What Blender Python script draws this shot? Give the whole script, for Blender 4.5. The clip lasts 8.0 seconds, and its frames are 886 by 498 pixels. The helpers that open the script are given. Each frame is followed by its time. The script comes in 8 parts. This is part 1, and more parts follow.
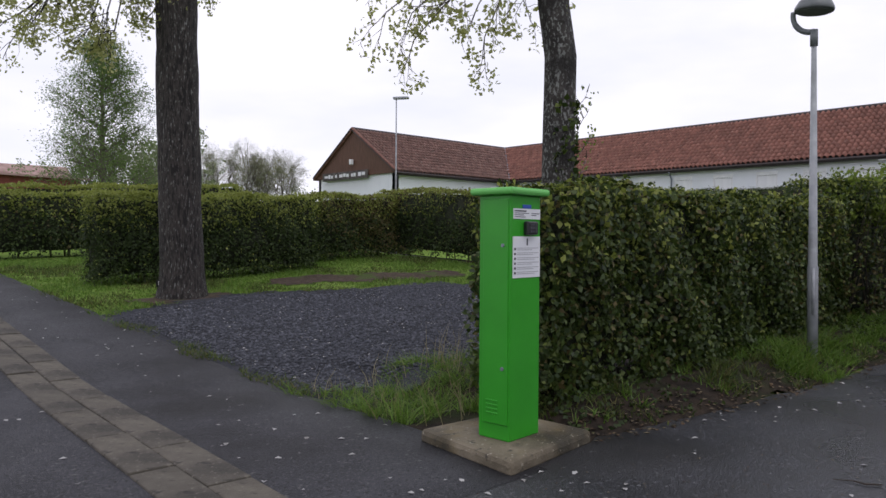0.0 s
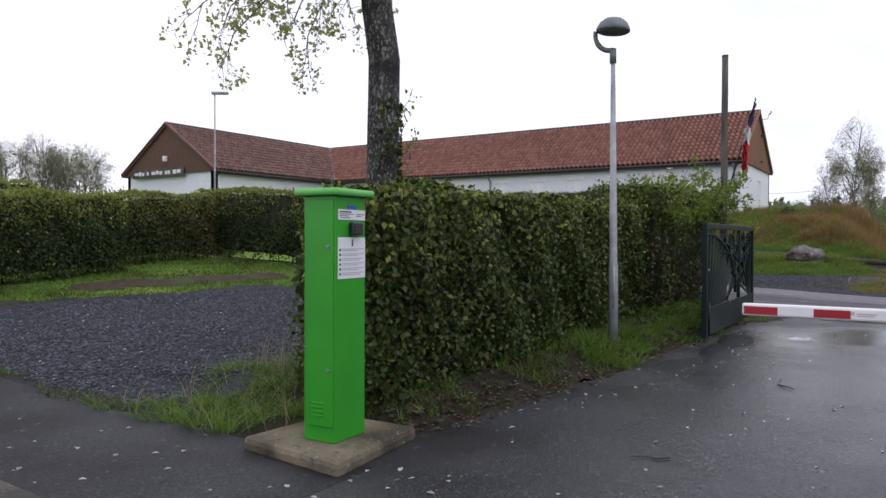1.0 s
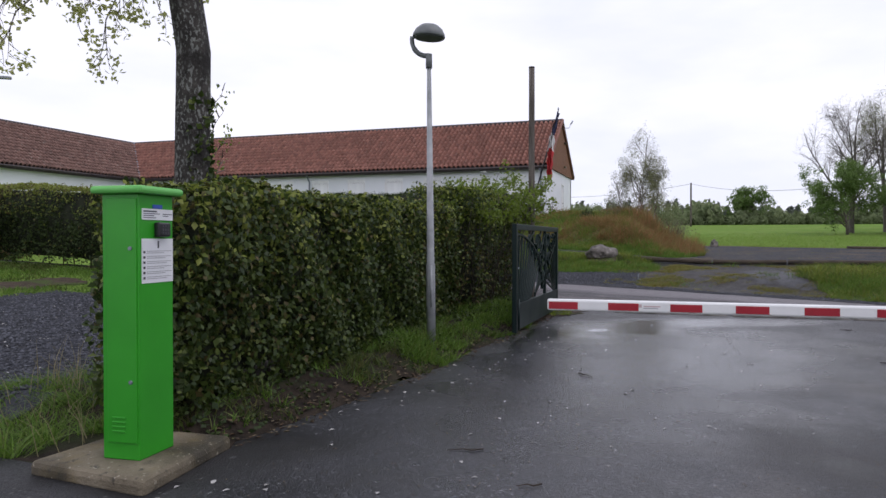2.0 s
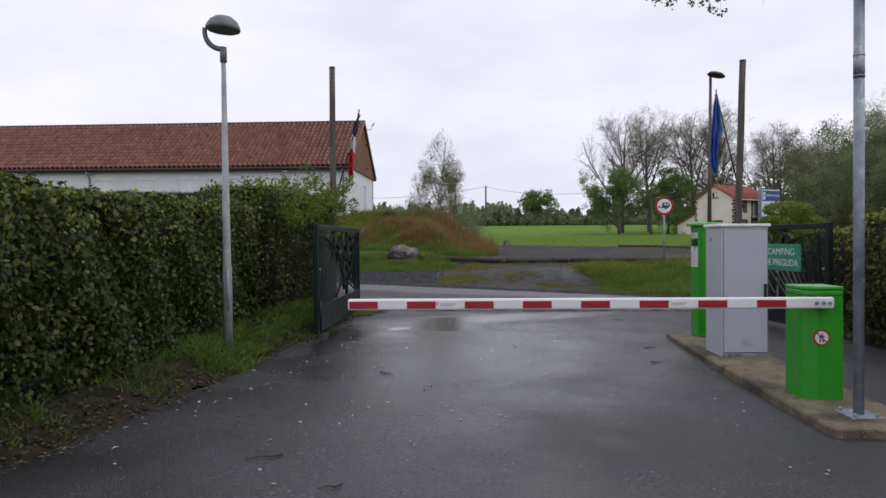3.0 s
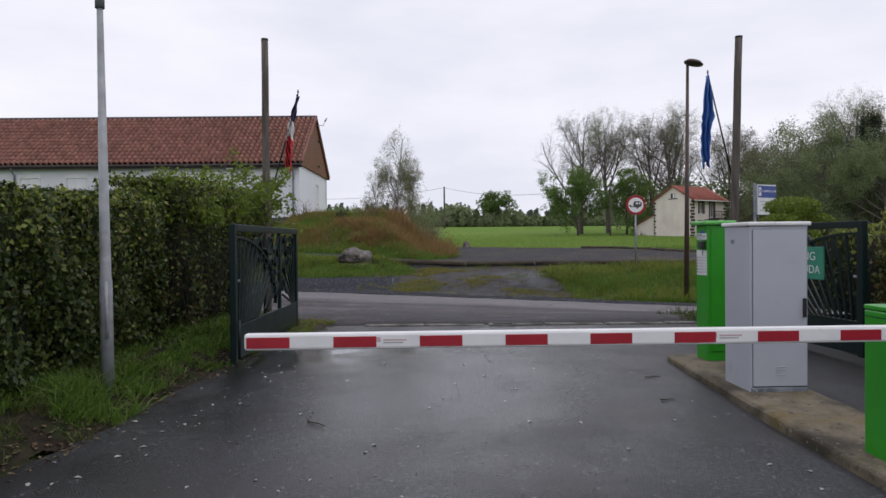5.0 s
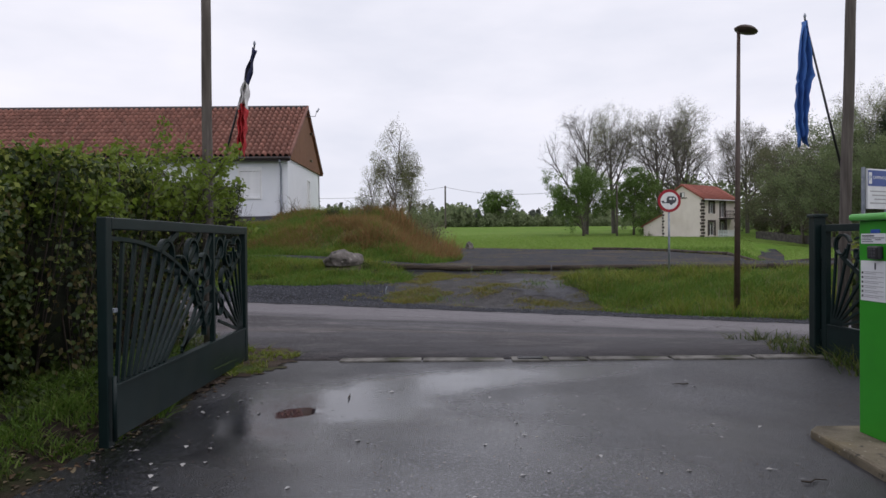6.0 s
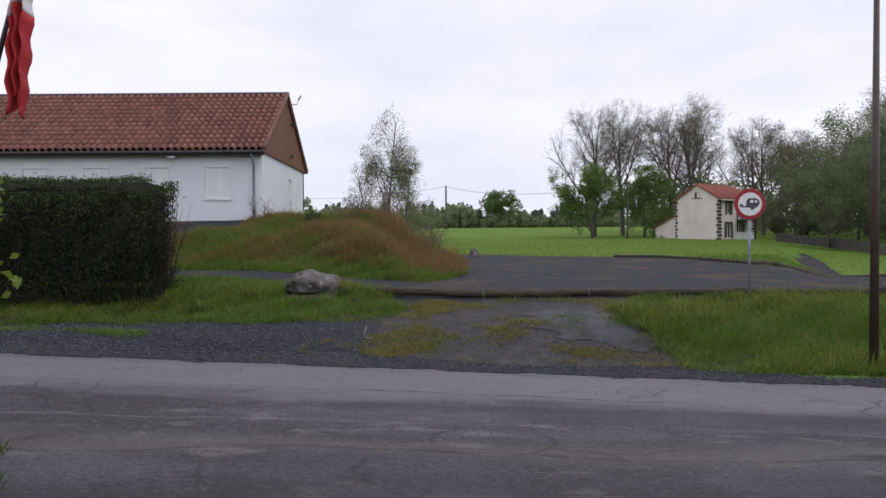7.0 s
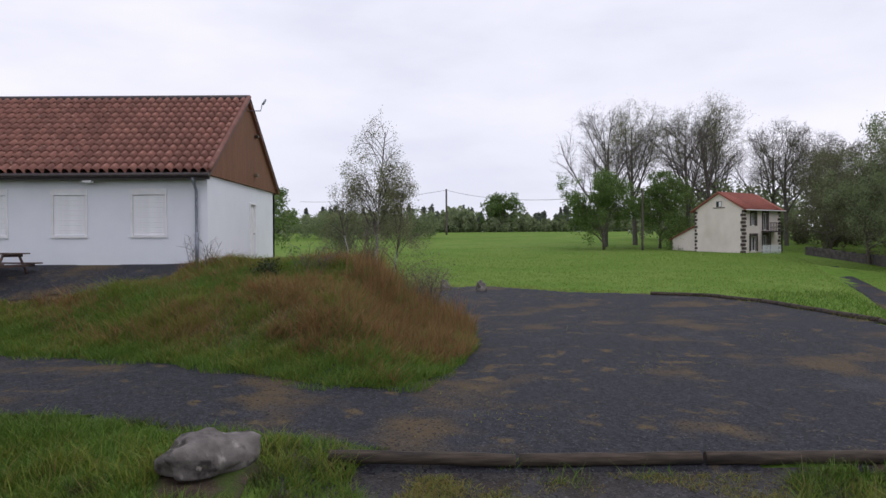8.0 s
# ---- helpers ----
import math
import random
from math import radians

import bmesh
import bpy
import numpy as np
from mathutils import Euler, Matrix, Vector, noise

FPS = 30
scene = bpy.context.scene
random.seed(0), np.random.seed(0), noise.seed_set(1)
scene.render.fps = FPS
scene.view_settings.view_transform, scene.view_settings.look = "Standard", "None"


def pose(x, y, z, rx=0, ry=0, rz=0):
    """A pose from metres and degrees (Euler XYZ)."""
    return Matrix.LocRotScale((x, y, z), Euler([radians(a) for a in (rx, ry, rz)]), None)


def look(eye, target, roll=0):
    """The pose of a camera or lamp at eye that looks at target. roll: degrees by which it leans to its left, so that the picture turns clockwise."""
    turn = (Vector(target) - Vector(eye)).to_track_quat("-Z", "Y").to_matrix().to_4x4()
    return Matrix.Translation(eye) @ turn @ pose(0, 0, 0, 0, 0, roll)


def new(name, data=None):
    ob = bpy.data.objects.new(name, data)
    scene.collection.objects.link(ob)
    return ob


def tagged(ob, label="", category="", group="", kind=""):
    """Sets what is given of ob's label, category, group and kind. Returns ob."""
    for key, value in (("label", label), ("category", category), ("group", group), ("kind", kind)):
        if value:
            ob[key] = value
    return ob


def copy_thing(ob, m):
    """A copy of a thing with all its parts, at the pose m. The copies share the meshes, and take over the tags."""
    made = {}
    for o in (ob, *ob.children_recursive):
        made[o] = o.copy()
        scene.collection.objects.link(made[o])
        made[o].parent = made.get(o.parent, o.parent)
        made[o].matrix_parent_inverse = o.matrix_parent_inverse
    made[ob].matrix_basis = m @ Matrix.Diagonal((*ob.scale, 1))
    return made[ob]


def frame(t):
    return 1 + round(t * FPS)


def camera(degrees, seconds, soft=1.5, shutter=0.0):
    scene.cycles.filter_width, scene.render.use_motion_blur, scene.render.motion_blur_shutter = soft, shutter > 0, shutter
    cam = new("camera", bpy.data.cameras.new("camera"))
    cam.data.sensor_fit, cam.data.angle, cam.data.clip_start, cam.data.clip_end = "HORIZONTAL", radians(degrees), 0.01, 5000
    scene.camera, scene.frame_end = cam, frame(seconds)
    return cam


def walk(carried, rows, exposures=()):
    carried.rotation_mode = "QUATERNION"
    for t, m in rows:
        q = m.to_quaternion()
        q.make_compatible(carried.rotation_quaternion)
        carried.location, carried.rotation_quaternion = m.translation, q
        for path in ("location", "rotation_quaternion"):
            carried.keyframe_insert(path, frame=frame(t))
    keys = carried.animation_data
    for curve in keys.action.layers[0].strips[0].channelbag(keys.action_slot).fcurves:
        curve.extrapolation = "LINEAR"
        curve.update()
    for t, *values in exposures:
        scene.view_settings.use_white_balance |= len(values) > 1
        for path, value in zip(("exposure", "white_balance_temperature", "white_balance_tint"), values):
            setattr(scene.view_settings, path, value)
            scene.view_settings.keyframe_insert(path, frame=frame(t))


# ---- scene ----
cam = camera(63.6, 8.0, soft=1.5)
METRES, EYE, TILT, LEAN, TURN = 18.0, 1.58, 0.0, 0.0, -43.0
ROWS = [
    (0.0, 0.0, 0.0, 0.0, 0.01, -0.94, -0.32),
    (0.5, -0.0001, -0.0004, -0.0001, -7.4, -0.84, -0.26),
    (1.0, 0.0001, -0.001, -0.0001, -13.9, -0.79, -0.18),
    (1.5, 0.0005, -0.0012, -0.0003, -21.49, -0.72, -0.07),
    (2.0, 0.001, -0.0011, -0.0001, -28.22, -0.71, 0.02),
    (3.5, 0.0023, -0.0029, -0.0002, -47.26, -0.68, 0.46),
    (4.0, 0.0117, 0.0069, -0.0004, -47.29, -0.66, 0.49),
    (4.5, 0.0423, 0.0361, 0.0002, -47.25, -0.64, 0.51),
    (6.0, 0.218, 0.2042, 0.0028, -47.16, -0.6, 0.43),
    (6.5, 0.315, 0.2963, 0.0073, -47.15, -0.61, 0.42),
    (7.0, 0.4316, 0.406, 0.0238, -47.13, -0.62, 0.42),
    (7.5, 0.5633, 0.53, 0.0513, -47.12, -0.63, 0.51),
    (8.0, 0.7153, 0.672, 0.1152, -47.13, -0.74, 0.33),
]
walk(cam, [(t, pose(0, 0, EYE, TILT, LEAN, TURN) @ pose(METRES * x, METRES * y, METRES * z, 90 + pitch, roll, yaw)) for t, x, y, z, yaw, pitch, roll in ROWS], [(0.0, -0.02, 6260, 17), (0.5, 0.12, 6200, 17), (1.5, 0.18, 6170, 17), (2.0, 0.06, 6190, 17), (3.5, -0.14, 6330, 15), (6.0, -0.14, 6330, 15.5), (7.0, -0.08, 6200, 18), (8.0, -0.14, 6210, 17.5)])

# ---- light: an overcast sky and a wide, weak sun ----
world = bpy.data.worlds.new("overcast_sky")
scene.world = world
world.use_nodes = True
wt = world.node_tree
wt.nodes.clear()
sky = wt.nodes.new("ShaderNodeTexSky")
sky.sky_type = "NISHITA"
sky.sun_disc = False
sky.sun_elevation, sky.sun_rotation = radians(58), radians(200)
sky_bg = wt.nodes.new("ShaderNodeBackground")
sky_bg.inputs["Strength"].default_value = 0.07
wt.links.new(sky.outputs[0], sky_bg.inputs[0])
w_co = wt.nodes.new("ShaderNodeTexCoord")
w_map = wt.nodes.new("ShaderNodeMapping")
w_map.inputs["Scale"].default_value = (1.0, 1.0, 3.2)
w_map.inputs["Location"].default_value = (0.3, 0.7, 0.0)
w_noise = wt.nodes.new("ShaderNodeTexNoise")
w_noise.inputs["Scale"].default_value = 2.1
w_noise.inputs["Detail"].default_value = 5.0
w_noise.inputs["Roughness"].default_value = 0.52
w_ramp = wt.nodes.new("ShaderNodeValToRGB")
w_ramp.color_ramp.elements[0].position, w_ramp.color_ramp.elements[0].color = 0.34, (0.755, 0.78, 0.835, 1)
w_ramp.color_ramp.elements[1].position, w_ramp.color_ramp.elements[1].color = 0.60, (0.93, 0.93, 0.96, 1)
cloud_bg = wt.nodes.new("ShaderNodeBackground")
cloud_bg.inputs["Strength"].default_value = 1.20
w_mix = wt.nodes.new("ShaderNodeMixShader")
w_mix.inputs[0].default_value = 0.93
w_out = wt.nodes.new("ShaderNodeOutputWorld")
wt.links.new(w_co.outputs["Generated"], w_map.inputs[0])
wt.links.new(w_map.outputs[0], w_noise.inputs["Vector"])
wt.links.new(w_noise.outputs[0], w_ramp.inputs[0])
wt.links.new(w_ramp.outputs[0], cloud_bg.inputs[0])
wt.links.new(sky_bg.outputs[0], w_mix.inputs[1])
wt.links.new(cloud_bg.outputs[0], w_mix.inputs[2])
wt.links.new(w_mix.outputs[0], w_out.inputs[0])

sun = new("sun", bpy.data.lights.new("sun", "SUN"))
sun.data.energy, sun.data.angle, sun.data.color = 0.55, radians(25), (1.0, 0.96, 0.9)
sun.matrix_world = look((0, 0, 30), (7, 17, 0))

# ---- materials ----
def surface(name, dark, light, scale=8.0, rough=0.8, bump=0.25, bscale=60.0, metal=0.0, stretch=(1, 1, 1), turn=0.0, stain=None, rand=0.0, island=0.0, spec=0.5, wet=None, rvar=0.08, lo=0.3, hi=0.7, bands=(), cracks=()):
    """A procedural surface: fine grain between two colours, a second scale of stains, bump, and variation from piece to piece."""
    m = bpy.data.materials.new(name)
    m.use_nodes = True
    t = m.node_tree
    b = t.nodes["Principled BSDF"]
    co = t.nodes.new("ShaderNodeTexCoord")
    mp = t.nodes.new("ShaderNodeMapping")
    mp.inputs["Scale"].default_value = stretch
    mp.inputs["Rotation"].default_value = (0, 0, turn)
    t.links.new(co.outputs["Object"], mp.inputs[0])

    def nz(sc, det=6.0, vec=None):
        n = t.nodes.new("ShaderNodeTexNoise")
        n.inputs["Scale"].default_value = sc
        n.inputs["Detail"].default_value = det
        t.links.new(vec or mp.outputs[0], n.inputs["Vector"])
        return n.outputs[0]

    def ramp(v, a, c, p, q):
        r = t.nodes.new("ShaderNodeValToRGB")
        r.color_ramp.elements[0].position, r.color_ramp.elements[0].color = p, (*a, 1)
        r.color_ramp.elements[1].position, r.color_ramp.elements[1].color = q, (*c, 1)
        t.links.new(v, r.inputs[0])
        return r.outputs[0]

    col = ramp(nz(scale), dark, light, lo, hi)
    if stain:
        for scol, sscale, p, q in stain:
            mask = ramp(nz(sscale, 8.0), (0, 0, 0), (1, 1, 1), p, q)
            mx = t.nodes.new("ShaderNodeMix")
            mx.data_type = "RGBA"
            t.links.new(mask, mx.inputs["Factor"])
            t.links.new(col, mx.inputs["A"])
            mx.inputs["B"].default_value = (*scol, 1)
            col = mx.outputs["Result"]
    for bcol, centre, half, soft, wave, most in bands:
        # a worn lane or seam that runs along the road, with a wandering edge
        turned = t.nodes.new("ShaderNodeVectorRotate")
        turned.rotation_type = "Z_AXIS"
        turned.inputs["Angle"].default_value = turn
        t.links.new(co.outputs["Object"], turned.inputs["Vector"])
        sx = t.nodes.new("ShaderNodeSeparateXYZ")
        t.links.new(turned.outputs[0], sx.inputs[0])
        lng = t.nodes.new("ShaderNodeMapping")
        lng.inputs["Scale"].default_value = (1.0, 0.22, 1.0)
        t.links.new(turned.outputs[0], lng.inputs[0])
        wv = t.nodes.new("ShaderNodeMath")
        wv.operation = "MULTIPLY_ADD"
        t.links.new(nz(1.3, 9.0, lng.outputs[0]), wv.inputs[0])
        wv.inputs[1].default_value = wave
        t.links.new(sx.outputs[0], wv.inputs[2])
        off = t.nodes.new("ShaderNodeMath")
        off.operation = "SUBTRACT"
        t.links.new(wv.outputs[0], off.inputs[0])
        off.inputs[1].default_value = centre + wave * 0.5
        ab = t.nodes.new("ShaderNodeMath")
        ab.operation = "ABSOLUTE"
        t.links.new(off.outputs[0], ab.inputs[0])
        k = t.nodes.new("ShaderNodeMapRange")
        k.inputs["From Min"].default_value, k.inputs["From Max"].default_value = half + soft, half - soft
        k.inputs["To Max"].default_value = most
        t.links.new(ab.outputs[0], k.inputs["Value"])
        mx = t.nodes.new("ShaderNodeMix")
        mx.data_type = "RGBA"
        t.links.new(k.outputs[0], mx.inputs["Factor"])
        t.links.new(col, mx.inputs["A"])
        mx.inputs["B"].default_value = (*bcol, 1)
        col = mx.outputs["Result"]
    for ccol, cscale, cwidth, most in cracks:
        # fine wandering cracks between cells of uneven size
        wob = t.nodes.new("ShaderNodeTexNoise")
        wob.inputs["Scale"].default_value = cscale * 2.2
        wob.inputs["Detail"].default_value = 7.0
        t.links.new(co.outputs["Object"], wob.inputs["Vector"])
        bent = t.nodes.new("ShaderNodeMix")
        bent.data_type = "VECTOR"
        bent.inputs["Factor"].default_value = 0.32 / cscale
        t.links.new(co.outputs["Object"], bent.inputs["A"])
        t.links.new(wob.outputs["Color"], bent.inputs["B"])
        cell = t.nodes.new("ShaderNodeTexVoronoi")
        cell.feature = "DISTANCE_TO_EDGE"
        cell.inputs["Scale"].default_value = cscale
        t.links.new(bent.outputs["Result"], cell.inputs["Vector"])
        k = t.nodes.new("ShaderNodeMapRange")
        k.inputs["From Min"].default_value, k.inputs["From Max"].default_value = cwidth, 0.0
        k.inputs["To Max"].default_value = most
        t.links.new(cell.outputs["Distance"], k.inputs["Value"])
        there = t.nodes.new("ShaderNodeMath")
        there.operation = "MULTIPLY"
        t.links.new(k.outputs[0], there.inputs[0])
        t.links.new(ramp(nz(cscale * 0.7, 3.0), (0, 0, 0), (1, 1, 1), 0.46, 0.58), there.inputs[1])
        mx = t.nodes.new("ShaderNodeMix")
        mx.data_type = "RGBA"
        t.links.new(there.outputs[0], mx.inputs["Factor"])
        t.links.new(col, mx.inputs["A"])
        mx.inputs["B"].default_value = (*ccol, 1)
        col = mx.outputs["Result"]
    for amount, kind in ((rand, "ShaderNodeObjectInfo"), (island, "ShaderNodeNewGeometry")):
        if amount:
            src = t.nodes.new(kind)
            out = src.outputs["Random"] if kind == "ShaderNodeObjectInfo" else src.outputs["Random Per Island"]
            mr = t.nodes.new("ShaderNodeMapRange")
            mr.inputs["To Min"].default_value, mr.inputs["To Max"].default_value = 1 - amount, 1 + amount
            t.links.new(out, mr.inputs["Value"])
            hs = t.nodes.new("ShaderNodeHueSaturation")
            t.links.new(mr.outputs[0], hs.inputs["Value"])
            t.links.new(col, hs.inputs["Color"])
            col = hs.outputs[0]
    t.links.new(col, b.inputs["Base Color"])
    rr = t.nodes.new("ShaderNodeMapRange")
    rr.inputs["To Min"].default_value, rr.inputs["To Max"].default_value = max(0.02, rough - rvar), min(1, rough + rvar)
    t.links.new(nz(scale * 0.4, 3.0), rr.inputs["Value"])
    rough_out = rr.outputs[0]
    film = None
    for cx, cy, ax, ay, turn_w, wet_rough, from_v, to_v in wet or ():
        # a puddle or damp film: an ellipse in the plan, broken up by noise
        m2 = t.nodes.new("ShaderNodeMapping")
        m2.vector_type = "TEXTURE"
        m2.inputs["Location"].default_value = (cx, cy, 0)
        m2.inputs["Rotation"].default_value = (0, 0, turn_w)
        m2.inputs["Scale"].default_value = (ax, ay, 1000)
        t.links.new(co.outputs["Object"], m2.inputs[0])
        ln = t.nodes.new("ShaderNodeVectorMath")
        ln.operation = "LENGTH"
        t.links.new(m2.outputs[0], ln.inputs[0])
        ad = t.nodes.new("ShaderNodeMath")
        ad.operation = "MULTIPLY_ADD"
        t.links.new(nz(1.1, 7.0, co.outputs["Object"]), ad.inputs[0])
        ad.inputs[1].default_value = 1.6
        t.links.new(ln.outputs["Value"], ad.inputs[2])
        k = t.nodes.new("ShaderNodeMapRange")
        k.interpolation_type = "SMOOTHSTEP"
        k.inputs["From Min"].default_value, k.inputs["From Max"].default_value = from_v, to_v
        t.links.new(ad.outputs[0], k.inputs["Value"])
        wm = t.nodes.new("ShaderNodeMix")
        wm.data_type = "FLOAT"
        t.links.new(k.outputs[0], wm.inputs["Factor"])
        t.links.new(rough_out, wm.inputs["A"])
        wm.inputs["B"].default_value = wet_rough
        rough_out = wm.outputs["Result"]
        keep = t.nodes.new("ShaderNodeMath")
        keep.operation = "MULTIPLY_ADD"
        t.links.new(k.outputs[0], keep.inputs[0])
        keep.inputs[1].default_value = -1.0 if wet_rough < 0.05 else -0.85 if wet_rough < 0.15 else -0.6
        keep.inputs[2].default_value = 1.0
        if film:
            both = t.nodes.new("ShaderNodeMath")
            both.operation = "MULTIPLY"
            t.links.new(film, both.inputs[0])
            t.links.new(keep.outputs[0], both.inputs[1])
            film = both.outputs[0]
        else:
            film = keep.outputs[0]
    t.links.new(rough_out, b.inputs["Roughness"])
    b.inputs["Metallic"].default_value = metal
    b.inputs["Specular IOR Level"].default_value = spec
    if bump:
        bp = t.nodes.new("ShaderNodeBump")
        bp.inputs["Strength"].default_value = bump
        bp.inputs["Distance"].default_value = 0.02
        t.links.new(nz(bscale, 5.0), bp.inputs["Height"])
        if film:
            inv = t.nodes.new("ShaderNodeMath")
            inv.operation = "MULTIPLY"
            t.links.new(film, inv.inputs[0])
            inv.inputs[1].default_value = bump
            # standing water lies level
            level = t.nodes.new("ShaderNodeCombineXYZ")
            level.inputs[2].default_value = 1.0
            t.links.new(level.outputs[0], bp.inputs["Normal"])
            t.links.new(inv.outputs[0], bp.inputs["Strength"])
        t.links.new(bp.outputs[0], b.inputs["Normal"])
    return m


def leafy(name, cols, rough=0.55, through_light=0.3):
    """Leaves and blades: a colour for each one out of a few, some light shining through."""
    m = bpy.data.materials.new(name)
    m.use_nodes = True
    t = m.node_tree
    b = t.nodes["Principled BSDF"]
    g = t.nodes.new("ShaderNodeNewGeometry")
    r = t.nodes.new("ShaderNodeValToRGB")
    el = r.color_ramp.elements
    while len(el) < len(cols):
        el.new(0.5)
    for i, c in enumerate(cols):
        el[i].position, el[i].color = i / (len(cols) - 1), (*c, 1)
    t.links.new(g.outputs["Random Per Island"], r.inputs[0])
    t.links.new(r.outputs[0], b.inputs["Base Color"])
    b.inputs["Roughness"].default_value = rough
    b.inputs["Specular IOR Level"].default_value = 0.35
    tr = t.nodes.new("ShaderNodeBsdfTranslucent")
    t.links.new(r.outputs[0], tr.inputs[0])
    mx = t.nodes.new("ShaderNodeMixShader")
    mx.inputs[0].default_value = through_light
    t.links.new(b.outputs[0], mx.inputs[1])
    t.links.new(tr.outputs[0], mx.inputs[2])
    t.links.new(mx.outputs[0], t.nodes["Material Output"].inputs[0])
    return m


M = {}
M["ground"] = surface("meadow_ground", (0.112, 0.182, 0.036), (0.178, 0.266, 0.056), 3.0, 0.95, 0.5, 25, spec=0.04, stain=[((0.185, 0.25, 0.060), 0.35, 0.54, 0.78), ((0.115, 0.205, 0.034), 0.12, 0.45, 0.6), ((0.075, 0.14, 0.024), 1.4, 0.56, 0.70), ((0.085, 0.15, 0.026), 9.0, 0.58, 0.70)])
M["soil"] = surface("near_black_soil", (0.010, 0.0075, 0.006), (0.040, 0.029, 0.020), 9, 0.92, 0.7, 40, spec=0.2, stain=[((0.024, 0.036, 0.009), 1.2, 0.55, 0.7)])
PUDDLES = [(7.4, 1.1, 4.6, 1.7, -0.07, 0.24, 2.5, 1.1), (9.9, -0.3, 2.9, 2.3, 0.0, 0.20, 2.4, 1.0), (11.72, 1.15, 0.72, 1.15, 0.75, 0.11, 2.7, 1.45), (12.45, 0.45, 0.42, 1.1, 0.62, 0.17, 2.7, 1.55), (13.1, -0.75, 0.32, 1.2, 0.3, 0.17, 2.7, 1.55), (11.62, 1.30, 0.28, 0.34, 0.6, 0.02, 1.75, 1.5)]
M["asphalt"] = surface("wet_asphalt", (0.0078, 0.0083, 0.0122), (0.0255, 0.0270, 0.0360), 1.4, 0.53, 0.9, 90, rvar=0.10, spec=0.75, wet=PUDDLES, stain=[((0.082, 0.083, 0.094), 48, 0.55, 0.63), ((0.004, 0.004, 0.005), 30, 0.53, 0.60), ((0.009, 0.0085, 0.010), 0.5, 0.46, 0.64), ((0.036, 0.031, 0.030), 0.33, 0.64, 0.74), ((0.13, 0.13, 0.14), 16, 0.68, 0.72)], cracks=[((0.006, 0.006, 0.007), 0.55, 0.012, 0.7)])
M["camp_asphalt"] = surface("damp_asphalt", (0.016, 0.016, 0.0205), (0.042, 0.0418, 0.0495), 1.6, 0.64, 0.8, 90, spec=0.32, rvar=0.12, stain=[((0.09, 0.088, 0.092), 55, 0.56, 0.66), ((0.008, 0.007, 0.008), 34, 0.56, 0.64), ((0.011, 0.010, 0.011), 0.5, 0.5, 0.66), ((0.10, 0.10, 0.10), 18, 0.66, 0.70)], cracks=[((0.006, 0.006, 0.007), 0.6, 0.012, 0.7)])
M["road"] = surface("worn_road_asphalt", (0.045, 0.043, 0.051), (0.098, 0.092, 0.105), 1.2, 0.66, 0.9, 90, spec=0.35, stretch=(1.2, 0.45, 1), rvar=0.12, stain=[((0.046, 0.040, 0.045), 1.1, 0.46, 0.58), ((0.15, 0.135, 0.135), 2.6, 0.58, 0.68), ((0.16, 0.15, 0.155), 40.0, 0.56, 0.66), ((0.018, 0.016, 0.018), 55, 0.53, 0.62)], bands=[((0.20, 0.186, 0.198), 20.4, 1.2, 0.4, 1.9, 0.75), ((0.026, 0.023, 0.026), 14.9, 1.3, 0.5, 1.6, 0.55), ((0.13, 0.108, 0.10), 17.1, 0.3, 0.3, 1.8, 0.5), ((0.032, 0.028, 0.032), 18.75, 0.2, 0.25, 1.9, 0.5), ((0.21, 0.20, 0.20), 18.1, 0.018, 0.02, 1.0, 0.45), ((0.012, 0.011, 0.012), 19.6, 0.016, 0.014, 1.6, 0.8), ((0.012, 0.011, 0.012), 16.9, 0.018, 0.014, 1.3, 0.8)], cracks=[((0.014, 0.013, 0.014), 0.9, 0.016, 0.75), ((0.016, 0.014, 0.016), 3.2, 0.03, 0.55)])
M["gravel"] = surface("blue_grey_gravel", (0.012, 0.013, 0.017), (0.055, 0.058, 0.07), 30, 0.85, 1.0, 40, spec=0.2, stain=[((0.015, 0.015, 0.018), 0.8, 0.5, 0.7)])
M["lot"] = surface("dark_cinder_lot", (0.012, 0.0125, 0.0165), (0.038, 0.040, 0.049), 9.0, 0.80, 0.9, 40, spec=0.2, stain=[((0.055, 0.057, 0.066), 0.45, 0.60, 0.78), ((0.085, 0.060, 0.030), 0.42, 0.55, 0.66), ((0.105, 0.076, 0.036), 1.8, 0.60, 0.70), ((0.10, 0.10, 0.11), 30, 0.60, 0.67), ((0.006, 0.006, 0.008), 20, 0.56, 0.64)])
M["track"] = surface("broken_track", (0.014, 0.0125, 0.0125), (0.053, 0.049, 0.049), 7.0, 0.70, 1.0, 30, spec=0.3, rvar=0.2, stain=[((0.026, 0.019, 0.013), 1.1, 0.52, 0.62), ((0.085, 0.082, 0.082), 26, 0.59, 0.66), ((0.008, 0.007, 0.007), 18, 0.56, 0.64)])
M["dry"] = surface("dry_mound", (0.04, 0.03, 0.013), (0.12, 0.075, 0.035), 3.0, 0.95, 0.7, 25, stain=[((0.06, 0.085, 0.018), 0.5, 0.5, 0.66)])
M["concrete"] = surface("mossy_concrete", (0.105, 0.085, 0.055), (0.205, 0.172, 0.120), 5, 0.8, 0.6, 70, stain=[((0.15, 0.112, 0.045), 2.2, 0.52, 0.66), ((0.045, 0.038, 0.024), 1.6, 0.50, 0.64), ((0.05, 0.042, 0.03), 14, 0.60, 0.68), ((0.30, 0.27, 0.21), 30, 0.64, 0.70)])
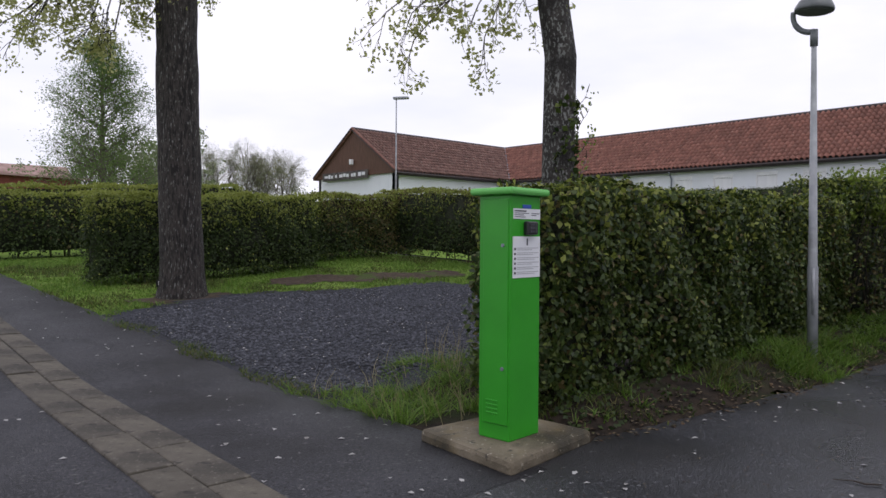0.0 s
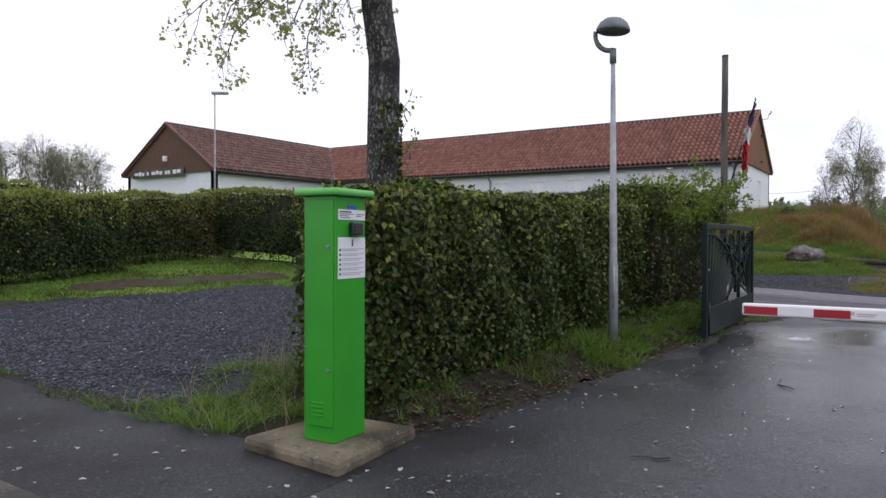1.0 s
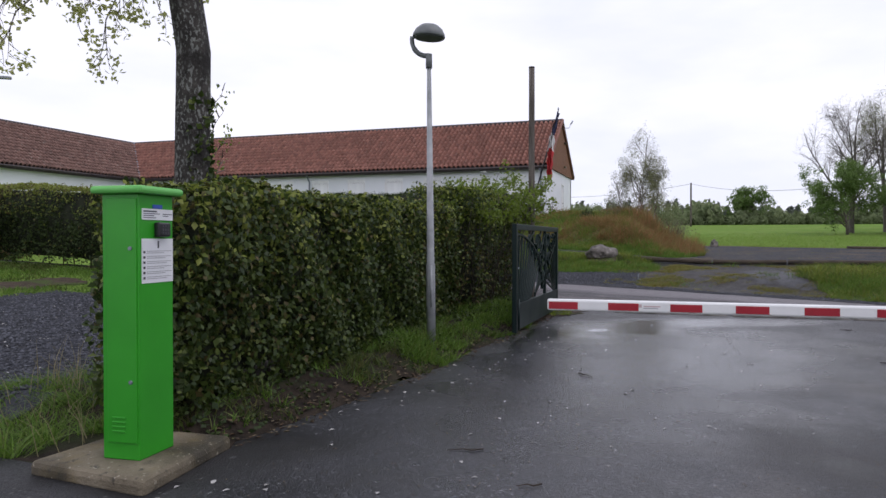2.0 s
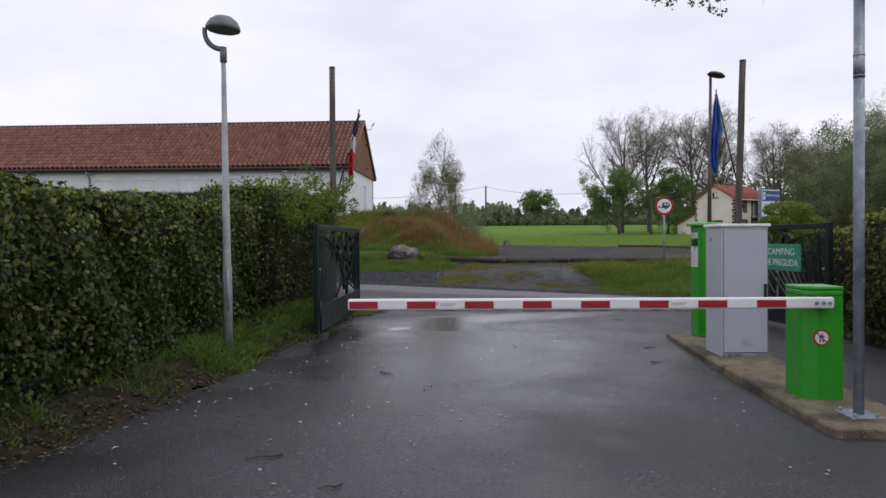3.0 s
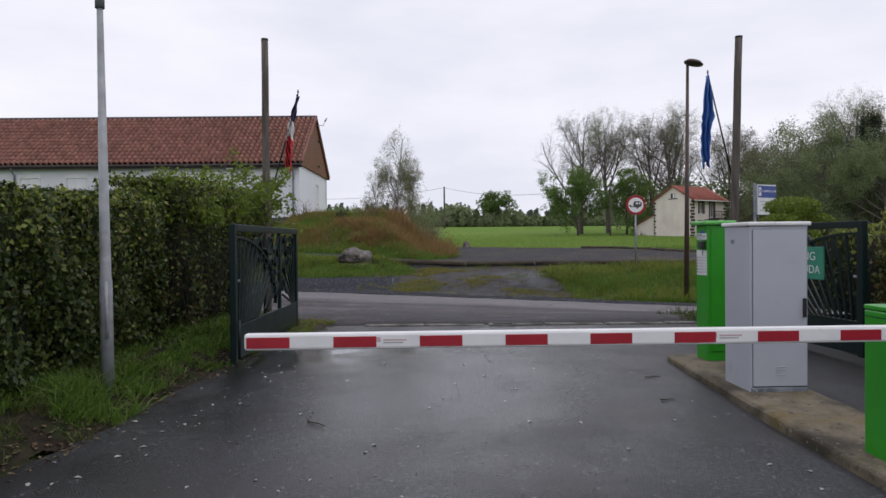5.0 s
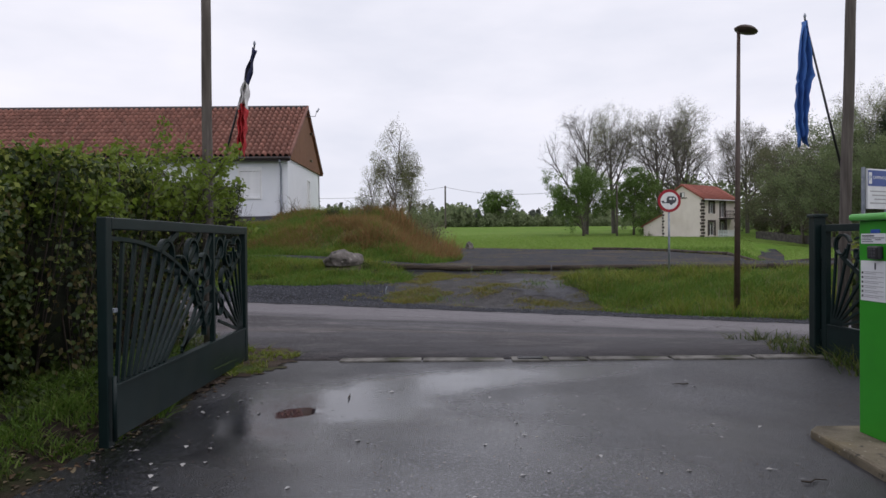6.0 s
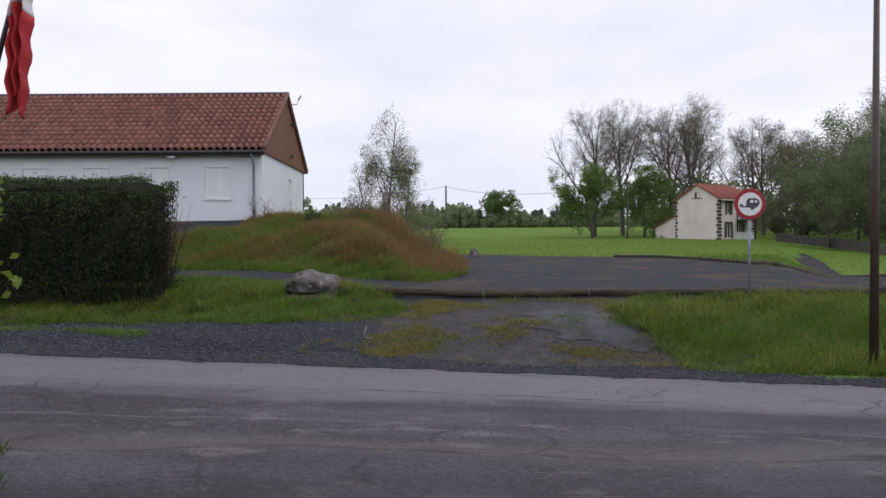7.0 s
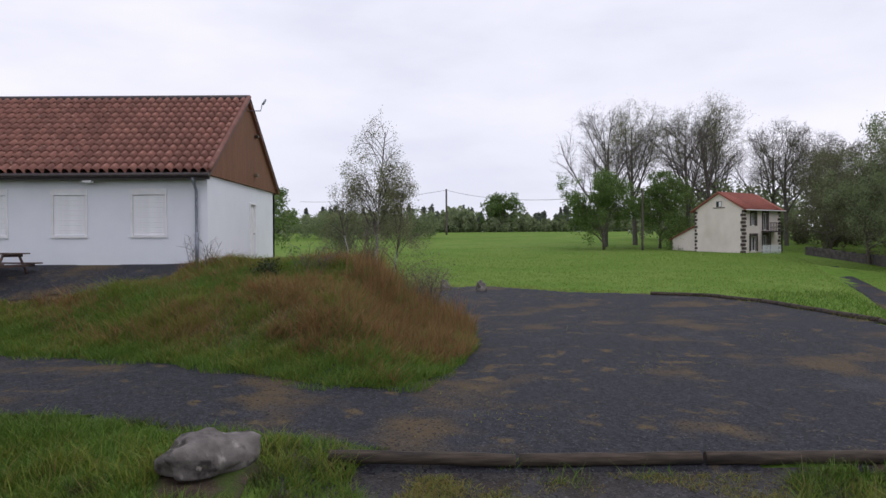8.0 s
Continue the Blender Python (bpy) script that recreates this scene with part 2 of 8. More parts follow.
M["kerb"] = surface("grey_kerb_stone", (0.085, 0.08, 0.07), (0.22, 0.21, 0.195), 7, 0.85, 0.7, 50, stain=[((0.04, 0.038, 0.03), 3, 0.46, 0.60), ((0.05, 0.055, 0.02), 1.6, 0.58, 0.68)], rand=0.25)
M["gutter"] = surface("brownish_gutter_slab", (0.060, 0.052, 0.040), (0.115, 0.100, 0.078), 5, 0.85, 0.5, 70, stain=[((0.040, 0.035, 0.028), 1.6, 0.48, 0.64), ((0.022, 0.019, 0.016), 7, 0.56, 0.66), ((0.15, 0.135, 0.11), 22, 0.60, 0.70)], rand=0.12)
M["green"] = surface("green_lacquer", (0.022, 0.27, 0.012), (0.028, 0.31, 0.016), 3, 0.34, 0.03, 150, rvar=0.07, stain=[((0.02, 0.19, 0.015), 1.5, 0.62, 0.8)])
M["lid"] = surface("pale_green_plastic", (0.10, 0.42, 0.075), (0.14, 0.48, 0.11), 4, 0.45, 0.05, 100)
M["grey_paint"] = surface("light_grey_lacquer", (0.43, 0.455, 0.51), (0.47, 0.495, 0.55), 2, 0.45, 0.03, 120, stain=[((0.38, 0.39, 0.42), 2.5, 0.62, 0.8)])
M["white"] = surface("white_paint", (0.70, 0.70, 0.71), (0.82, 0.82, 0.83), 3, 0.5, 0.05, 90)
M["white_shine"] = surface("white_lacquer", (0.72, 0.72, 0.73), (0.82, 0.82, 0.82), 5, 0.3, 0.02, 90, stain=[((0.5, 0.49, 0.46), 6, 0.66, 0.78)])
M["red"] = surface("red_reflective_film", (0.30, 0.006, 0.018), (0.37, 0.009, 0.023), 8, 0.45, 0.02, 90, stain=[((0.24, 0.015, 0.02), 7, 0.62, 0.75)])
M["render"] = surface("white_rendered_wall", (0.75, 0.775, 0.82), (0.785, 0.81, 0.85), 1.4, 0.9, 0.2, 45, stain=[((0.71, 0.735, 0.77), 0.5, 0.58, 0.8)])
M["tile"] = surface("clay_roof_tile", (0.175, 0.072, 0.053), (0.262, 0.116, 0.087), 3.5, 0.8, 0.3, 30, rand=0.22, stain=[((0.12, 0.056, 0.046), 5.0, 0.60, 0.75), ((0.36, 0.21, 0.165), 6, 0.60, 0.73)])
M["tile_red"] = surface("bright_red_roof", (0.22, 0.065, 0.045), (0.34, 0.11, 0.08), 3.0, 0.8, 0.3, 12, stretch=(1, 6, 1), island=0.12)
M["tile_pale"] = surface("faded_pink_roof", (0.30, 0.19, 0.17), (0.42, 0.29, 0.26), 2.0, 0.8, 0.2, 12, stain=[((0.24, 0.15, 0.13), 0.8, 0.55, 0.7)])
M["cladding"] = surface("brown_wood_cladding", (0.15, 0.062, 0.028), (0.215, 0.092, 0.042), 3, 0.75, 0.3, 30, stretch=(6, 6, 0.5), rand=0.08, island=0.1)
M["cladding_dark"] = surface("dark_brown_cladding", (0.085, 0.042, 0.026), (0.14, 0.07, 0.045), 3, 0.75, 0.3, 30, stretch=(6, 6, 0.5), island=0.1)
M["fascia"] = surface("dark_fascia", (0.028, 0.020, 0.022), (0.05, 0.036, 0.036), 5, 0.5, 0.1, 60)
M["metal"] = surface("galvanised_steel", (0.20, 0.225, 0.27), (0.33, 0.36, 0.41), 9, 0.50, 0.05, 90, metal=0.4, stain=[((0.15, 0.165, 0.20), 3, 0.52, 0.68), ((0.42, 0.44, 0.47), 14, 0.62, 0.70)])
M["lamp_grey"] = surface("grey_painted_post", (0.22, 0.235, 0.25), (0.36, 0.37, 0.39), 6, 0.5, 0.06, 90, stain=[((0.15, 0.16, 0.16), 2.5, 0.55, 0.72)])
M["dome"] = surface("weathered_lamp_dome", (0.09, 0.10, 0.105), (0.17, 0.185, 0.19), 6, 0.45, 0.06, 60)
M["gate"] = surface("dark_green_gate_paint", (0.0028, 0.0105, 0.0108), (0.0052, 0.0165, 0.0165), 4, 0.42, 0.04, 120, spec=0.28, rvar=0.1, stain=[((0.007, 0.015, 0.014), 2, 0.55, 0.72)])
M["pole"] = surface("weathered_wood_pole", (0.055, 0.045, 0.038), (0.15, 0.13, 0.115), 6, 0.85, 0.5, 30, stretch=(5, 5, 0.35), stain=[((0.035, 0.028, 0.024), 1.5, 0.55, 0.7)])
M["log"] = surface("old_timber_edging", (0.03, 0.022, 0.015), (0.095, 0.072, 0.052), 5, 0.9, 0.6, 30, stretch=(5, 0.5, 5), stain=[((0.02, 0.015, 0.012), 1.5, 0.5, 0.66)])
M["brown_post"] = surface("brown_lamp_post", (0.05, 0.032, 0.026), (0.085, 0.056, 0.045), 6, 0.5, 0.05, 80)
M["bark"] = surface("furrowed_bark", (0.008, 0.0065, 0.006), (0.060, 0.051, 0.045), 9, 0.95, 1.0, 26, stretch=(3.6, 3.6, 0.8), stain=[((0.17, 0.172, 0.165), 12.0, 0.60, 0.66), ((0.010, 0.008, 0.0075), 5.0, 0.53, 0.60)])
M["bark_lichen"] = surface("lichen_bark", (0.012, 0.010, 0.009), (0.055, 0.049, 0.044), 7, 0.95, 1.0, 22, stretch=(1.6, 1.6, 1.0), stain=[((0.17, 0.175, 0.165), 26.0, 0.53, 0.59), ((0.03, 0.042, 0.014), 1.8, 0.62, 0.72), ((0.013, 0.011, 0.010), 1.6, 0.54, 0.62)])
M["twig"] = surface("grey_brown_branches", (0.075, 0.062, 0.052), (0.16, 0.138, 0.118), 5, 0.9, 0.3, 20, stretch=(3, 3, 0.5))
M["birch"] = surface("pale_birch_bark", (0.28, 0.27, 0.25), (0.52, 0.5, 0.47), 4, 0.85, 0.3, 20, stain=[((0.06, 0.055, 0.05), 5, 0.6, 0.66)])
M["stem"] = surface("hedge_stems", (0.022, 0.016, 0.012), (0.06, 0.045, 0.034), 9, 0.95, 0.5, 20)
# near-black colour for the shade drawn inside the hedges
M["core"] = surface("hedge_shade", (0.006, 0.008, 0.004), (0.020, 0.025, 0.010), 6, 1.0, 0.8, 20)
M["stone"] = surface("granite_boulder", (0.085, 0.074, 0.068), (0.21, 0.19, 0.175), 4, 0.9, 1.0, 14, stain=[((0.035, 0.030, 0.027), 2.6, 0.54, 0.62), ((0.27, 0.25, 0.225), 7, 0.60, 0.70), ((0.075, 0.075, 0.038), 3.0, 0.62, 0.72)])
M["house_wall"] = surface("cream_rendered_wall", (0.73, 0.65, 0.605), (0.81, 0.73, 0.685), 0.8, 0.9, 0.2, 20, stain=[((0.66, 0.58, 0.53), 0.35, 0.5, 0.75)])
M["quoin"] = surface("dark_volcanic_stone", (0.045, 0.035, 0.032), (0.11, 0.085, 0.078), 5, 0.9, 0.5, 15, rand=0.2)
M["wall_stone"] = surface("grey_field_wall", (0.045, 0.040, 0.038), (0.125, 0.112, 0.104), 2.5, 0.95, 0.8, 8)
M["dark"] = surface("black_plastic", (0.010, 0.010, 0.012), (0.022, 0.022, 0.025), 9, 0.4, 0.04, 90)
M["print"] = surface("dark_print", (0.04, 0.04, 0.05), (0.07, 0.07, 0.08), 20, 0.6, 0)
M["print_pale"] = surface("pale_grey_print", (0.28, 0.28, 0.3), (0.36, 0.36, 0.38), 20, 0.6, 0)
M["paper"] = surface("white_label", (0.66, 0.67, 0.70), (0.76, 0.77, 0.79), 6, 0.45, 0.02, 60)
M["blue_print"] = surface("blue_sticker", (0.02, 0.06, 0.33), (0.03, 0.09, 0.42), 6, 0.4, 0)
M["navy"] = surface("navy_sign_panel", (0.02, 0.05, 0.25), (0.03, 0.07, 0.3), 6, 0.4, 0.02)
M["sign_green"] = surface("sea_green_sign", (0.03, 0.22, 0.14), (0.045, 0.27, 0.175), 4, 0.4, 0.02, 60)
M["flag_blue"] = surface("blue_flag_cloth", (0.030, 0.10, 0.36), (0.065, 0.19, 0.52), 2.0, 0.85, 0.15, 200)
M["flag_navy"] = surface("navy_flag_cloth", (0.02, 0.025, 0.07), (0.04, 0.045, 0.12), 4, 0.85, 0.15, 200)
M["flag_white"] = surface("white_flag_cloth", (0.60, 0.58, 0.58), (0.75, 0.73, 0.73), 4, 0.85, 0.15, 200)
M["flag_red"] = surface("red_flag_cloth", (0.36, 0.02, 0.025), (0.52, 0.035, 0.04), 4, 0.85, 0.15, 200)
M["shutter"] = surface("white_shutter", (0.76, 0.77, 0.79), (0.86, 0.87, 0.88), 4, 0.55, 0.04, 60)
M["picnic"] = surface("stained_picnic_wood", (0.055, 0.035, 0.028), (0.12, 0.075, 0.055), 5, 0.7, 0.3, 30, stretch=(5, 0.6, 5))
M["shed_red"] = surface("red_brown_shed", (0.17, 0.045, 0.035), (0.25, 0.07, 0.05), 3, 0.8, 0.2, 20)

M["hedge_leaf"] = leafy("hornbeam_leaves", [(0.015, 0.029, 0.007), (0.038, 0.066, 0.013), (0.075, 0.108, 0.021), (0.026, 0.048, 0.010), (0.12, 0.152, 0.032)], 0.45, 0.3)
M["hedge_young"] = leafy("young_hedge_leaves", [(0.16, 0.21, 0.035), (0.24, 0.28, 0.055), (0.30, 0.33, 0.08), (0.19, 0.23, 0.04)], 0.5, 0.45)
M["hedge_brown"] = leafy("withered_hedge_leaves", [(0.08, 0.07, 0.025), (0.12, 0.09, 0.035), (0.075, 0.09, 0.02), (0.15, 0.11, 0.045)], 0.6, 0.3)
# dark leaves; on hedges and weeds the colour stands in for shade
M["dark_leaf"] = leafy("dark_and_shaded_leaves", [(0.018, 0.032, 0.008), (0.034, 0.058, 0.013), (0.054, 0.084, 0.017), (0.026, 0.042, 0.010)], 0.6, 0.25)
M["needle"] = leafy("dark_conifer_needles", [(0.022, 0.034, 0.018), (0.034, 0.050, 0.026), (0.048, 0.066, 0.034)], 0.75, 0.2)
M["yew"] = leafy("dark_yew_needles", [(0.009, 0.013, 0.006), (0.015, 0.022, 0.008), (0.024, 0.034, 0.011), (0.020, 0.016, 0.011)], 0.7, 0.15)
M["tree_leaf"] = leafy("fresh_tree_leaves", [(0.36, 0.39, 0.13), (0.47, 0.49, 0.20), (0.30, 0.32, 0.11), (0.53, 0.54, 0.26)], 0.55, 0.72)
M["shrub_leaf"] = leafy("bright_shrub_leaves", [(0.13, 0.20, 0.025), (0.20, 0.27, 0.04), (0.10, 0.15, 0.02)], 0.5, 0.45)
# far leaf colours are paled, with the haze of distance put into them
M["far_leaf"] = leafy("distant_hazed_leaves", [(0.155, 0.20, 0.105), (0.21, 0.26, 0.13), (0.26, 0.305, 0.155), (0.18, 0.22, 0.115)], 0.75, 0.48)
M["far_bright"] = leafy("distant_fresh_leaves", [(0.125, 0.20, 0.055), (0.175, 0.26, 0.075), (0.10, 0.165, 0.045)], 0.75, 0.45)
M["far_dark"] = leafy("distant_hazed_wood", [(0.105, 0.125, 0.105), (0.135, 0.155, 0.125), (0.165, 0.18, 0.145)], 0.8, 0.3)
M["bud"] = leafy("buds_and_first_leaves", [(0.16, 0.14, 0.10), (0.21, 0.20, 0.11), (0.14, 0.125, 0.09)], 0.7, 0.45)
M["birch_leaf"] = leafy("small_birch_leaves", [(0.21, 0.235, 0.11), (0.28, 0.29, 0.15), (0.18, 0.20, 0.095)], 0.6, 0.55)
M["grass"] = leafy("fresh_grass", [(0.066, 0.135, 0.017), (0.105, 0.195, 0.026), (0.155, 0.265, 0.038), (0.088, 0.168, 0.021), (0.21, 0.255, 0.066)], 0.6, 0.4)
# duller copy of the fresh grass; along the hedge it holds the shade
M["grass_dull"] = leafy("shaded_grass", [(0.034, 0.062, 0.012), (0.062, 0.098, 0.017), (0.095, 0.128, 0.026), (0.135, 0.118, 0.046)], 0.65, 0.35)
M["grass_dry"] = leafy("dry_reddish_grass", [(0.19, 0.145, 0.052), (0.31, 0.19, 0.078), (0.25, 0.165, 0.062), (0.18, 0.20, 0.052), (0.40, 0.27, 0.135)], 0.75, 0.4)
M["grass_rust"] = leafy("rust_coloured_stalks", [(0.24, 0.125, 0.056), (0.36, 0.18, 0.085), (0.17, 0.10, 0.046), (0.19, 0.20, 0.056), (0.33, 0.23, 0.10)], 0.8, 0.4)
M["straw"] = leafy("pale_straw", [(0.25, 0.21, 0.11), (0.33, 0.29, 0.17), (0.2, 0.17, 0.09)], 0.75, 0.3)
M["litter"] = leafy("fallen_leaves", [(0.06, 0.035, 0.02), (0.12, 0.075, 0.04), (0.2, 0.16, 0.1), (0.035, 0.025, 0.018)], 0.75, 0.1)
M["petal"] = leafy("pale_fallen_petals", [(0.34, 0.33, 0.33), (0.46, 0.45, 0.44), (0.25, 0.24, 0.23)], 0.6, 0.1)
M["pebble"] = surface("blue_grey_pebbles", (0.032, 0.034, 0.044), (0.090, 0.095, 0.114), 20, 0.8, 0.3, 60, island=0.55)
M["tile_laid"] = surface("clay_roof_tile_rest", (0.175, 0.072, 0.053), (0.262, 0.116, 0.087), 3.5, 0.8, 0.3, 30, island=0.22, stain=[((0.12, 0.056, 0.046), 5.0, 0.60, 0.75), ((0.36, 0.21, 0.165), 6, 0.60, 0.73)])
# greyer, darker version of the clay tile, laid on the wing
M["tile_wing"] = surface("greyer_roof_tile", (0.135, 0.072, 0.058), (0.205, 0.118, 0.098), 3.5, 0.85, 0.3, 30, island=0.22, stain=[((0.09, 0.052, 0.045), 4.0, 0.58, 0.73), ((0.24, 0.185, 0.16), 5, 0.60, 0.73)])
M["moss"] = leafy("yellow_moss_and_weeds", [(0.18, 0.20, 0.036), (0.25, 0.20, 0.058), (0.15, 0.20, 0.032), (0.26, 0.175, 0.070), (0.125, 0.185, 0.027)], 0.75, 0.3)
M["meadow"] = leafy("meadow_blades", [(0.18, 0.30, 0.052), (0.22, 0.35, 0.066), (0.15, 0.25, 0.042), (0.30, 0.37, 0.105), (0.115, 0.20, 0.034)], 0.65, 0.45)
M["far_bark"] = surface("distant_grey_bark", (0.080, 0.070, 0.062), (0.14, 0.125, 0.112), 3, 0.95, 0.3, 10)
M["cinder"] = surface("dark_cinder_edge", (0.010, 0.010, 0.013), (0.048, 0.047, 0.054), 16, 0.85, 1.0, 35, spec=0.2, stain=[((0.085, 0.085, 0.09), 40, 0.58, 0.66), ((0.05, 0.042, 0.03), 1.1, 0.56, 0.68)])
M["bare_soil"] = surface("trodden_soil", (0.030, 0.021, 0.015), (0.085, 0.062, 0.046), 7, 0.92, 0.8, 30, spec=0.2, stain=[((0.05, 0.075, 0.016), 1.3, 0.54, 0.64)])
M["remnant"] = surface("smooth_grey_asphalt", (0.022, 0.022, 0.027), (0.052, 0.053, 0.062), 3, 0.60, 0.8, 60, spec=0.3, rvar=0.12, stain=[((0.016, 0.014, 0.013), 2.2, 0.50, 0.60), ((0.09, 0.09, 0.10), 30, 0.60, 0.68)])
M["print_faint"] = surface("faded_reddish_print", (0.50, 0.36, 0.37), (0.58, 0.44, 0.45), 20, 0.6, 0)
M["thicket"] = leafy("brownish_thicket_leaves", [(0.125, 0.128, 0.078), (0.155, 0.17, 0.092), (0.185, 0.165, 0.11), (0.13, 0.16, 0.08)], 0.8, 0.4)
M["tuft"] = leafy("yellow_green_tufts", [(0.12, 0.19, 0.02), (0.19, 0.25, 0.03), (0.23, 0.25, 0.05), (0.10, 0.16, 0.018), (0.26, 0.20, 0.07)], 0.65, 0.4)

# ---- building helpers ----
def part(name, bm, material, parent=None, label=""):
    """Links a bmesh as one mesh object under a thing or a part."""
    me = bpy.data.meshes.new(name)
    bm.to_mesh(me)
    bm.free()
    me.materials.append(material)
    ob = new(name, me)
    if parent:
        ob.parent = parent
    if label:
        ob["label"] = label
    return ob


def piece(name, me, parent, m):
    """An object of its own on a shared mesh."""
    ob = new(name, me)
    ob.parent = parent
    ob.matrix_basis = m
    return ob


def shared(name, bm, material):
    me = bpy.data.meshes.new(name)
    bm.to_mesh(me)
    bm.free()
    me.materials.append(material)
    return me


def thing(name, label, category, at=(0, 0, 0), rz=0.0, group="", kind=""):
    ob = new(name)
    ob.empty_display_size = 0.2
    ob.matrix_basis = pose(*at, 0, 0, rz)
    return tagged(ob, label, category, group, kind)


def mass(name, verts, faces, material, parent=None, label="", smooth=False, kind=""):
    """A mesh out of numpy arrays: n x 3 points, and faces of one size."""
    me = bpy.data.meshes.new(name)
    faces = np.asarray(faces, dtype=np.int32)
    k = faces.shape[1]
    me.vertices.add(len(verts))
    me.vertices.foreach_set("co", np.asarray(verts, dtype=np.float32).ravel())
    me.loops.add(faces.size)
    me.loops.foreach_set("vertex_index", faces.ravel())
    me.polygons.add(len(faces))
    me.polygons.foreach_set("loop_start", np.arange(0, faces.size, k, dtype=np.int32))
    me.polygons.foreach_set("loop_total", np.full(len(faces), k, dtype=np.int32))
    me.update(calc_edges=True)
    me.validate()
    if smooth:
        me.polygons.foreach_set("use_smooth", np.ones(len(faces), dtype=bool))
    me.materials.append(material)
    ob = new(name, me)
    if parent:
        ob.parent = parent
    if label:
        ob["label"] = label
    if kind:
        ob["kind"] = kind
    return ob


def bx(bm, a, b, bevel=0.0, m=None):
    """Adds a box from corner a to corner b."""
    made = bmesh.ops.create_cube(bm, size=1.0)["verts"]
    c = [(p + q) / 2 for p, q in zip(a, b)]
    s = [abs(q - p) for p, q in zip(a, b)]
    for v in made:
        v.co = Vector((v.co.x * s[0] + c[0], v.co.y * s[1] + c[1], v.co.z * s[2] + c[2]))
    if bevel:
        edges = list({e for v in made for e in v.link_edges})
        res = bmesh.ops.bevel(bm, geom=edges, offset=bevel, segments=2, affect="EDGES", profile=0.5)
        made = list({v for f in res["faces"] for v in f.verts} | {v for v in made if v.is_valid})
    if m is not None:
        for v in made:
            v.co = m @ v.co
    return bm


def box(a, b, bevel=0.0, m=None):
    return bx(bmesh.new(), a, b, bevel, m)


def tube(bm, pts, radii, sides=10, cap=True):
    """Adds a tube along points."""
    pts = [Vector(p) for p in pts]
    if not hasattr(radii, "__len__"):
        radii = [radii] * len(pts)
    rings = []
    ref = Vector((0, 0, 1))
    d0 = (pts[1] - pts[0]).normalized()
    if abs(d0.dot(ref)) > 0.9:
        ref = Vector((1, 0, 0))
    u = d0.cross(ref).normalized()
    for i, p in enumerate(pts):
        d = (pts[min(i + 1, len(pts) - 1)] - pts[max(i - 1, 0)]).normalized()
        u = (u - d * u.dot(d)).normalized()
        w = d.cross(u)
        rings.append([bm.verts.new(p + radii[i] * (u * math.cos(2 * math.pi * k / sides) + w * math.sin(2 * math.pi * k / sides))) for k in range(sides)])
    for a, b in zip(rings, rings[1:]):
        for k in range(sides):
            f = bm.faces.new((a[k], a[(k + 1) % sides], b[(k + 1) % sides], b[k]))
            f.smooth = True
    if cap:
        bm.faces.new(rings[0][::-1])
        bm.faces.new(rings[-1])
    return bm


def tubed(pts, radii, sides=10):
    return tube(bmesh.new(), pts, radii, sides)


def lathe(bm, profile, sides=24, at=(0, 0, 0)):
    """Turns (radius, height) points about the upright axis."""
    rings = [[bm.verts.new((at[0] + r * math.cos(2 * math.pi * k / sides), at[1] + r * math.sin(2 * math.pi * k / sides), at[2] + z)) for k in range(sides)] for r, z in profile]
    for a, b in zip(rings, rings[1:]):
        for k in range(sides):
            f = bm.faces.new((a[k], a[(k + 1) % sides], b[(k + 1) % sides], b[k]))
            f.smooth = True
    bm.faces.new(rings[0][::-1])
    bm.faces.new(rings[-1])
    return bm


def prism(bm, outline, z0, z1, m=None, bevel=0.0):
    """Adds an upright prism over a flat outline."""
    low = [bm.verts.new((x, y, z0)) for x, y in outline]
    high = [bm.verts.new((x, y, z1)) for x, y in outline]
    n = len(outline)
    fs = [bm.faces.new(low[::-1]), bm.faces.new(high)]
    for k in range(n):
        fs.append(bm.faces.new((low[k], low[(k + 1) % n], high[(k + 1) % n], high[k])))
    made = low + high
    if bevel:
        edges = list({e for f in fs for e in f.edges})
        res = bmesh.ops.bevel(bm, geom=edges, offset=bevel, segments=2, affect="EDGES", profile=0.5)
        made = list({v for f in res["faces"] for v in f.verts} | {v for v in made if v.is_valid})
    if m is not None:
        for v in made:
            v.co = m @ v.co
    return bm


def lettering(name, words, size, m, material, parent, sx=1.0, depth=0.002):
    cu = bpy.data.curves.new(name, "FONT")
    cu.body, cu.size, cu.extrude, cu.align_x = words, size, depth, "CENTER"
    tmp = bpy.data.objects.new(name, cu)
    scene.collection.objects.link(tmp)
    me = bpy.data.meshes.new_from_object(tmp)
    bpy.data.objects.remove(tmp)
    bpy.data.curves.remove(cu)
    me.materials.clear()
    me.materials.append(material)
    for v in me.vertices:
        v.co.x *= sx
    ob = new(name, me)
    ob.parent = parent
    ob.matrix_basis = m
    return ob


def sm(v):
    v = np.clip(v, 0, 1)
    return v * v * (3 - 2 * v)


# ---- the lie of the land ----
MOUND = [(34.8, 16.0), (33.6, 10.3), (32.0, 5.2), (30.7, 2.2), (31.0, 0.9), (32.6, -0.1), (36.0, -0.9), (40.0, -0.9), (44.0, 0.2), (49.0, 2.6), (54.0, 4.5), (58.0, 9.0), (58.0, 52.0), (26.0, 52.0), (26.0, 30.0), (33.0, 24.0)]


def edge_left(x):
    """The driveway's edge on the hedge's side."""
    return np.interp(x, [3.4, 4.6, 6.5, 9.0, 12.0, 14.2], [3.2, 3.2, 2.95, 2.74, 2.42, 2.2])


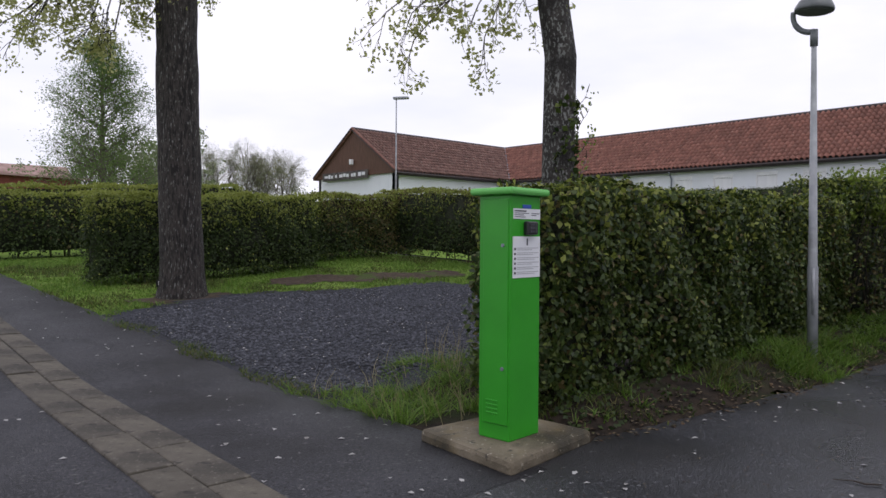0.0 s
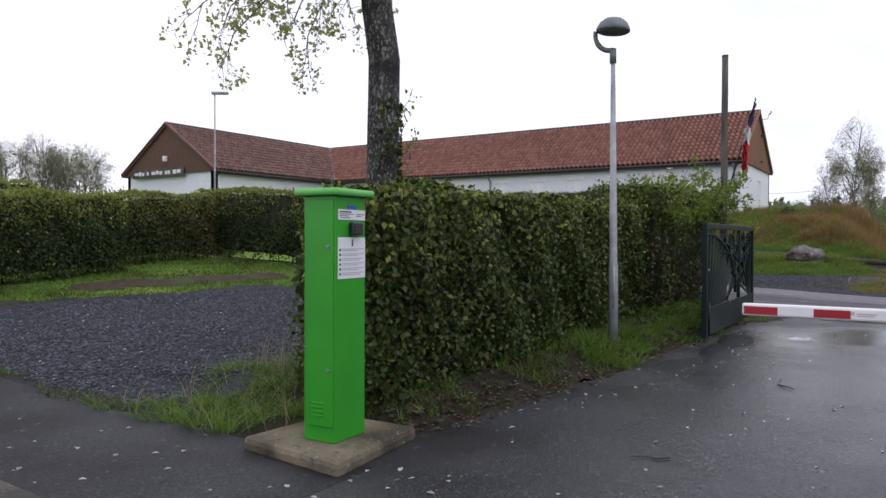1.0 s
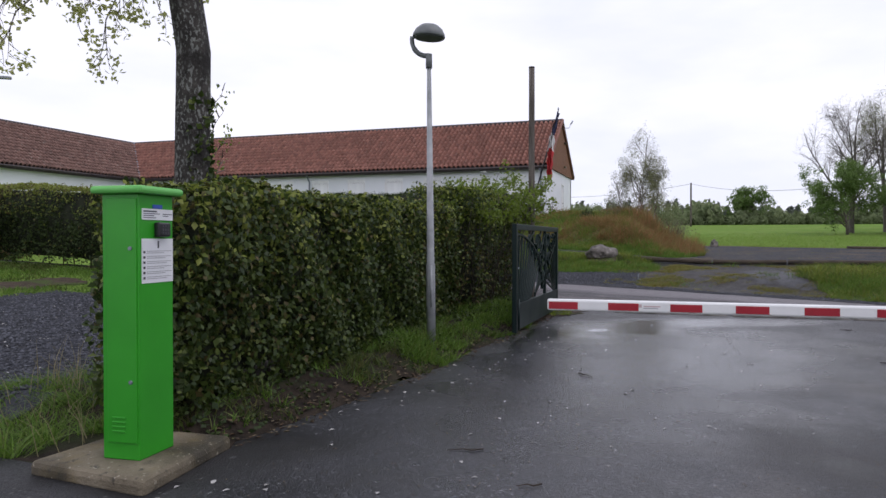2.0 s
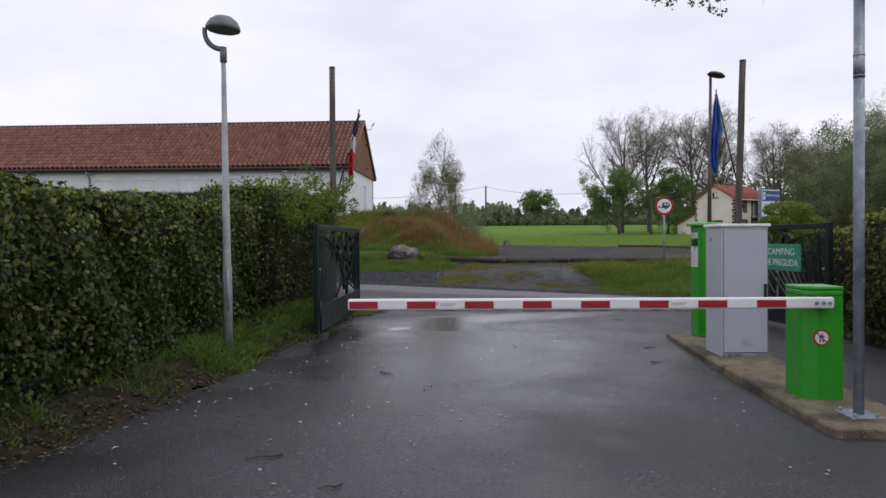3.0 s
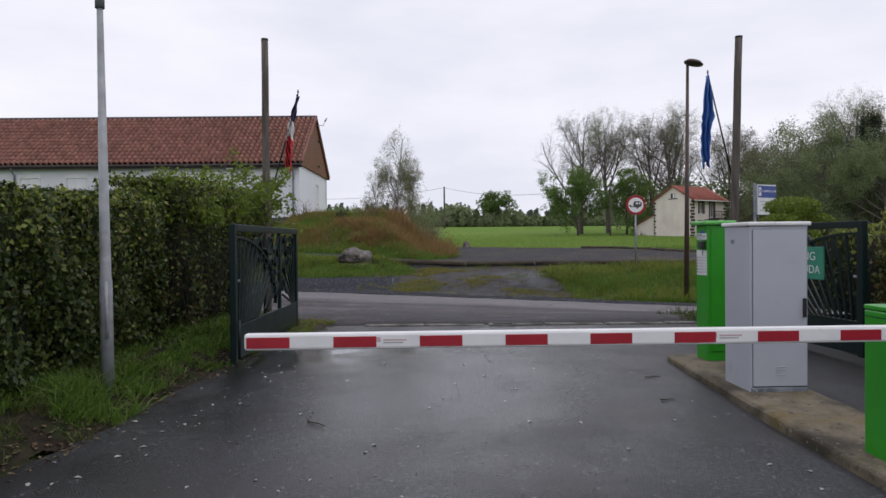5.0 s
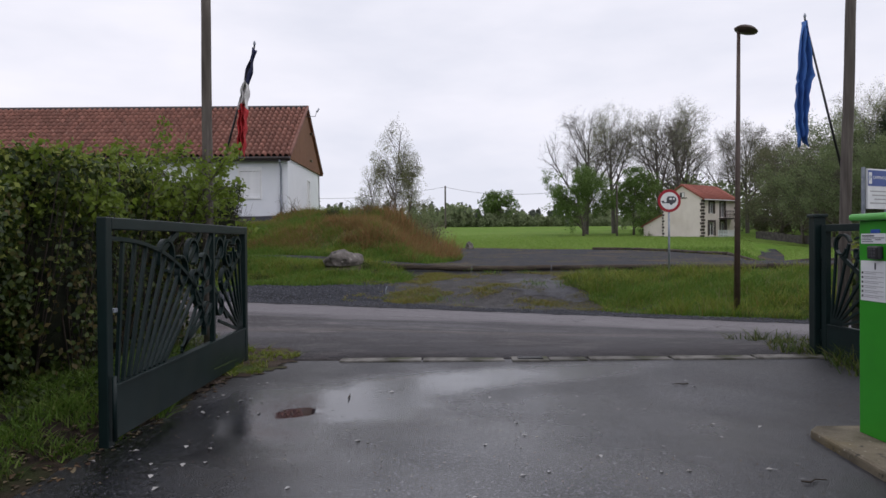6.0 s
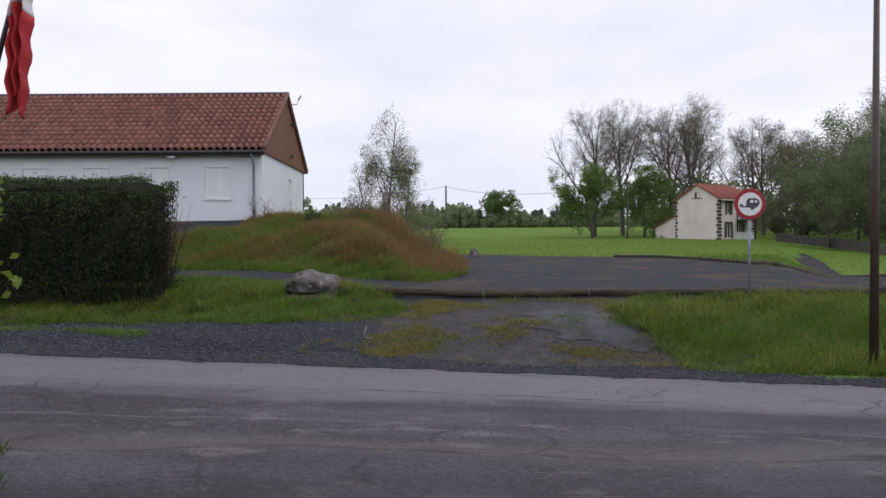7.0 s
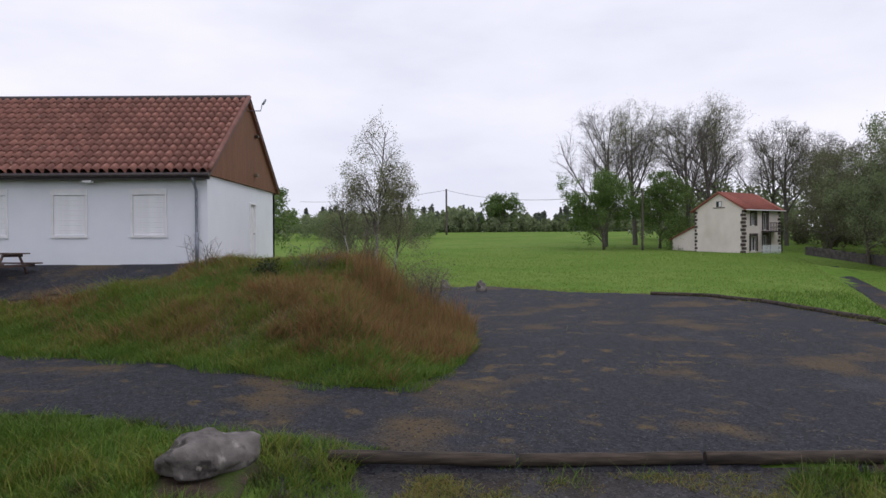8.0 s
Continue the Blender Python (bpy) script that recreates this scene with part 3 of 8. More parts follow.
def inside(x, y, poly):
    """Distance to a polygon's outline, positive inside."""
    x, y = np.asarray(x, float), np.asarray(y, float)
    d = np.full(np.broadcast(x, y).shape, 1e9)
    inn = np.zeros(d.shape, bool)
    for (x0, y0), (x1, y1) in zip(poly, poly[1:] + poly[:1]):
        ex, ey = x1 - x0, y1 - y0
        s = np.clip(((x - x0) * ex + (y - y0) * ey) / (ex * ex + ey * ey), 0, 1)
        d = np.minimum(d, np.hypot(x - x0 - s * ex, y - y0 - s * ey))
        if y0 != y1:
            inn ^= ((y0 > y) != (y1 > y)) & (x < x0 + (y - y0) * ex / ey)
    return np.where(inn, d, -d)


def H(x, y):
    x, y = np.broadcast_arrays(np.asarray(x, float), np.asarray(y, float))
    z = np.interp(x, [8, 10.6, 14, 20, 22.5, 26.6, 27.0, 45, 52, 60, 100, 200, 260], [0, 0.07, 0.17, 0.24, 0.31, 0.66, 0.75, 0.85, 1.05, 1.2, 2.0, 5.5, 6.2])
    camp = sm((y - 4.5) / 4) * np.clip(0.05 * (np.minimum(y, 34) - 6) + 0.03 * (x - 5), 0, 2.4) * (1 - sm((x - 14.8) / 2.5))
    verge = 0.19 * sm((y - edge_left(x)) / 0.6) * sm((x - 4.5) / 0.6) * (1 - sm((x - 13.6) / 0.8)) * (1 - sm((y - 5) / 3))
    lift = np.interp(x, [21.5, 22.5, 24.4, 25.0, 25.6, 26.3, 27.6, 31, 36, 42], [0, 0.08, 0.04, 0.10, 0.27, 0.36, 0.31, 0.37, 0.3, 0.0])
    w = sm((y - 1.0) / 1.4) + (sm((y + 1) / 7) - sm((y - 1.0) / 1.4)) * sm((x - 26.2) / 1.4)
    low = -0.22 * sm((-3.6 - y) / 2.5) * sm((x - 16) / 3) * (1 - sm((x - 22.4) / 3.5))
    dip = sm((x - 14.5) / 5) * (1 - sm((x - 21.6) / 2.6))
    z = z + camp + verge + lift * w + low * (1 - dip) + dip * (0.046 * np.clip(y, -9, 9) - 0.17)
    z = z - 0.75 * sm((-15.6 - 0.43 * (x - 44) - y) / 2.6) * sm((x - 32) / 9) * (1 - sm((x - 84) / 22))
    d = inside(x, y, MOUND)
    top = 2.93 - (0.52 + 0.20 * sm((y - 5.5) / 3)) * (1 - sm((x - 36.3) / (2.4 + 2.2 * sm((y - 6) / 3)))) - 1.0 * sm((3.2 - y) / 3.2)
    rough_top = 0.09 * np.sin(1.9 * x + 0.7 * y) * np.sin(1.3 * y - 0.6 * x) * (1 - sm((x - 37) / 1.5))
    k = sm(d / (3.4 + 1.2 * sm((y - 6) / 5)))
    return z + k * (top + rough_top - z)


def hz(x, y):
    return float(H(x, y))


def sheet(name, left, right, n, lift, material, across=6, parent=None, wobble=0.0, skirt=0.12):
    """A surface that lies on the land between two edge lines of the same number of points."""
    left, right = np.array(left, float), np.array(right, float)
    s = np.linspace(0, 1, len(left))
    t = np.linspace(0, 1, n + 1)
    L = np.stack([np.interp(t, s, left[:, k]) for k in (0, 1)], 1)
    R = np.stack([np.interp(t, s, right[:, k]) for k in (0, 1)], 1)
    if wobble:
        rng = np.random.default_rng(5)
        side = (R - L) / np.linalg.norm(R - L, axis=1, keepdims=True)
        L = L + side * wobble * rng.normal(size=(n + 1, 1))
        R = R + side * wobble * rng.normal(size=(n + 1, 1))
    u = np.linspace(0, 1, across + 1)
    P = L[:, None] + (R - L)[:, None] * u[None, :, None]
    z = H(P[..., 0], P[..., 1]) + lift
    V = np.concatenate([P, z[..., None]], 2)
    low = V[:, [0, -1]].copy()
    low[..., 2] -= skirt
    V = np.concatenate([low[:, :1], V, low[:, 1:]], 1)
    k = across + 3
    i = np.arange(n)[:, None] * k + np.arange(k - 1)[None]
    faces = np.stack([i, i + 1, i + k + 1, i + k], -1).reshape(-1, 4)
    return mass(name, V.reshape(-1, 3), faces, material, parent, smooth=False)


def cells(name, x0, x1, y0, y1, step, keep, lift, material):
    """A surface that lies on the land wherever keep(x, y) holds."""
    xs, ys = np.arange(x0, x1 + step / 2, step), np.arange(y0, y1 + step / 2, step)
    X, Y = np.meshgrid(xs, ys, indexing="ij")
    V = np.stack([X, Y, H(X, Y) + lift], -1).reshape(-1, 3)
    i = (np.arange(len(xs) - 1)[:, None] * len(ys) + np.arange(len(ys) - 1)[None])
    ok = keep(X[:-1, :-1] + step / 2, Y[:-1, :-1] + step / 2)
    i = i[ok]
    f = np.stack([i, i + len(ys), i + len(ys) + 1, i + 1], -1)
    return mass(name, V, f, material)


# ---- plants ----
def leaf_cloud(P, N, size, rng, flat=0.0):
    """Leaves as small folded blades at points P, facing about N: points and faces."""
    n = len(P)
    N = N + rng.normal(size=(n, 3)) * (0.75 - flat)
    N /= np.linalg.norm(N, axis=1, keepdims=True) + 1e-9
    A = rng.normal(size=(n, 3))
    A[:, 2] -= 0.5
    A -= N * (A * N).sum(1, keepdims=True)
    A /= np.linalg.norm(A, axis=1, keepdims=True) + 1e-9
    B = np.cross(N, A)
    s = size * rng.uniform(0.6, 1.25, (n, 1))
    base = P - A * s * 0.5
    tip = P + A * s * 0.55 - N * s * 0.12
    l = P + B * s * 0.34 + N * s * 0.08
    r = P - B * s * 0.34 + N * s * 0.08
    V = np.stack([base, l, tip, r], 1).reshape(-1, 3)
    i = np.arange(n)[:, None] * 4
    return V, i + np.array([[0, 1, 2, 3]])


def blades(name, x, y, low, high, width, material, label="", parent=None, seed=1, lean=0.35, lift=0.0, category="grass"):
    """Grass blades standing at points of the plan."""
    rng = np.random.default_rng(seed)
    n = len(x)
    h = rng.uniform(low, high, n) * (0.55 + 0.75 * np.clip(0.5 + 0.35 * np.sin(1.9 * x + 0.7 * y + seed) + 0.3 * np.sin(1.6 * y - 1.2 * x) + 0.25 * np.sin(5.3 * x + 4.1 * y), 0, 1.2))
    a = rng.uniform(0, 2 * np.pi, n)
    b = rng.uniform(0, 2 * np.pi, n)
    P = np.stack([x, y, H(x, y) + lift - 0.01], 1)
    w = np.stack([np.cos(a), np.sin(a), 0 * a], 1) * (width * rng.uniform(0.6, 1.3, n))[:, None]
    d = np.stack([np.cos(b), np.sin(b), 0 * b], 1) * (h * lean * 1.4 * rng.uniform(0.1, 1.7, n))[:, None]
    up = np.stack([0 * h, 0 * h, h], 1)
    V = np.stack([P - w, P + w, P + w * 0.7 + d * 0.35 + up * 0.55, P - w * 0.7 + d * 0.35 + up * 0.55, P + d + up], 1).reshape(-1, 3)
    i = np.arange(n)[:, None] * 5
    f = np.concatenate([i + np.array([[0, 1, 2]]), i + np.array([[0, 2, 3]]), i + np.array([[3, 2, 4]])], 0)
    ob = mass(name, V, f, material, parent)
    if not parent:
        tagged(ob, label, category, kind="stuff")
    return ob


def scatter(n, x0, x1, y0, y1, keep, seed, clump=0.0):
    rng = np.random.default_rng(seed)
    x, y = rng.uniform(x0, x1, n), rng.uniform(y0, y1, n)
    if clump:
        cx, cy = np.floor(x / clump), np.floor(y / clump)
        k = np.abs(np.sin(cx * 12.9898 + cy * 78.233 + seed) * 43758.5453) % 1
        k2 = np.abs(np.sin(cx * 39.34 + cy * 11.13 + seed) * 24634.63) % 1
        x = (cx + k) * clump + (x - (cx + 0.5) * clump) * 0.85
        y = (cy + k2) * clump + (y - (cy + 0.5) * clump) * 0.85
    ok = keep(x, y)
    return x[ok], y[ok]


def branches(seg, material, name, parent):
    """Tapered round limbs out of rows (x0, y0, z0, x1, y1, z1, r0, r1)."""
    seg = np.array(seg, float)
    V, F, off = [], [], 0
    for lo, hi, k in ((0.05, 9, 7), (0.018, 0.05, 4), (0, 0.018, 3)):
        s = seg[(seg[:, 6] >= lo) & (seg[:, 6] < hi)]
        if not len(s):
            continue
        p, q = s[:, :3], s[:, 3:6]
        d = q - p
        d /= np.linalg.norm(d, axis=1, keepdims=True) + 1e-9
        ref = np.where(np.abs(d[:, 2:]) > 0.9, [[1.0, 0, 0]], [[0, 0, 1.0]])
        u = np.cross(d, ref)
        u /= np.linalg.norm(u, axis=1, keepdims=True) + 1e-9
        w = np.cross(d, u)
        a = np.arange(k) * 2 * np.pi / k
        ring = u[:, None] * np.cos(a)[None, :, None] + w[:, None] * np.sin(a)[None, :, None]
        v = np.concatenate([p[:, None] + ring * s[:, 6, None, None], q[:, None] + ring * s[:, 7, None, None]], 1)
        i = np.arange(len(s))[:, None] * 2 * k + off
        j = np.arange(k)[None]
        F.append(np.stack([i + j, i + (j + 1) % k, i + k + (j + 1) % k, i + k + j], -1).reshape(-1, 4))
        V.append(v.reshape(-1, 3))
        off += len(s) * 2 * k
    return mass(name, np.concatenate(V), np.concatenate(F), material, parent, smooth=True)


def grow(rng, p, d, length, r, level, plan, seg, tips, thin=0.008, fork=0.62, taper=0.75):
    """A limb and all that grows on it. plan: for each level (steps, bend, rise, children, child length, child angle, from where)."""
    steps, bend, rise, kids, share, angle, start = plan[level]
    p, d = np.array(p, float), np.array(d, float)
    marks = []
    for k in range(steps):
        d = d + rng.normal(size=3) * bend + np.array([0, 0, rise])
        d /= np.linalg.norm(d)
        q = p + d * length / steps
        r0, r1 = r * (1 - taper * k / steps), r * (1 - taper * (k + 1) / steps)
        seg.append((*p, *q, r0, r1))
        marks.append((p, q, d.copy(), r1))
        p = q
    if level + 1 >= len(plan):
        tips.append(p)
        return
    for c in range(kids):
        f = start + (1 - start) * (c + rng.uniform(0.1, 0.9)) / kids
        a, b, dd, rr = marks[min(int(f * steps), steps - 1)]
        at = a + (b - a) * (f * steps % 1)
        side = np.cross(dd, rng.normal(size=3))
        side /= np.linalg.norm(side) + 1e-9
        ang = angle * rng.uniform(0.7, 1.3)
        nd = dd * math.cos(ang) + side * math.sin(ang)
        grow(rng, at, nd, length * share * rng.uniform(0.7, 1.2) * (1.15 - 0.45 * f), max(rr * fork, thin), level + 1, plan, seg, tips, thin, fork, taper)


def hedge(name, x0, x1, y0, y1, height, label, n, size, seed, leaf="hedge_leaf", young=0.16, brown=0.0, stems=14, sides="xXyYt", fuzz=0.05, shoot=4, bare=0.0, fresh="hedge_young"):
    """A clipped hedge along the plan: a near-black inside that draws its shade, stems, and thousands of leaves on its
    faces and top.
    """
    rng = np.random.default_rng(seed)
    hub = thing(name, label, "hedge", (0, 0, 0))
    cx, cy = (x0 + x1) / 2, (y0 + y1) / 2

    def g(x, y):
        return H(x, y)

    # shade inside the hedge, built as a near-black box
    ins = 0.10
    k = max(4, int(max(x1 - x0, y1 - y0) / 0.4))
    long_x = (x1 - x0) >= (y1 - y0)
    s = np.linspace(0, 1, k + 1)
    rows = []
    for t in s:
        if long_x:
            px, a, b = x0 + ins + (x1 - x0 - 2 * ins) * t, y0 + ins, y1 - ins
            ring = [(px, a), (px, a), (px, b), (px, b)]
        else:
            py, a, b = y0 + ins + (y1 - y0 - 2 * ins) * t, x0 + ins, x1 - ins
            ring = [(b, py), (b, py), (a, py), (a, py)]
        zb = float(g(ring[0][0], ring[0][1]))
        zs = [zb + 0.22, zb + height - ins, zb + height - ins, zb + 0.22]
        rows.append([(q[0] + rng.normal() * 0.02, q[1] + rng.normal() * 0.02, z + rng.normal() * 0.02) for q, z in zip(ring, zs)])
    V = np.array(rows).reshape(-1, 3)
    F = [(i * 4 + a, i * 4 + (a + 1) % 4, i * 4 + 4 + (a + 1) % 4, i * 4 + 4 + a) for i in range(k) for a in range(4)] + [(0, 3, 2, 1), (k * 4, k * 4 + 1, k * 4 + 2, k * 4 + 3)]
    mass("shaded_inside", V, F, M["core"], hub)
    # stems
    seg = []
    for i in range(stems):
        x, y = rng.uniform(x0 + 0.25, x1 - 0.25) if x1 - x0 > 0.6 else cx, rng.uniform(y0 + 0.25, y1 - 0.25) if y1 - y0 > 0.6 else cy
        z = float(g(x, y)) - 0.03
        thick = rng.uniform(0.015, 0.035) if i < 60 else rng.uniform(0.005, 0.011)
        if i >= 60:
            x, y = (x0 + rng.uniform(-0.03, 0.08), y) if i % 3 else (x, y0 + rng.uniform(-0.03, 0.08))
        seg.append((x, y, z, x + rng.normal() * 0.06, y + rng.normal() * (0.06 if i < 60 else 0.30), z + height * (0.5 if i < 60 else rng.uniform(0.6, 0.95)), thick, thick * 0.5))
    branches(seg, M["stem"], "stemwork", hub)["kind"] = "stuff"
    # leaves
    wx, wy = x1 - x0, y1 - y0
    areas = {"y": wx * height if "y" in sides else 0, "Y": wx * height if "Y" in sides else 0, "x": wy * height if "x" in sides else 0, "X": wy * height if "X" in sides else 0, "t": wx * wy * 1.2 if "t" in sides else 0}
    tot = sum(areas.values())
    PP, NN = [], []
    for side, area in areas.items():
        m = int(n * area / tot)
        if not m:
            continue
        # leaves grow in shoots, with gaps between them
        q = m // shoot + 1
        along, upward = (wx, height) if side in "yY" else (wy, height) if side in "xX" else (wx, wy)
        u, v = np.repeat(rng.uniform(0, 1, q), shoot)[:m], np.repeat(0.04 + 0.96 * rng.uniform(0, 1, q) ** 0.9, shoot)[:m]
        out = np.repeat(rng.normal(0, fuzz, q), shoot)[:m] + rng.normal(0, 0.02, m)
        u = np.clip(u + rng.normal(0, 0.75 * size, m) / along, 0, 1)
        v = np.clip(v + rng.normal(0, 1.0 * size, m) / upward, 0.02, 1)
        if side in "yY":
            x, y, hh = x0 + wx * u, (y0 - out if side == "y" else y1 + out), v * height
            nn = np.tile([0, -1.0 if side == "y" else 1.0, 0.25], (m, 1))
        elif side in "xX":
            x, y, hh = (x0 - out if side == "x" else x1 + out), y0 + wy * u, v * height
            nn = np.tile([-1.0 if side == "x" else 1.0, 0, 0.25], (m, 1))
        else:
            x, y, hh = x0 + wx * u, y0 + wy * v, height - 0.02 + np.abs(out) * 0.7
            nn = np.tile([0, 0, 1.0], (m, 1))
        # uneven faces: hollows and bulges
        bulge = 0.07 * np.sin(2.3 * x + seed) * np.sin(2.9 * hh + 1.7 * y) + 0.05 * np.sin(5.1 * x + 4.0 * y + hh * 3.7)
        x, y = x + nn[:, 0] * bulge, y + nn[:, 1] * bulge
        hh = hh + (side == "t") * (bulge * 0.9)
        PP.append(np.stack([x, y, g(np.clip(x, x0, x1), np.clip(y, y0, y1)) + hh], 1))
        NN.append(nn)
    P, N = np.concatenate(PP), np.concatenate(NN)
    rel = (P[:, 2] - H(np.clip(P[:, 0], x0, x1), np.clip(P[:, 1], y0, y1))) / height
    kept = rng.uniform(0, 1, len(P)) > bare * np.clip((0.86 - rel) * 5, 0, 1)
    P, N, rel = P[kept], N[kept], rel[kept]
    pick = rng.uniform(0, 1, len(P))
    is_young = pick < young * np.clip((rel - 0.55) * 4, 0.05, 3.2)
    patch = np.sin(1.1 * P[:, 0] + 0.9 * P[:, 1] + seed) + np.sin(2.3 * P[:, 2] + seed)
    is_brown = (~is_young) & (pick > 1 - brown * np.clip(1 + patch, 0.1, 2))
    for part_name, mask, mat_name in (("foliage", ~(is_young | is_brown), leaf), ("young_growth", is_young, fresh), ("withered_foliage", is_brown, "hedge_brown")):
        if mask.sum():
            v, f = leaf_cloud(P[mask], N[mask], size, rng)
            mass(part_name, v, f, M[mat_name], hub, kind="stuff")
    return hub


def pebbles(name, x, y, low, high, lift, material, label, seed):
    """Loose stones lying on the land, each a squashed eight-sided lump."""
    r = np.random.default_rng(seed)
    n = len(x)
    s = r.uniform(low, high, (n, 1, 1)) * r.uniform(0.6, 1.2, (n, 1, 3)) * np.array([1, 1, 0.6])
    o = np.array([(1, 0, 0), (0, 1, 0), (-1, 0, 0), (0, -1, 0), (0, 0, 1), (0, 0, -1)], float)[None] + r.normal(0, 0.18, (n, 6, 3))
    a = r.uniform(0, 6.28, n)
    c, q = np.cos(a)[:, None], np.sin(a)[:, None]
    o = o * s
    o = np.stack([o[..., 0] * c - o[..., 1] * q, o[..., 0] * q + o[..., 1] * c, o[..., 2]], -1)
    P = np.stack([x, y, H(x, y) + lift], 1)[:, None] + o
    f = np.array([(0, 1, 4), (1, 2, 4), (2, 3, 4), (3, 0, 4), (1, 0, 5), (2, 1, 5), (3, 2, 5), (0, 3, 5)])
    F = (np.arange(n)[:, None, None] * 6 + f[None]).reshape(-1, 3)
    return tagged(mass(name, P.reshape(-1, 3), F, material), label, "gravel", kind="stuff")

# ---- ground, roads, surfaces ----
gx = np.concatenate([[-1500, -600, -250, -120, -60, -40], np.arange(-26, 62.01, 0.5), np.arange(64, 130, 3.0), np.arange(135, 270, 8.0), [300, 380, 500, 800, 1500, 2500]])
gy = np.concatenate([[-2000, -900, -450, -250, -180], np.arange(-150, -34, 6.0), np.arange(-30, 50.01, 0.5), np.arange(56, 130, 6.0), [160, 250, 450, 900, 2000]])
GX, GY = np.meshgrid(gx, gy, indexing="ij")
LOT = [(26.7, 1.5), (29.0, 2.2), (31.2, 2.4), (33, 0.5), (36, -0.3), (40, -0.3), (44, 0.8), (50, 2.4), (55, 1.5), (56, -2.4), (52.4, -6.0), (51, -10.0), (49.5, -12.3), (46.5, -13.7), (40.5, -14.3), (34, -14.7), (26.7, -15.5)]
PATH = [(26.9, 1.2), (31.4, 1.2), (32.8, 5.6), (34.6, 11), (35, 20), (30, 20), (28.6, 11), (27.9, 5)]
PITCH = [(3.85, 5.9), (6.0, 5.6), (9.0, 6.2), (11.4, 9.4), (10.6, 11.6), (6.6, 12.9), (4.4, 12.2), (3.85, 11.6)]
# the bed under paved and bare surfaces lies a little lower
bed = ((GX > -9) & (GX < 14.2) & (GY > -8.3) & (GY < 4.6)) | ((GX > -8.5) & (GX < 3.4) & (GY > 3) & (GY < 39)) | ((GX > 14.3) & (GX < 20.95) & (np.abs(GY) < 59))
bed |= (inside(GX, GY, LOT) > 0.5) | (inside(GX, GY, PATH) > 0.5) | (inside(GX, GY, PITCH) > 0.5) | ((inside(GX, GY, MOUND) > 1.0) & (GX < 40) & (GY < 16))
bed |= (GX > 20.85) & (GX < 24.2) & (GY > 0.8) & (GY < 11.5)
bed |= (GX > 20.85) & (GX < 26.9) & (GY > -4.3) & (GY < 1.4)
V = np.stack([GX, GY, H(GX, GY) - 0.005 - 0.07 * bed], -1).reshape(-1, 3)
gi = np.arange(len(gx) - 1)[:, None] * len(gy) + np.arange(len(gy) - 1)[None]
ground = mass("ground", V, np.stack([gi, gi + len(gy), gi + len(gy) + 1, gi + 1], -1).reshape(-1, 4), M["ground"], smooth=True)
tagged(ground, "green grassy ground rising gently to the horizon", "ground", kind="structure")

xs = [-9, 1, 3.4, 4.6, 6.5, 9.0, 12.0, 14.0]
driveway = sheet("road_driveway", [(x, float(edge_left(x))) for x in xs], [(x, -5.5 if x < 11 else -5.2) for x in xs], 60, 0.03, M["asphalt"], 18, wobble=0.03)
tagged(driveway, "dark wet asphalt driveway with shallow puddles", "driveway", kind="structure")
camp_road = sheet("road_camp", [(-9, 3.0), (-9, 20), (-9, 40)], [(3.75, 3.0), (3.85, 20), (3.9, 40)], 60, 0.032, M["camp_asphalt"], 14, wobble=0.02)
tagged(camp_road, "dark damp asphalt camp road with fallen petals", "road", kind="structure")
near = [(15.2 if y < -5 else 14.09 if y < 2.4 else 15.5, y) for y in (-60, -30, -14, -5.4, -4.6, -1, 2.3, 3.6, 8, 14, 30, 60)]
far = [(21.10, y) for _, y in near]
road = sheet("road", near, far, 420, 0.03, M["road"], 10, wobble=0.02)
tagged(road, "worn grey asphalt road with pale streaks", "road", kind="structure")
gravel_pitch = cells("gravel_pitch", 3.5, 12.0, 5.4, 15, 0.25, lambda x, y: (inside(x, y, PITCH) > -0.3 + 0.12 * np.sin(3 * x + 2 * y)) & (x > 3.7), 0.03, M["gravel"])
tagged(gravel_pitch, "blue-grey gravel camping pitch beside the hedge", "gravel", kind="structure")
gravel_strip = cells("gravel_strip", 20.4, 25.4, 1.2, 12, 0.125, lambda x, y: (x > 21.35) & (x < 24.4 + 0.12 * np.sin(3 * y) + 0.1 * (y > 6)) & (y > 1.0 + 0.25 * np.sin(4 * x) + 0.12 * np.sin(9.7 * x)), 0.03, M["gravel"])
tagged(gravel_strip, "blue-grey gravel layby beside the road", "gravel", kind="structure")
shoulder = cells("road_shoulder", 20.8, 23.0, -18, 13, 0.06, lambda x, y: (x > 21.02 + 0.05 * np.sin(3.1 * y) + 0.03 * np.sin(8.3 * y)) & (x < 21.70 + 0.16 * np.sin(1.3 * y) + 0.09 * np.sin(4.7 * y + 1) + 0.05 * np.sin(13 * y)), 0.034, M["cinder"])
tagged(shoulder, "narrow dark cinder shoulder along the road", "shoulder", kind="structure")
track = cells("broken_track", 19.0, 27.0, -6, 2, 0.25, lambda x, y: (x > 21.25) & (x < 26.75) & (y < 2.1 - 0.12 * (26.5 - x) + 0.3 * np.sin(2.2 * x)) & (y > -4.9 + 0.25 * np.sin(2.7 * x)), 0.025, M["track"])
tagged(track, "broken asphalt track with mud and weeds", "track", kind="structure")
REMNANT = [(23.8, -1.4), (24.6, -1.6), (25.4, -2.1), (25.35, -3.4), (24.2, -3.3), (22.8, -3.75), (22.6, -3.2), (22.95, -2.5)]
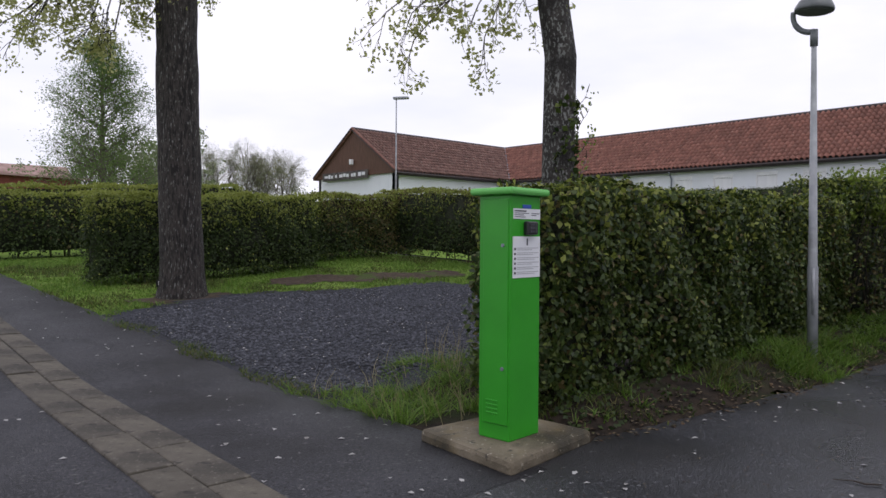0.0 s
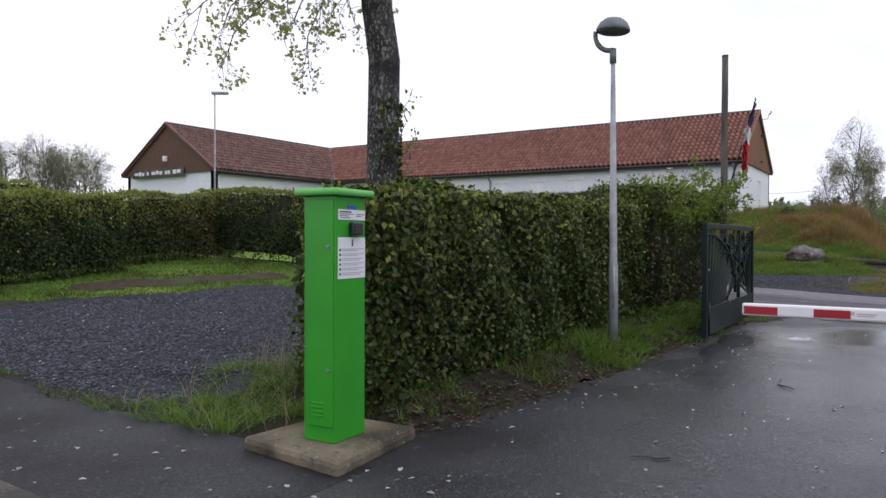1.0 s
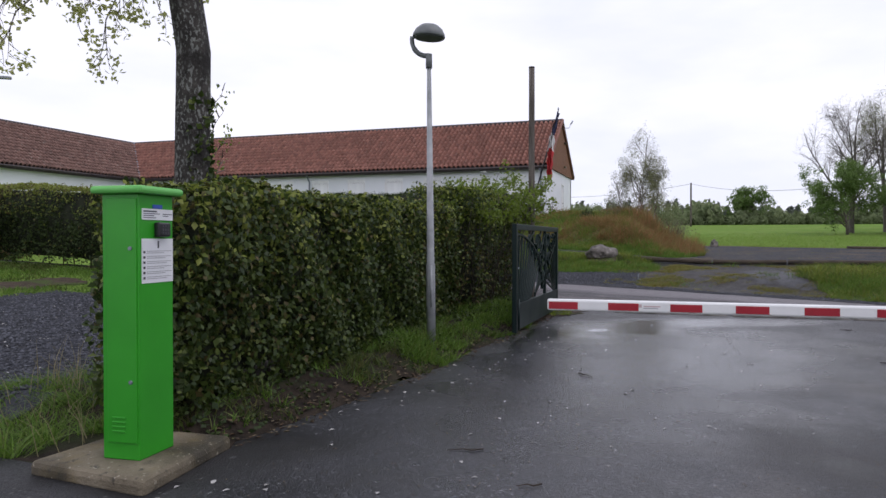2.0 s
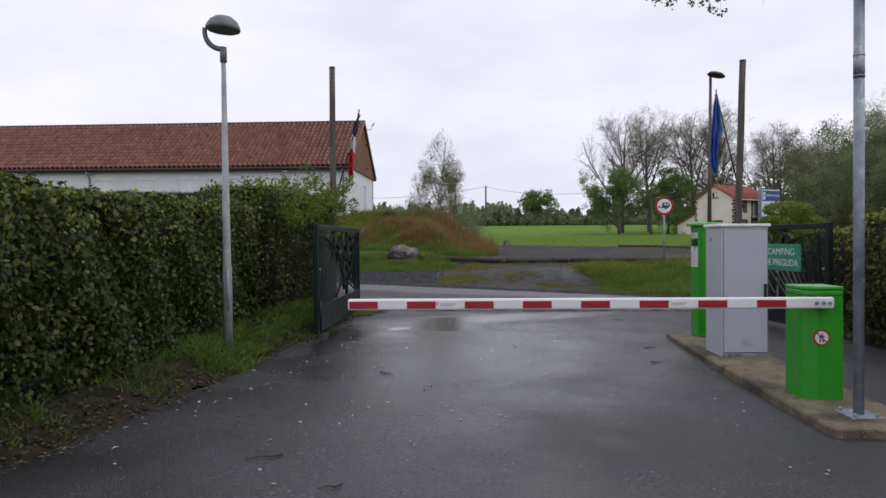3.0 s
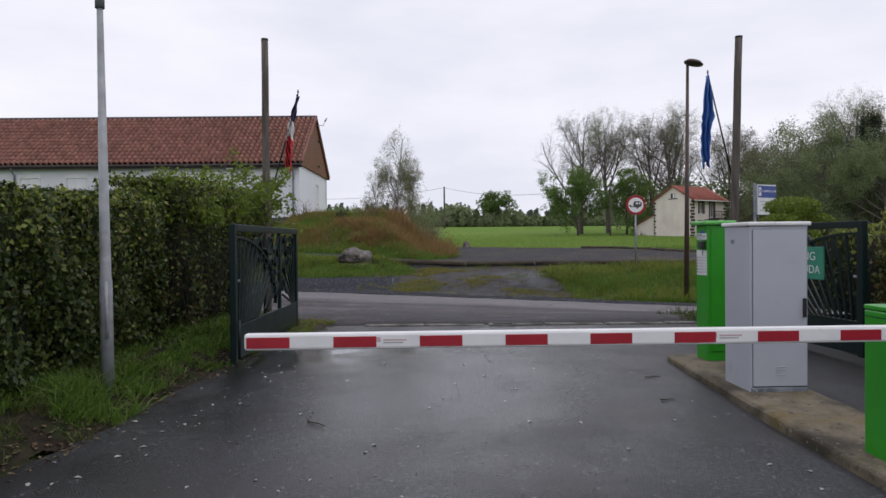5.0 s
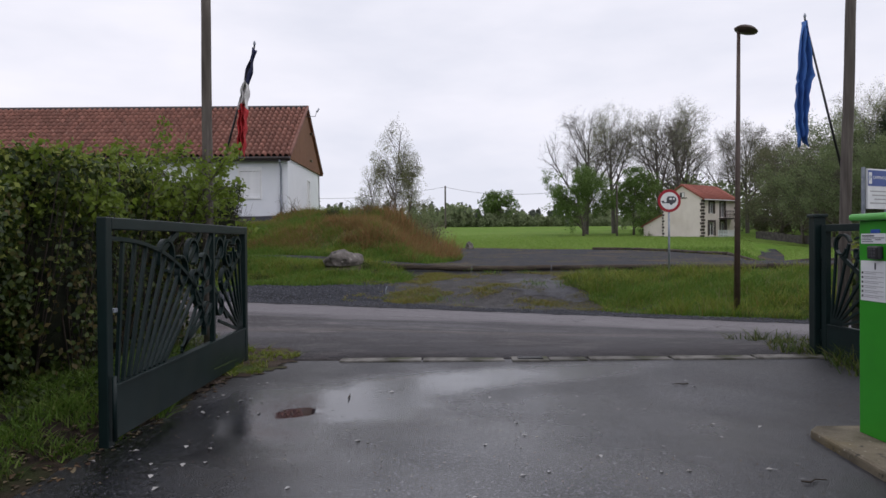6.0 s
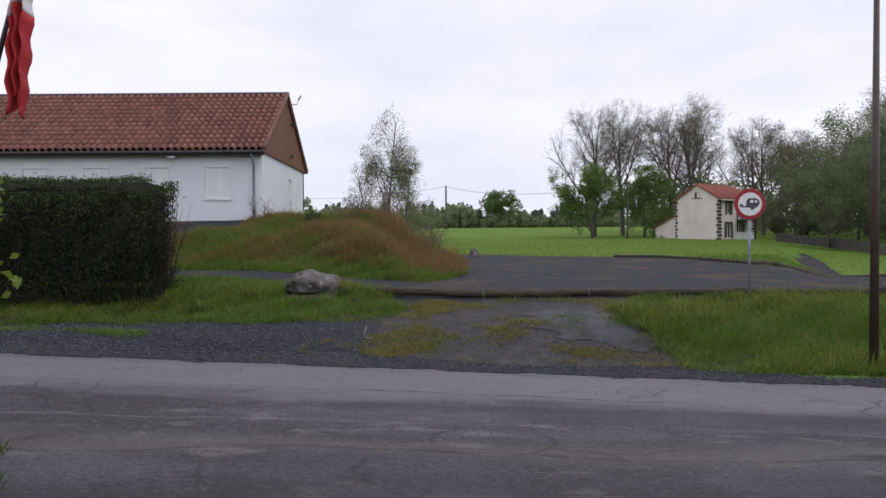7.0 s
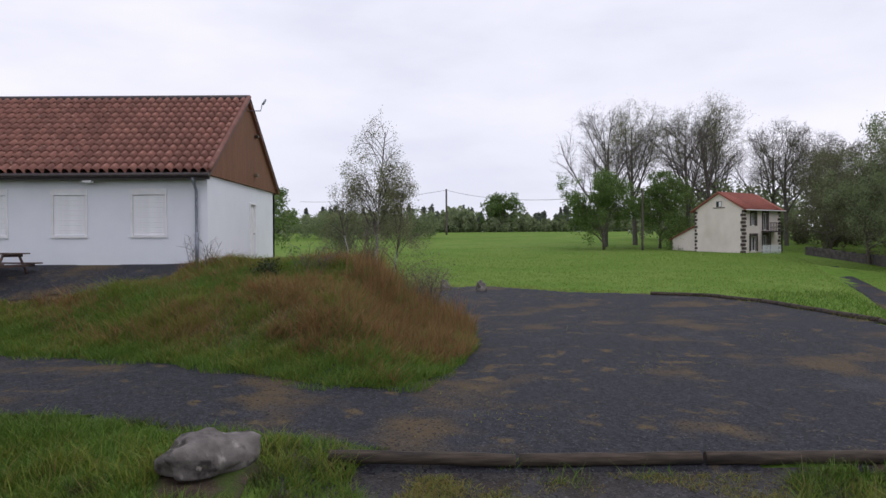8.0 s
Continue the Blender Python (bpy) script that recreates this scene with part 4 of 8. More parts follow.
remnant = cells("asphalt_remnant", 22, 26, -4, -1, 0.06, lambda x, y: inside(x, y, REMNANT) > 0.10 * np.sin(6 * x + 4 * y) + 0.07 * np.sin(13 * x - 9 * y), 0.036, M["remnant"])
tagged(remnant, "broken remnant of smooth grey asphalt on the track", "asphalt", kind="structure")
lot = cells("car_park", 26.6, 58, -16, 21, 0.4, lambda x, y: (np.maximum(inside(x, y, LOT), inside(x, y, PATH)) > 0.12 * np.sin(2.1 * x + y)), 0.03, M["lot"])
tagged(lot, "dark cinder car park with rusty moss patches", "car park", kind="structure")
TERRACE = [(37.1, 12.5), (37.2, 9.5), (38.1, 8.0), (39.6, 7.6), (40.4, 7.6), (40.4, 46), (36.8, 46)]
terrace = cells("terrace", 35, 40.6, 7.4, 46, 0.2, lambda x, y: inside(x, y, TERRACE) > 0.15 * np.sin(1.3 * y), 0.035, M["lot"])
tagged(terrace, "dark asphalt terrace along the white building", "terrace", kind="structure")
mound = cells("mound_soil", 30, 46, -1.2, 18, 0.4, lambda x, y: (inside(x, y, MOUND) > 0.5) & (inside(x, y, TERRACE) < 0.7) & ((x < 39.0) | (y < 7.6)), 0.012, M["dry"])
tagged(mound, "low mound of earth under dry reddish grass", "mound", kind="structure")
trunk_soil = cells("soil_patch", 4.4, 7.2, 12.2, 14.6, 0.12, lambda x, y: np.hypot((x - 5.75) / 1.05, (y - 13.3) / 0.85) < 0.9 + 0.14 * np.sin(5 * x + 3 * y) + 0.1 * np.sin(9 * y), 0.018, M["bare_soil"])
tagged(trunk_soil, "bare trodden soil round the large trunk", "soil", kind="structure")
boulder_soil = cells("soil_patch", 25.0, 26.8, 1.9, 3.7, 0.08, lambda x, y: np.hypot((x - 25.9) / 0.62, (y - 2.8) / 0.68) < 0.9 + 0.12 * np.sin(9 * x + 5 * y), 0.014, M["bare_soil"])
tagged(boulder_soil, "bare brown earth at the boulder's foot", "soil", kind="structure")
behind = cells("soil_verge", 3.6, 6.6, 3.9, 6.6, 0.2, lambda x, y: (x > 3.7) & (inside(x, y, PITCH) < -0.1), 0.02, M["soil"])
tagged(behind, "dark soil behind the green column", "soil", kind="structure")
# bare soil, its near-black colour also standing for the hedge's shade
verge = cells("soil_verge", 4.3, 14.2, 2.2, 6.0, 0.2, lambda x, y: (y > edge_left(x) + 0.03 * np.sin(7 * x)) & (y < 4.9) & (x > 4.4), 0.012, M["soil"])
tagged(verge, "near-black bare soil verge under the hedge", "soil", kind="structure")
verge_right = cells("soil_verge", -4, 14.2, -8.8, -5.0, 0.2, lambda x, y: y < -5.1, 0.012, M["soil"])
tagged(verge_right, "near-black bare soil under the clipped hedge", "soil", kind="structure")
corner = cells("soil_corner", 12.4, 15.0, 1.2, 3.4, 0.06, lambda x, y: (y > 1.72 + 0.45 * np.abs(x - 14.1) + 0.08 * np.sin(5 * x) + 0.06 * np.sin(17 * x) + 0.04 * np.sin(41 * x)) & (y < 2.7), 0.038, M["bare_soil"])
tagged(corner, "bare brown soil by the open gate's foot", "soil", kind="structure")
lane = sheet("lane", [(36, -15.9), (44, -17.3), (50.5, -20.0), (57, -23.2), (65, -26.6), (75, -30.8), (84, -35.2)], [(36, -17.5), (44, -19.0), (50.5, -21.7), (57, -24.8), (65, -28.2), (75, -32.4), (84, -36.8)], 90, 0.05, M["lot"], 4)
tagged(lane, "narrow grey lane leading to the house", "lane", kind="structure")

# kerb flush across the gateway, stone by stone, with the drain in it
kerb = thing("kerb", "row of grey stones across the gateway, partly mossy", "kerb", kind="structure")
bm_stone = box((-0.11, -0.49, -0.15), (0.11, 0.49, 0.0), 0.012)
stone_mesh = shared("kerb_stone", bm_stone, M["kerb"])
for i in range(1, 7):
    y = 1.75 - i
    if abs(y + 1.05) < 0.5:
        continue
    piece("kerb_stone", stone_mesh, kerb, pose(13.99 + random.uniform(-0.012, 0.012), y, hz(13.99, y) + 0.046 + random.uniform(-0.008, 0.004), random.uniform(-1, 1), 0, random.uniform(-0.8, 0.8)))
half_stone = shared("kerb_stone", box((-0.11, -0.225, -0.15), (0.11, 0.225, 0.0), 0.012), M["kerb"])
piece("kerb_stone", half_stone, kerb, pose(13.98, -1.505, hz(13.99, -1.5) + 0.044, 0.6, 0, 0.4))
drain = thing("drain", "small dark cast iron drain in the kerb line", "drain", (13.99, -1.05, hz(13.99, -1.05) + 0.046))
bm = box((-0.15, -0.22, -0.1), (0.15, 0.22, 0.0), 0.008)
part("grate_frame", bm, M["kerb"], drain)
bm = bmesh.new()
for k in range(5):
    bx(bm, (-0.09 + k * 0.036, -0.15, 0.002), (-0.072 + k * 0.036, 0.15, 0.014))
part("grate", bm, M["dark"], drain, "dark iron bars")

# gutter of two rows of slabs along the camp road
gutter = thing("gutter", "two rows of brownish concrete gutter slabs", "gutter", kind="structure")
slab_mesh = shared("gutter_slab", box((-0.147, -0.492, -0.1), (0.147, 0.492, 0.0), 0.012), M["gutter"])
rg = random.Random(4)
for row in range(2):
    for i in range(28):
        y = 2.2 + 0.45 * row + i
        x = 1.76 + 0.30 * row + 0.035 * (y - 4)
        piece("gutter_slab", slab_mesh, gutter, pose(x + rg.uniform(-0.006, 0.006), y, hz(x, y) + 0.052 + rg.uniform(-0.006, 0.005), math.degrees(math.atan(hz(x, y + 0.5) - hz(x, y - 0.5))) + rg.uniform(-0.3, 0.3), rg.uniform(-0.6, 0.6), -2.0 + rg.uniform(-0.5, 0.5)))


def log_row(name, label, pts, r, lift, seed):
    """Round timbers laid end to end, each one a piece."""
    rr = random.Random(seed)
    hub = thing(name, label, "timber edging", kind="structure")
    for (xa, ya), (xb, yb) in zip(pts, pts[1:]):
        a = Vector((xa, ya, hz(xa, ya) + lift))
        b = Vector((xb, yb, hz(xb, yb) + lift))
        d = (b - a).normalized()
        a, b = a + d * 0.03, b - d * 0.03
        mid = [a.lerp(b, k / 5) + Vector((0, 0, rr.uniform(-0.008, 0.008))) for k in range(6)]
        bm = tubed(mid, [r * rr.uniform(0.93, 1.06) for _ in mid], 9)
        part("timber", bm, M["log"], hub)
    return hub


log_row("timber_edging", "old round timbers laid along the car park edge", [(26.75, 1.55), (26.82, -0.9), (26.86, -3.3), (26.84, -6.6), (26.85, -9.8), (26.8, -13.0)], 0.085, 0.10, 3)
log_row("timber_edging", "low round timbers bordering the car park and field", [(50.8, -9.6), (50.0, -11.9), (47.6, -13.4), (44.5, -14.1), (41.2, -14.4), (37.8, -14.7), (34.2, -15.0), (30.6, -15.4)], 0.10, 0.08, 8)

# ---- the long white building with its wing ----
BZ = 2.93
RX, RZ, EX, EZ = 44.68, 9.00, 39.93, 5.80
YB = 7.25
WY, WX, WE = 40.4, 29.0, 35.6


def hole_wall(bm, a, b, z0, z1, thick, holes):
    """Adds an upright wall from plan point a to b with rectangular holes (along0, along1, z0, z1)."""
    a, b = Vector((*a, 0)), Vector((*b, 0))
    L = (b - a).length
    d = (b - a) / L
    n = Vector((-d.y, d.x, 0))
    us = sorted({0.0, L, *[h[0] for h in holes], *[h[1] for h in holes]})
    zs = sorted({z0, z1, *[h[2] for h in holes], *[h[3] for h in holes]})
    for u0, u1 in zip(us, us[1:]):
        for q0, q1 in zip(zs, zs[1:]):
            um, zm = (u0 + u1) / 2, (q0 + q1) / 2
            if any(h[0] < um < h[1] and h[2] < zm < h[3] for h in holes):
                continue
            c = [a + d * u0, a + d * u1, a + d * u1 + n * thick, a + d * u0 + n * thick]
            lo = [bm.verts.new((p.x, p.y, q0)) for p in c]
            hi = [bm.verts.new((p.x, p.y, q1)) for p in c]
            bm.faces.new(lo[::-1])
            bm.faces.new(hi)
            for k in range(4):
                bm.faces.new((lo[k], lo[(k + 1) % 4], hi[(k + 1) % 4], hi[k]))
    bmesh.ops.remove_doubles(bm, verts=bm.verts, dist=0.001)
    bm.verts.index_update()
    seen = {}
    for f in bm.faces:
        seen.setdefault(tuple(sorted(v.index for v in f.verts)), []).append(f)
    bmesh.ops.delete(bm, geom=[f for fs in seen.values() if len(fs) > 1 for f in fs], context="FACES_ONLY")
    return bm


hall = thing("building", "long single-storey white rendered building with clay-tiled roof", "building", (0, 0, 0))
WINS = [8.78 + 2.51 * i for i in range(10)]
FX = 40.30
# front wall runs from the wing to the gable corner; the wall's inside is towards +x
holes = [(34.9 - w - 1.07, 34.9 - w, BZ + 0.92, BZ + 2.26) for w in WINS]
part("wall", hole_wall(bmesh.new(), (FX, 34.9), (FX, 7.46), BZ - 0.3, EZ + 0.02, 0.3, holes), M["render"], hall, "white rendered front wall")
part("wall", hole_wall(bmesh.new(), (FX + 0.30, 7.46), (49.35, 7.46), BZ - 0.3, EZ + 0.02, 0.3, [(4.62, 5.52, BZ - 0.02, BZ + 2.2)]), M["render"], hall, "white rendered gable wall")
part("wall", hole_wall(bmesh.new(), (49.35, 7.46), (49.35, 45.0), BZ - 0.3, EZ + 0.02, 0.3, []), M["render"], hall)
part("wall", hole_wall(bmesh.new(), (WX + 0.3, 36.0), (FX, 36.0), 1.8, EZ + 0.02, 0.3, []), M["render"], hall, "white rendered wing wall")
part("wall", hole_wall(bmesh.new(), (WX + 0.3, 44.9), (WX + 0.3, 36.0), 1.8, EZ + 0.02, 0.3, []), M["render"], hall)
part("wall", hole_wall(bmesh.new(), (49.05, 44.9), (WX + 0.3, 44.9), 1.8, EZ + 0.02, 0.3, []), M["render"], hall)

# roof planes under the tiles
T_IN = Vector((RX - EX, 0, RZ - EZ)).normalized()


def plane_slab(pts, thick=0.1):
    bm = bmesh.new()
    top = [bm.verts.new(p) for p in pts]
    low = [bm.verts.new((p[0], p[1], p[2] - thick)) for p in pts]
    bm.faces.new(top)
    bm.faces.new(low[::-1])
    for k in range(len(pts)):
        bm.faces.new((top[k], low[k], low[(k + 1) % len(pts)], top[(k + 1) % len(pts)]))
    bmesh.ops.recalc_face_normals(bm, faces=bm.faces)
    return bm


BX = RX + (RX - EX)
roof = part("roof", plane_slab([(EX, YB, EZ), (EX, WE, EZ), (RX, WY, RZ), (RX, YB, RZ)]), M["fascia"], hall, "clay-tiled pitched roof")
part("roof_deck", plane_slab([(BX, YB, EZ), (RX, YB, RZ), (RX, WY, RZ), (BX, 45.2, EZ)]), M["tile"], roof)
part("roof_deck", plane_slab([(WX, WE, EZ), (WX, WY, RZ), (RX, WY, RZ), (EX, WE, EZ)]), M["fascia"], roof)
part("roof_deck", plane_slab([(WX, 45.2, EZ), (BX, 45.2, EZ), (RX, WY, RZ), (WX, WY, RZ)]), M["tile"], roof)

# one clay tile: an arched roll and a flat pan
TW, TL = 0.285, 0.43
prof = [(0.0, -0.02), (0.022, 0.055), (0.055, 0.095), (0.10, 0.112), (0.145, 0.095), (0.182, 0.055), (0.215, -0.03), (0.25, -0.05), (0.288, -0.02)]


def tile_verts():
    v = []
    for s, up in ((0.0, 0.058), (TL + 0.05, 0.0)):
        for x, z in prof:
            v.append((x, s, z + up))
    for x, z in prof:
        v.append((x, 0.0, z + 0.030))
    return np.array(v)


TV = tile_verts()
n_p = len(prof)
TF = [(i, i + 1, n_p + i + 1, n_p + i) for i in range(n_p - 1)] + [(2 * n_p + i, 2 * n_p + i + 1, i + 1, i) for i in range(n_p - 1)]
tile_bm = bmesh.new()
tvs = [tile_bm.verts.new(p) for p in TV]
for f in TF:
    tile_bm.faces.new([tvs[i] for i in f]).smooth = True
tile_mesh = shared("roof_tile", tile_bm, M["tile"])


def tiling(parent, origin, across, up, keep, rows, cols, solo=None, laid="tile_laid"):
    """Courses of tiles on a roof plane: origin at the eave, across along it, up the slope."""
    o, a, u = Vector(origin), Vector(across).normalized(), Vector(up).normalized()
    n = a.cross(u)
    base = Matrix((a, u, n)).transposed().to_4x4()
    V, F, off = [], [], 0
    R = np.array(Matrix((a, u, n)).transposed())
    for r in range(rows):
        for c in range(cols):
            s, t = c * TW, r * TL
            if not keep(s + TW / 2, t + TL / 2):
                continue
            p = o + a * s + u * t
            if solo and solo(s, t):
                piece("roof_tile", tile_mesh, parent, Matrix.Translation(p) @ base)
            else:
                V.append(TV @ R.T + np.array(p))
                F.append(np.array(TF) + off)
                off += len(TV)
    mass("tiling", np.concatenate(V), np.concatenate(F), M[laid], parent, kind="stuff")


SL = math.hypot(RX - EX, RZ - EZ)
rows = int(SL / TL)
# main slope seen from the road: across runs towards -y so that up x across points outwards
tiling(roof, (EX - 0.05, WY + 0.2, EZ + 0.0), (0, -1, 0), (RX - EX, 0, RZ - EZ), lambda s, t: WY + 0.2 - s < WE + (WY - WE) * t / SL and WY + 0.2 - s > YB - 0.05, rows, 120, lambda s, t: WY + 0.2 - s < YB + 4.1)
tiling(roof, (WX, WE - 0.05, EZ), (1, 0, 0), (0, WY - WE, RZ - EZ), lambda s, t: WX + s < EX + (RX - EX) * t / SL, int(math.hypot(WY - WE, RZ - EZ) / TL), 57, laid="tile_wing")
# ridge tiles, verge tiles
bm = tubed([(RX, y, RZ + 0.03) for y in np.linspace(YB, WY, 30)], 0.12, 8)
part("ridge", bm, M["fascia"], roof, "dark ridge capping")
bm = tubed([(x, WY, RZ + 0.03) for x in np.linspace(WX, RX, 16)], 0.12, 8)
part("ridge", bm, M["fascia"], roof, "dark ridge capping")
bm = tubed([(EX + (RX - EX) * k / 14, YB + 0.03, EZ + (RZ - EZ) * k / 14 + 0.07) for k in range(15)], 0.085, 8)
part("verge", bm, M["tile"], roof)
bm = tubed([(BX + (RX - BX) * k / 14, YB + 0.03, EZ + (RZ - EZ) * k / 14 + 0.05) for k in range(15)], 0.06, 8)
part("verge", bm, M["fascia"], roof)
bm = tubed([(EX + (RX - EX) * k / 14, WE + (WY - WE) * k / 14, EZ + (RZ - EZ) * k / 14 + 0.09) for k in range(15)], 0.07, 6)
part("valley_flashing", bm, M["metal"], roof, "pale metal valley")
bm = tubed([(WX + 0.03, WE + (WY - WE) * k / 14, EZ + (RZ - EZ) * k / 14 + 0.07) for k in range(15)], 0.085, 8)
part("verge", bm, M["tile"], roof)
bm = tubed([(WX + 0.03, 45.2 + (WY - 45.2) * k / 14, EZ + (RZ - EZ) * k / 14 + 0.07) for k in range(15)], 0.085, 8)
part("verge", bm, M["fascia"], roof)

# brown boarded gables, board by board
def boarded(parent, along, c, half, z0, z1, material, width, solo):
    """A triangle of upright boards across a gable; along: 'x' or 'y', c: the plane's place."""
    if not solo:
        bm = bmesh.new()
    k = int(2 * half / width)
    for i in range(k):
        u0, u1 = -half + i * width, -half + (i + 1) * width - 0.008
        h0, h1 = (z1 - z0) * (1 - abs(u0) / half), (z1 - z0) * (1 - min(1, abs(u1) / half))
        if max(h0, h1) < 0.05:
            continue
        bmx = bmesh.new() if solo else bm
        ys = (c, c + 0.03)
        pts = [(u0, z0), (u1, z0), (u1, z0 + max(h1, 0.01)), (u0, z0 + max(h0, 0.01))]
        rings = []
        for yy in ys:
            rings.append([bmx.verts.new((RX + u, yy, z) if along == "x" else (yy, WY + u, z)) for u, z in pts])
        bmx.faces.new(rings[0])
        bmx.faces.new(rings[1][::-1])
        for q in range(4):
            bmx.faces.new((rings[0][q], rings[0][(q + 1) % 4], rings[1][(q + 1) % 4], rings[1][q]))
        bmesh.ops.recalc_face_normals(bmx, faces=bmx.faces)
        if solo:
            part("board", bmx, material, parent)
    if not solo:
        part("boards", bm, material, parent)


cap = part("gable", tubed([(EX + 0.1, 7.43, EZ - 0.03), (BX - 0.1, 7.43, EZ - 0.03)], 0.035, 6), M["cladding"], hall, "brown wooden gable cladding")
boarded(cap, "x", 7.36, RX - EX - 0.08, EZ - 0.05, RZ - 0.12, M["cladding"], 0.16, True)
cap2 = part("gable", tubed([(WX + 0.2, WE, EZ - 0.03), (WX + 0.2, 45.2, EZ - 0.03)], 0.035, 6), M["cladding_dark"], hall, "dark brown wooden gable cladding")
boarded(cap2, "y", WX + 0.16, 4.75, EZ - 0.05, RZ - 0.12, M["cladding_dark"], 0.2, True)
# sign board with unreadable lettering on the wing's gable
sb = part("sign_board", box((WX + 0.02, 38.6, EZ - 0.24), (WX + 0.10, 44.0, EZ + 0.32), 0.01), M["wall_stone"], hall, "long grey-brown board with pale lettering")
rb = random.Random(2)
y = 43.7
while y > 39.2:
    w = rb.uniform(0.16, 0.42)
    part("letter_bar", box((WX + 0.005, y - w, EZ - 0.06 + rb.uniform(-0.03, 0.03)), (WX + 0.02, y, EZ + 0.16 + rb.uniform(-0.04, 0.04))), M["paper"], sb)
    y -= w + rb.choice([0.06, 0.08, 0.3])
part("floodlight", box((WX - 0.15, 40.3, EZ + 0.75), (WX + 0.1, 40.5, EZ + 1.1), 0.03), M["white"], hall)

# eaves: fascia, gutter, soffit
part("fascia", box((EX - 0.01, YB + 0.02, EZ - 0.22), (EX + 0.03, WE - 0.02, EZ - 0.02)), M["fascia"], hall, "dark brown eaves board")
part("soffit", box((EX + 0.03, YB + 0.22, EZ - 0.19), (FX, WE, EZ - 0.16)), M["fascia"], hall)
part("rain_gutter", tubed([(EX - 0.08, y, EZ - 0.08) for y in (YB, 15, 25, WE)], 0.075, 8), M["fascia"], hall, "dark brown rain gutter")
part("fascia", box((WX, WE - 0.01, EZ - 0.22), (EX, WE + 0.03, EZ - 0.02)), M["fascia"], hall)
part("rain_gutter", tubed([(WX, WE - 0.08, EZ - 0.08), (EX, WE - 0.08, EZ - 0.08)], 0.075, 8), M["fascia"], hall)
part("soffit", box((WX + 0.2, WE + 0.03, EZ - 0.19), (EX, 36.0, EZ - 0.16)), M["fascia"], hall)
for y0, x_d in ((7.78, FX - 0.06), (22.6, FX - 0.06)):
    part("downpipe", tubed([(EX - 0.05, y0, EZ - 0.16), (EX + 0.05, y0, EZ - 0.3), (x_d - 0.02, y0, EZ - 0.55), (x_d - 0.02, y0, BZ + 1.1), (x_d - 0.02, y0, BZ + 0.02)], 0.05, 8), M["metal"], hall, "grey downpipe")
    part("pipe_shoe", tubed([(x_d - 0.02, y0, BZ + 1.0), (x_d - 0.02, y0, BZ - 0.02)], 0.062, 8), M["metal"], hall)
part("eaves_light", box((EX + 0.02, 10.95, EZ - 0.30), (EX + 0.2, 11.25, EZ - 0.22), 0.015), M["white"], hall, "small white eaves lamp")
for x_l, z_l in ((45.72, 6.22), (45.8, 7.75)):
    part("gable_light", box((x_l - 0.12, 7.22, z_l - 0.06), (x_l + 0.12, 7.36, z_l + 0.06), 0.02), M["concrete"], hall)
# windows with lowered roller shutters
slat_mesh = shared("slat", box((-0.010, -0.50, -0.0425), (0.010, 0.50, 0.0425), 0.006), M["shutter"])
for i, w in enumerate(WINS):
    win = part("window", box((FX - 0.035, w - 0.05, BZ + 2.20), (FX + 0.1, w + 1.12, BZ + 2.40), 0.01), M["shutter"], hall, "white roller shutter, lowered")
    bm = bmesh.new()
    for a, b in (((FX - 0.03, w - 0.045, BZ + 0.88), (FX + 0.08, w + 0.035, BZ + 2.2)), ((FX - 0.03, w + 1.035, BZ + 0.88), (FX + 0.08, w + 1.115, BZ + 2.2)), ((FX - 0.05, w - 0.05, BZ + 0.84), (FX + 0.1, w + 1.12, BZ + 0.915))):
        bx(bm, a, b, 0.006)
    part("window_surround", bm, M["white"], win)
    part("pane", box((FX + 0.12, w, BZ + 0.9), (FX + 0.14, w + 1.07, BZ + 2.26)), M["dark"], win)
    for k in range(16):
        piece("slat", slat_mesh, win, pose(FX + 0.035, w + 0.535, BZ + 0.965 + k * 0.079, 0, 15, 0))
door = part("door", box((45.28, 7.50, BZ), (46.06, 7.54, BZ + 2.16), 0.005), M["white"], hall, "white side door, shut")
bm = bmesh.new()
for a, b in (((45.22, 7.42, BZ), (45.30, 7.56, BZ + 2.2)), ((46.04, 7.42, BZ), (46.12, 7.56, BZ + 2.2)), ((45.30, 7.42, BZ + 2.14), (46.04, 7.56, BZ + 2.2))):
    bx(bm, a, b, 0.005)
part("door_surround", bm, M["shutter"], door)
part("handle", tubed([(45.93, 7.50, BZ + 1.0), (45.93, 7.43, BZ + 1.0), (45.80, 7.43, BZ + 1.0)], 0.014, 6), M["dark"], door, "dark handle")
part("aerial", tube(tubed([(RX, 7.36, RZ - 0.45), (RX, 6.85, RZ - 0.45), (RX, 6.78, RZ - 0.15)], 0.02, 6), [(RX - 0.05, 6.75, RZ - 0.22), (RX + 0.02, 6.66, RZ - 0.02)], 0.04, 6), M["metal"], hall, "small grey aerial on a bracket")

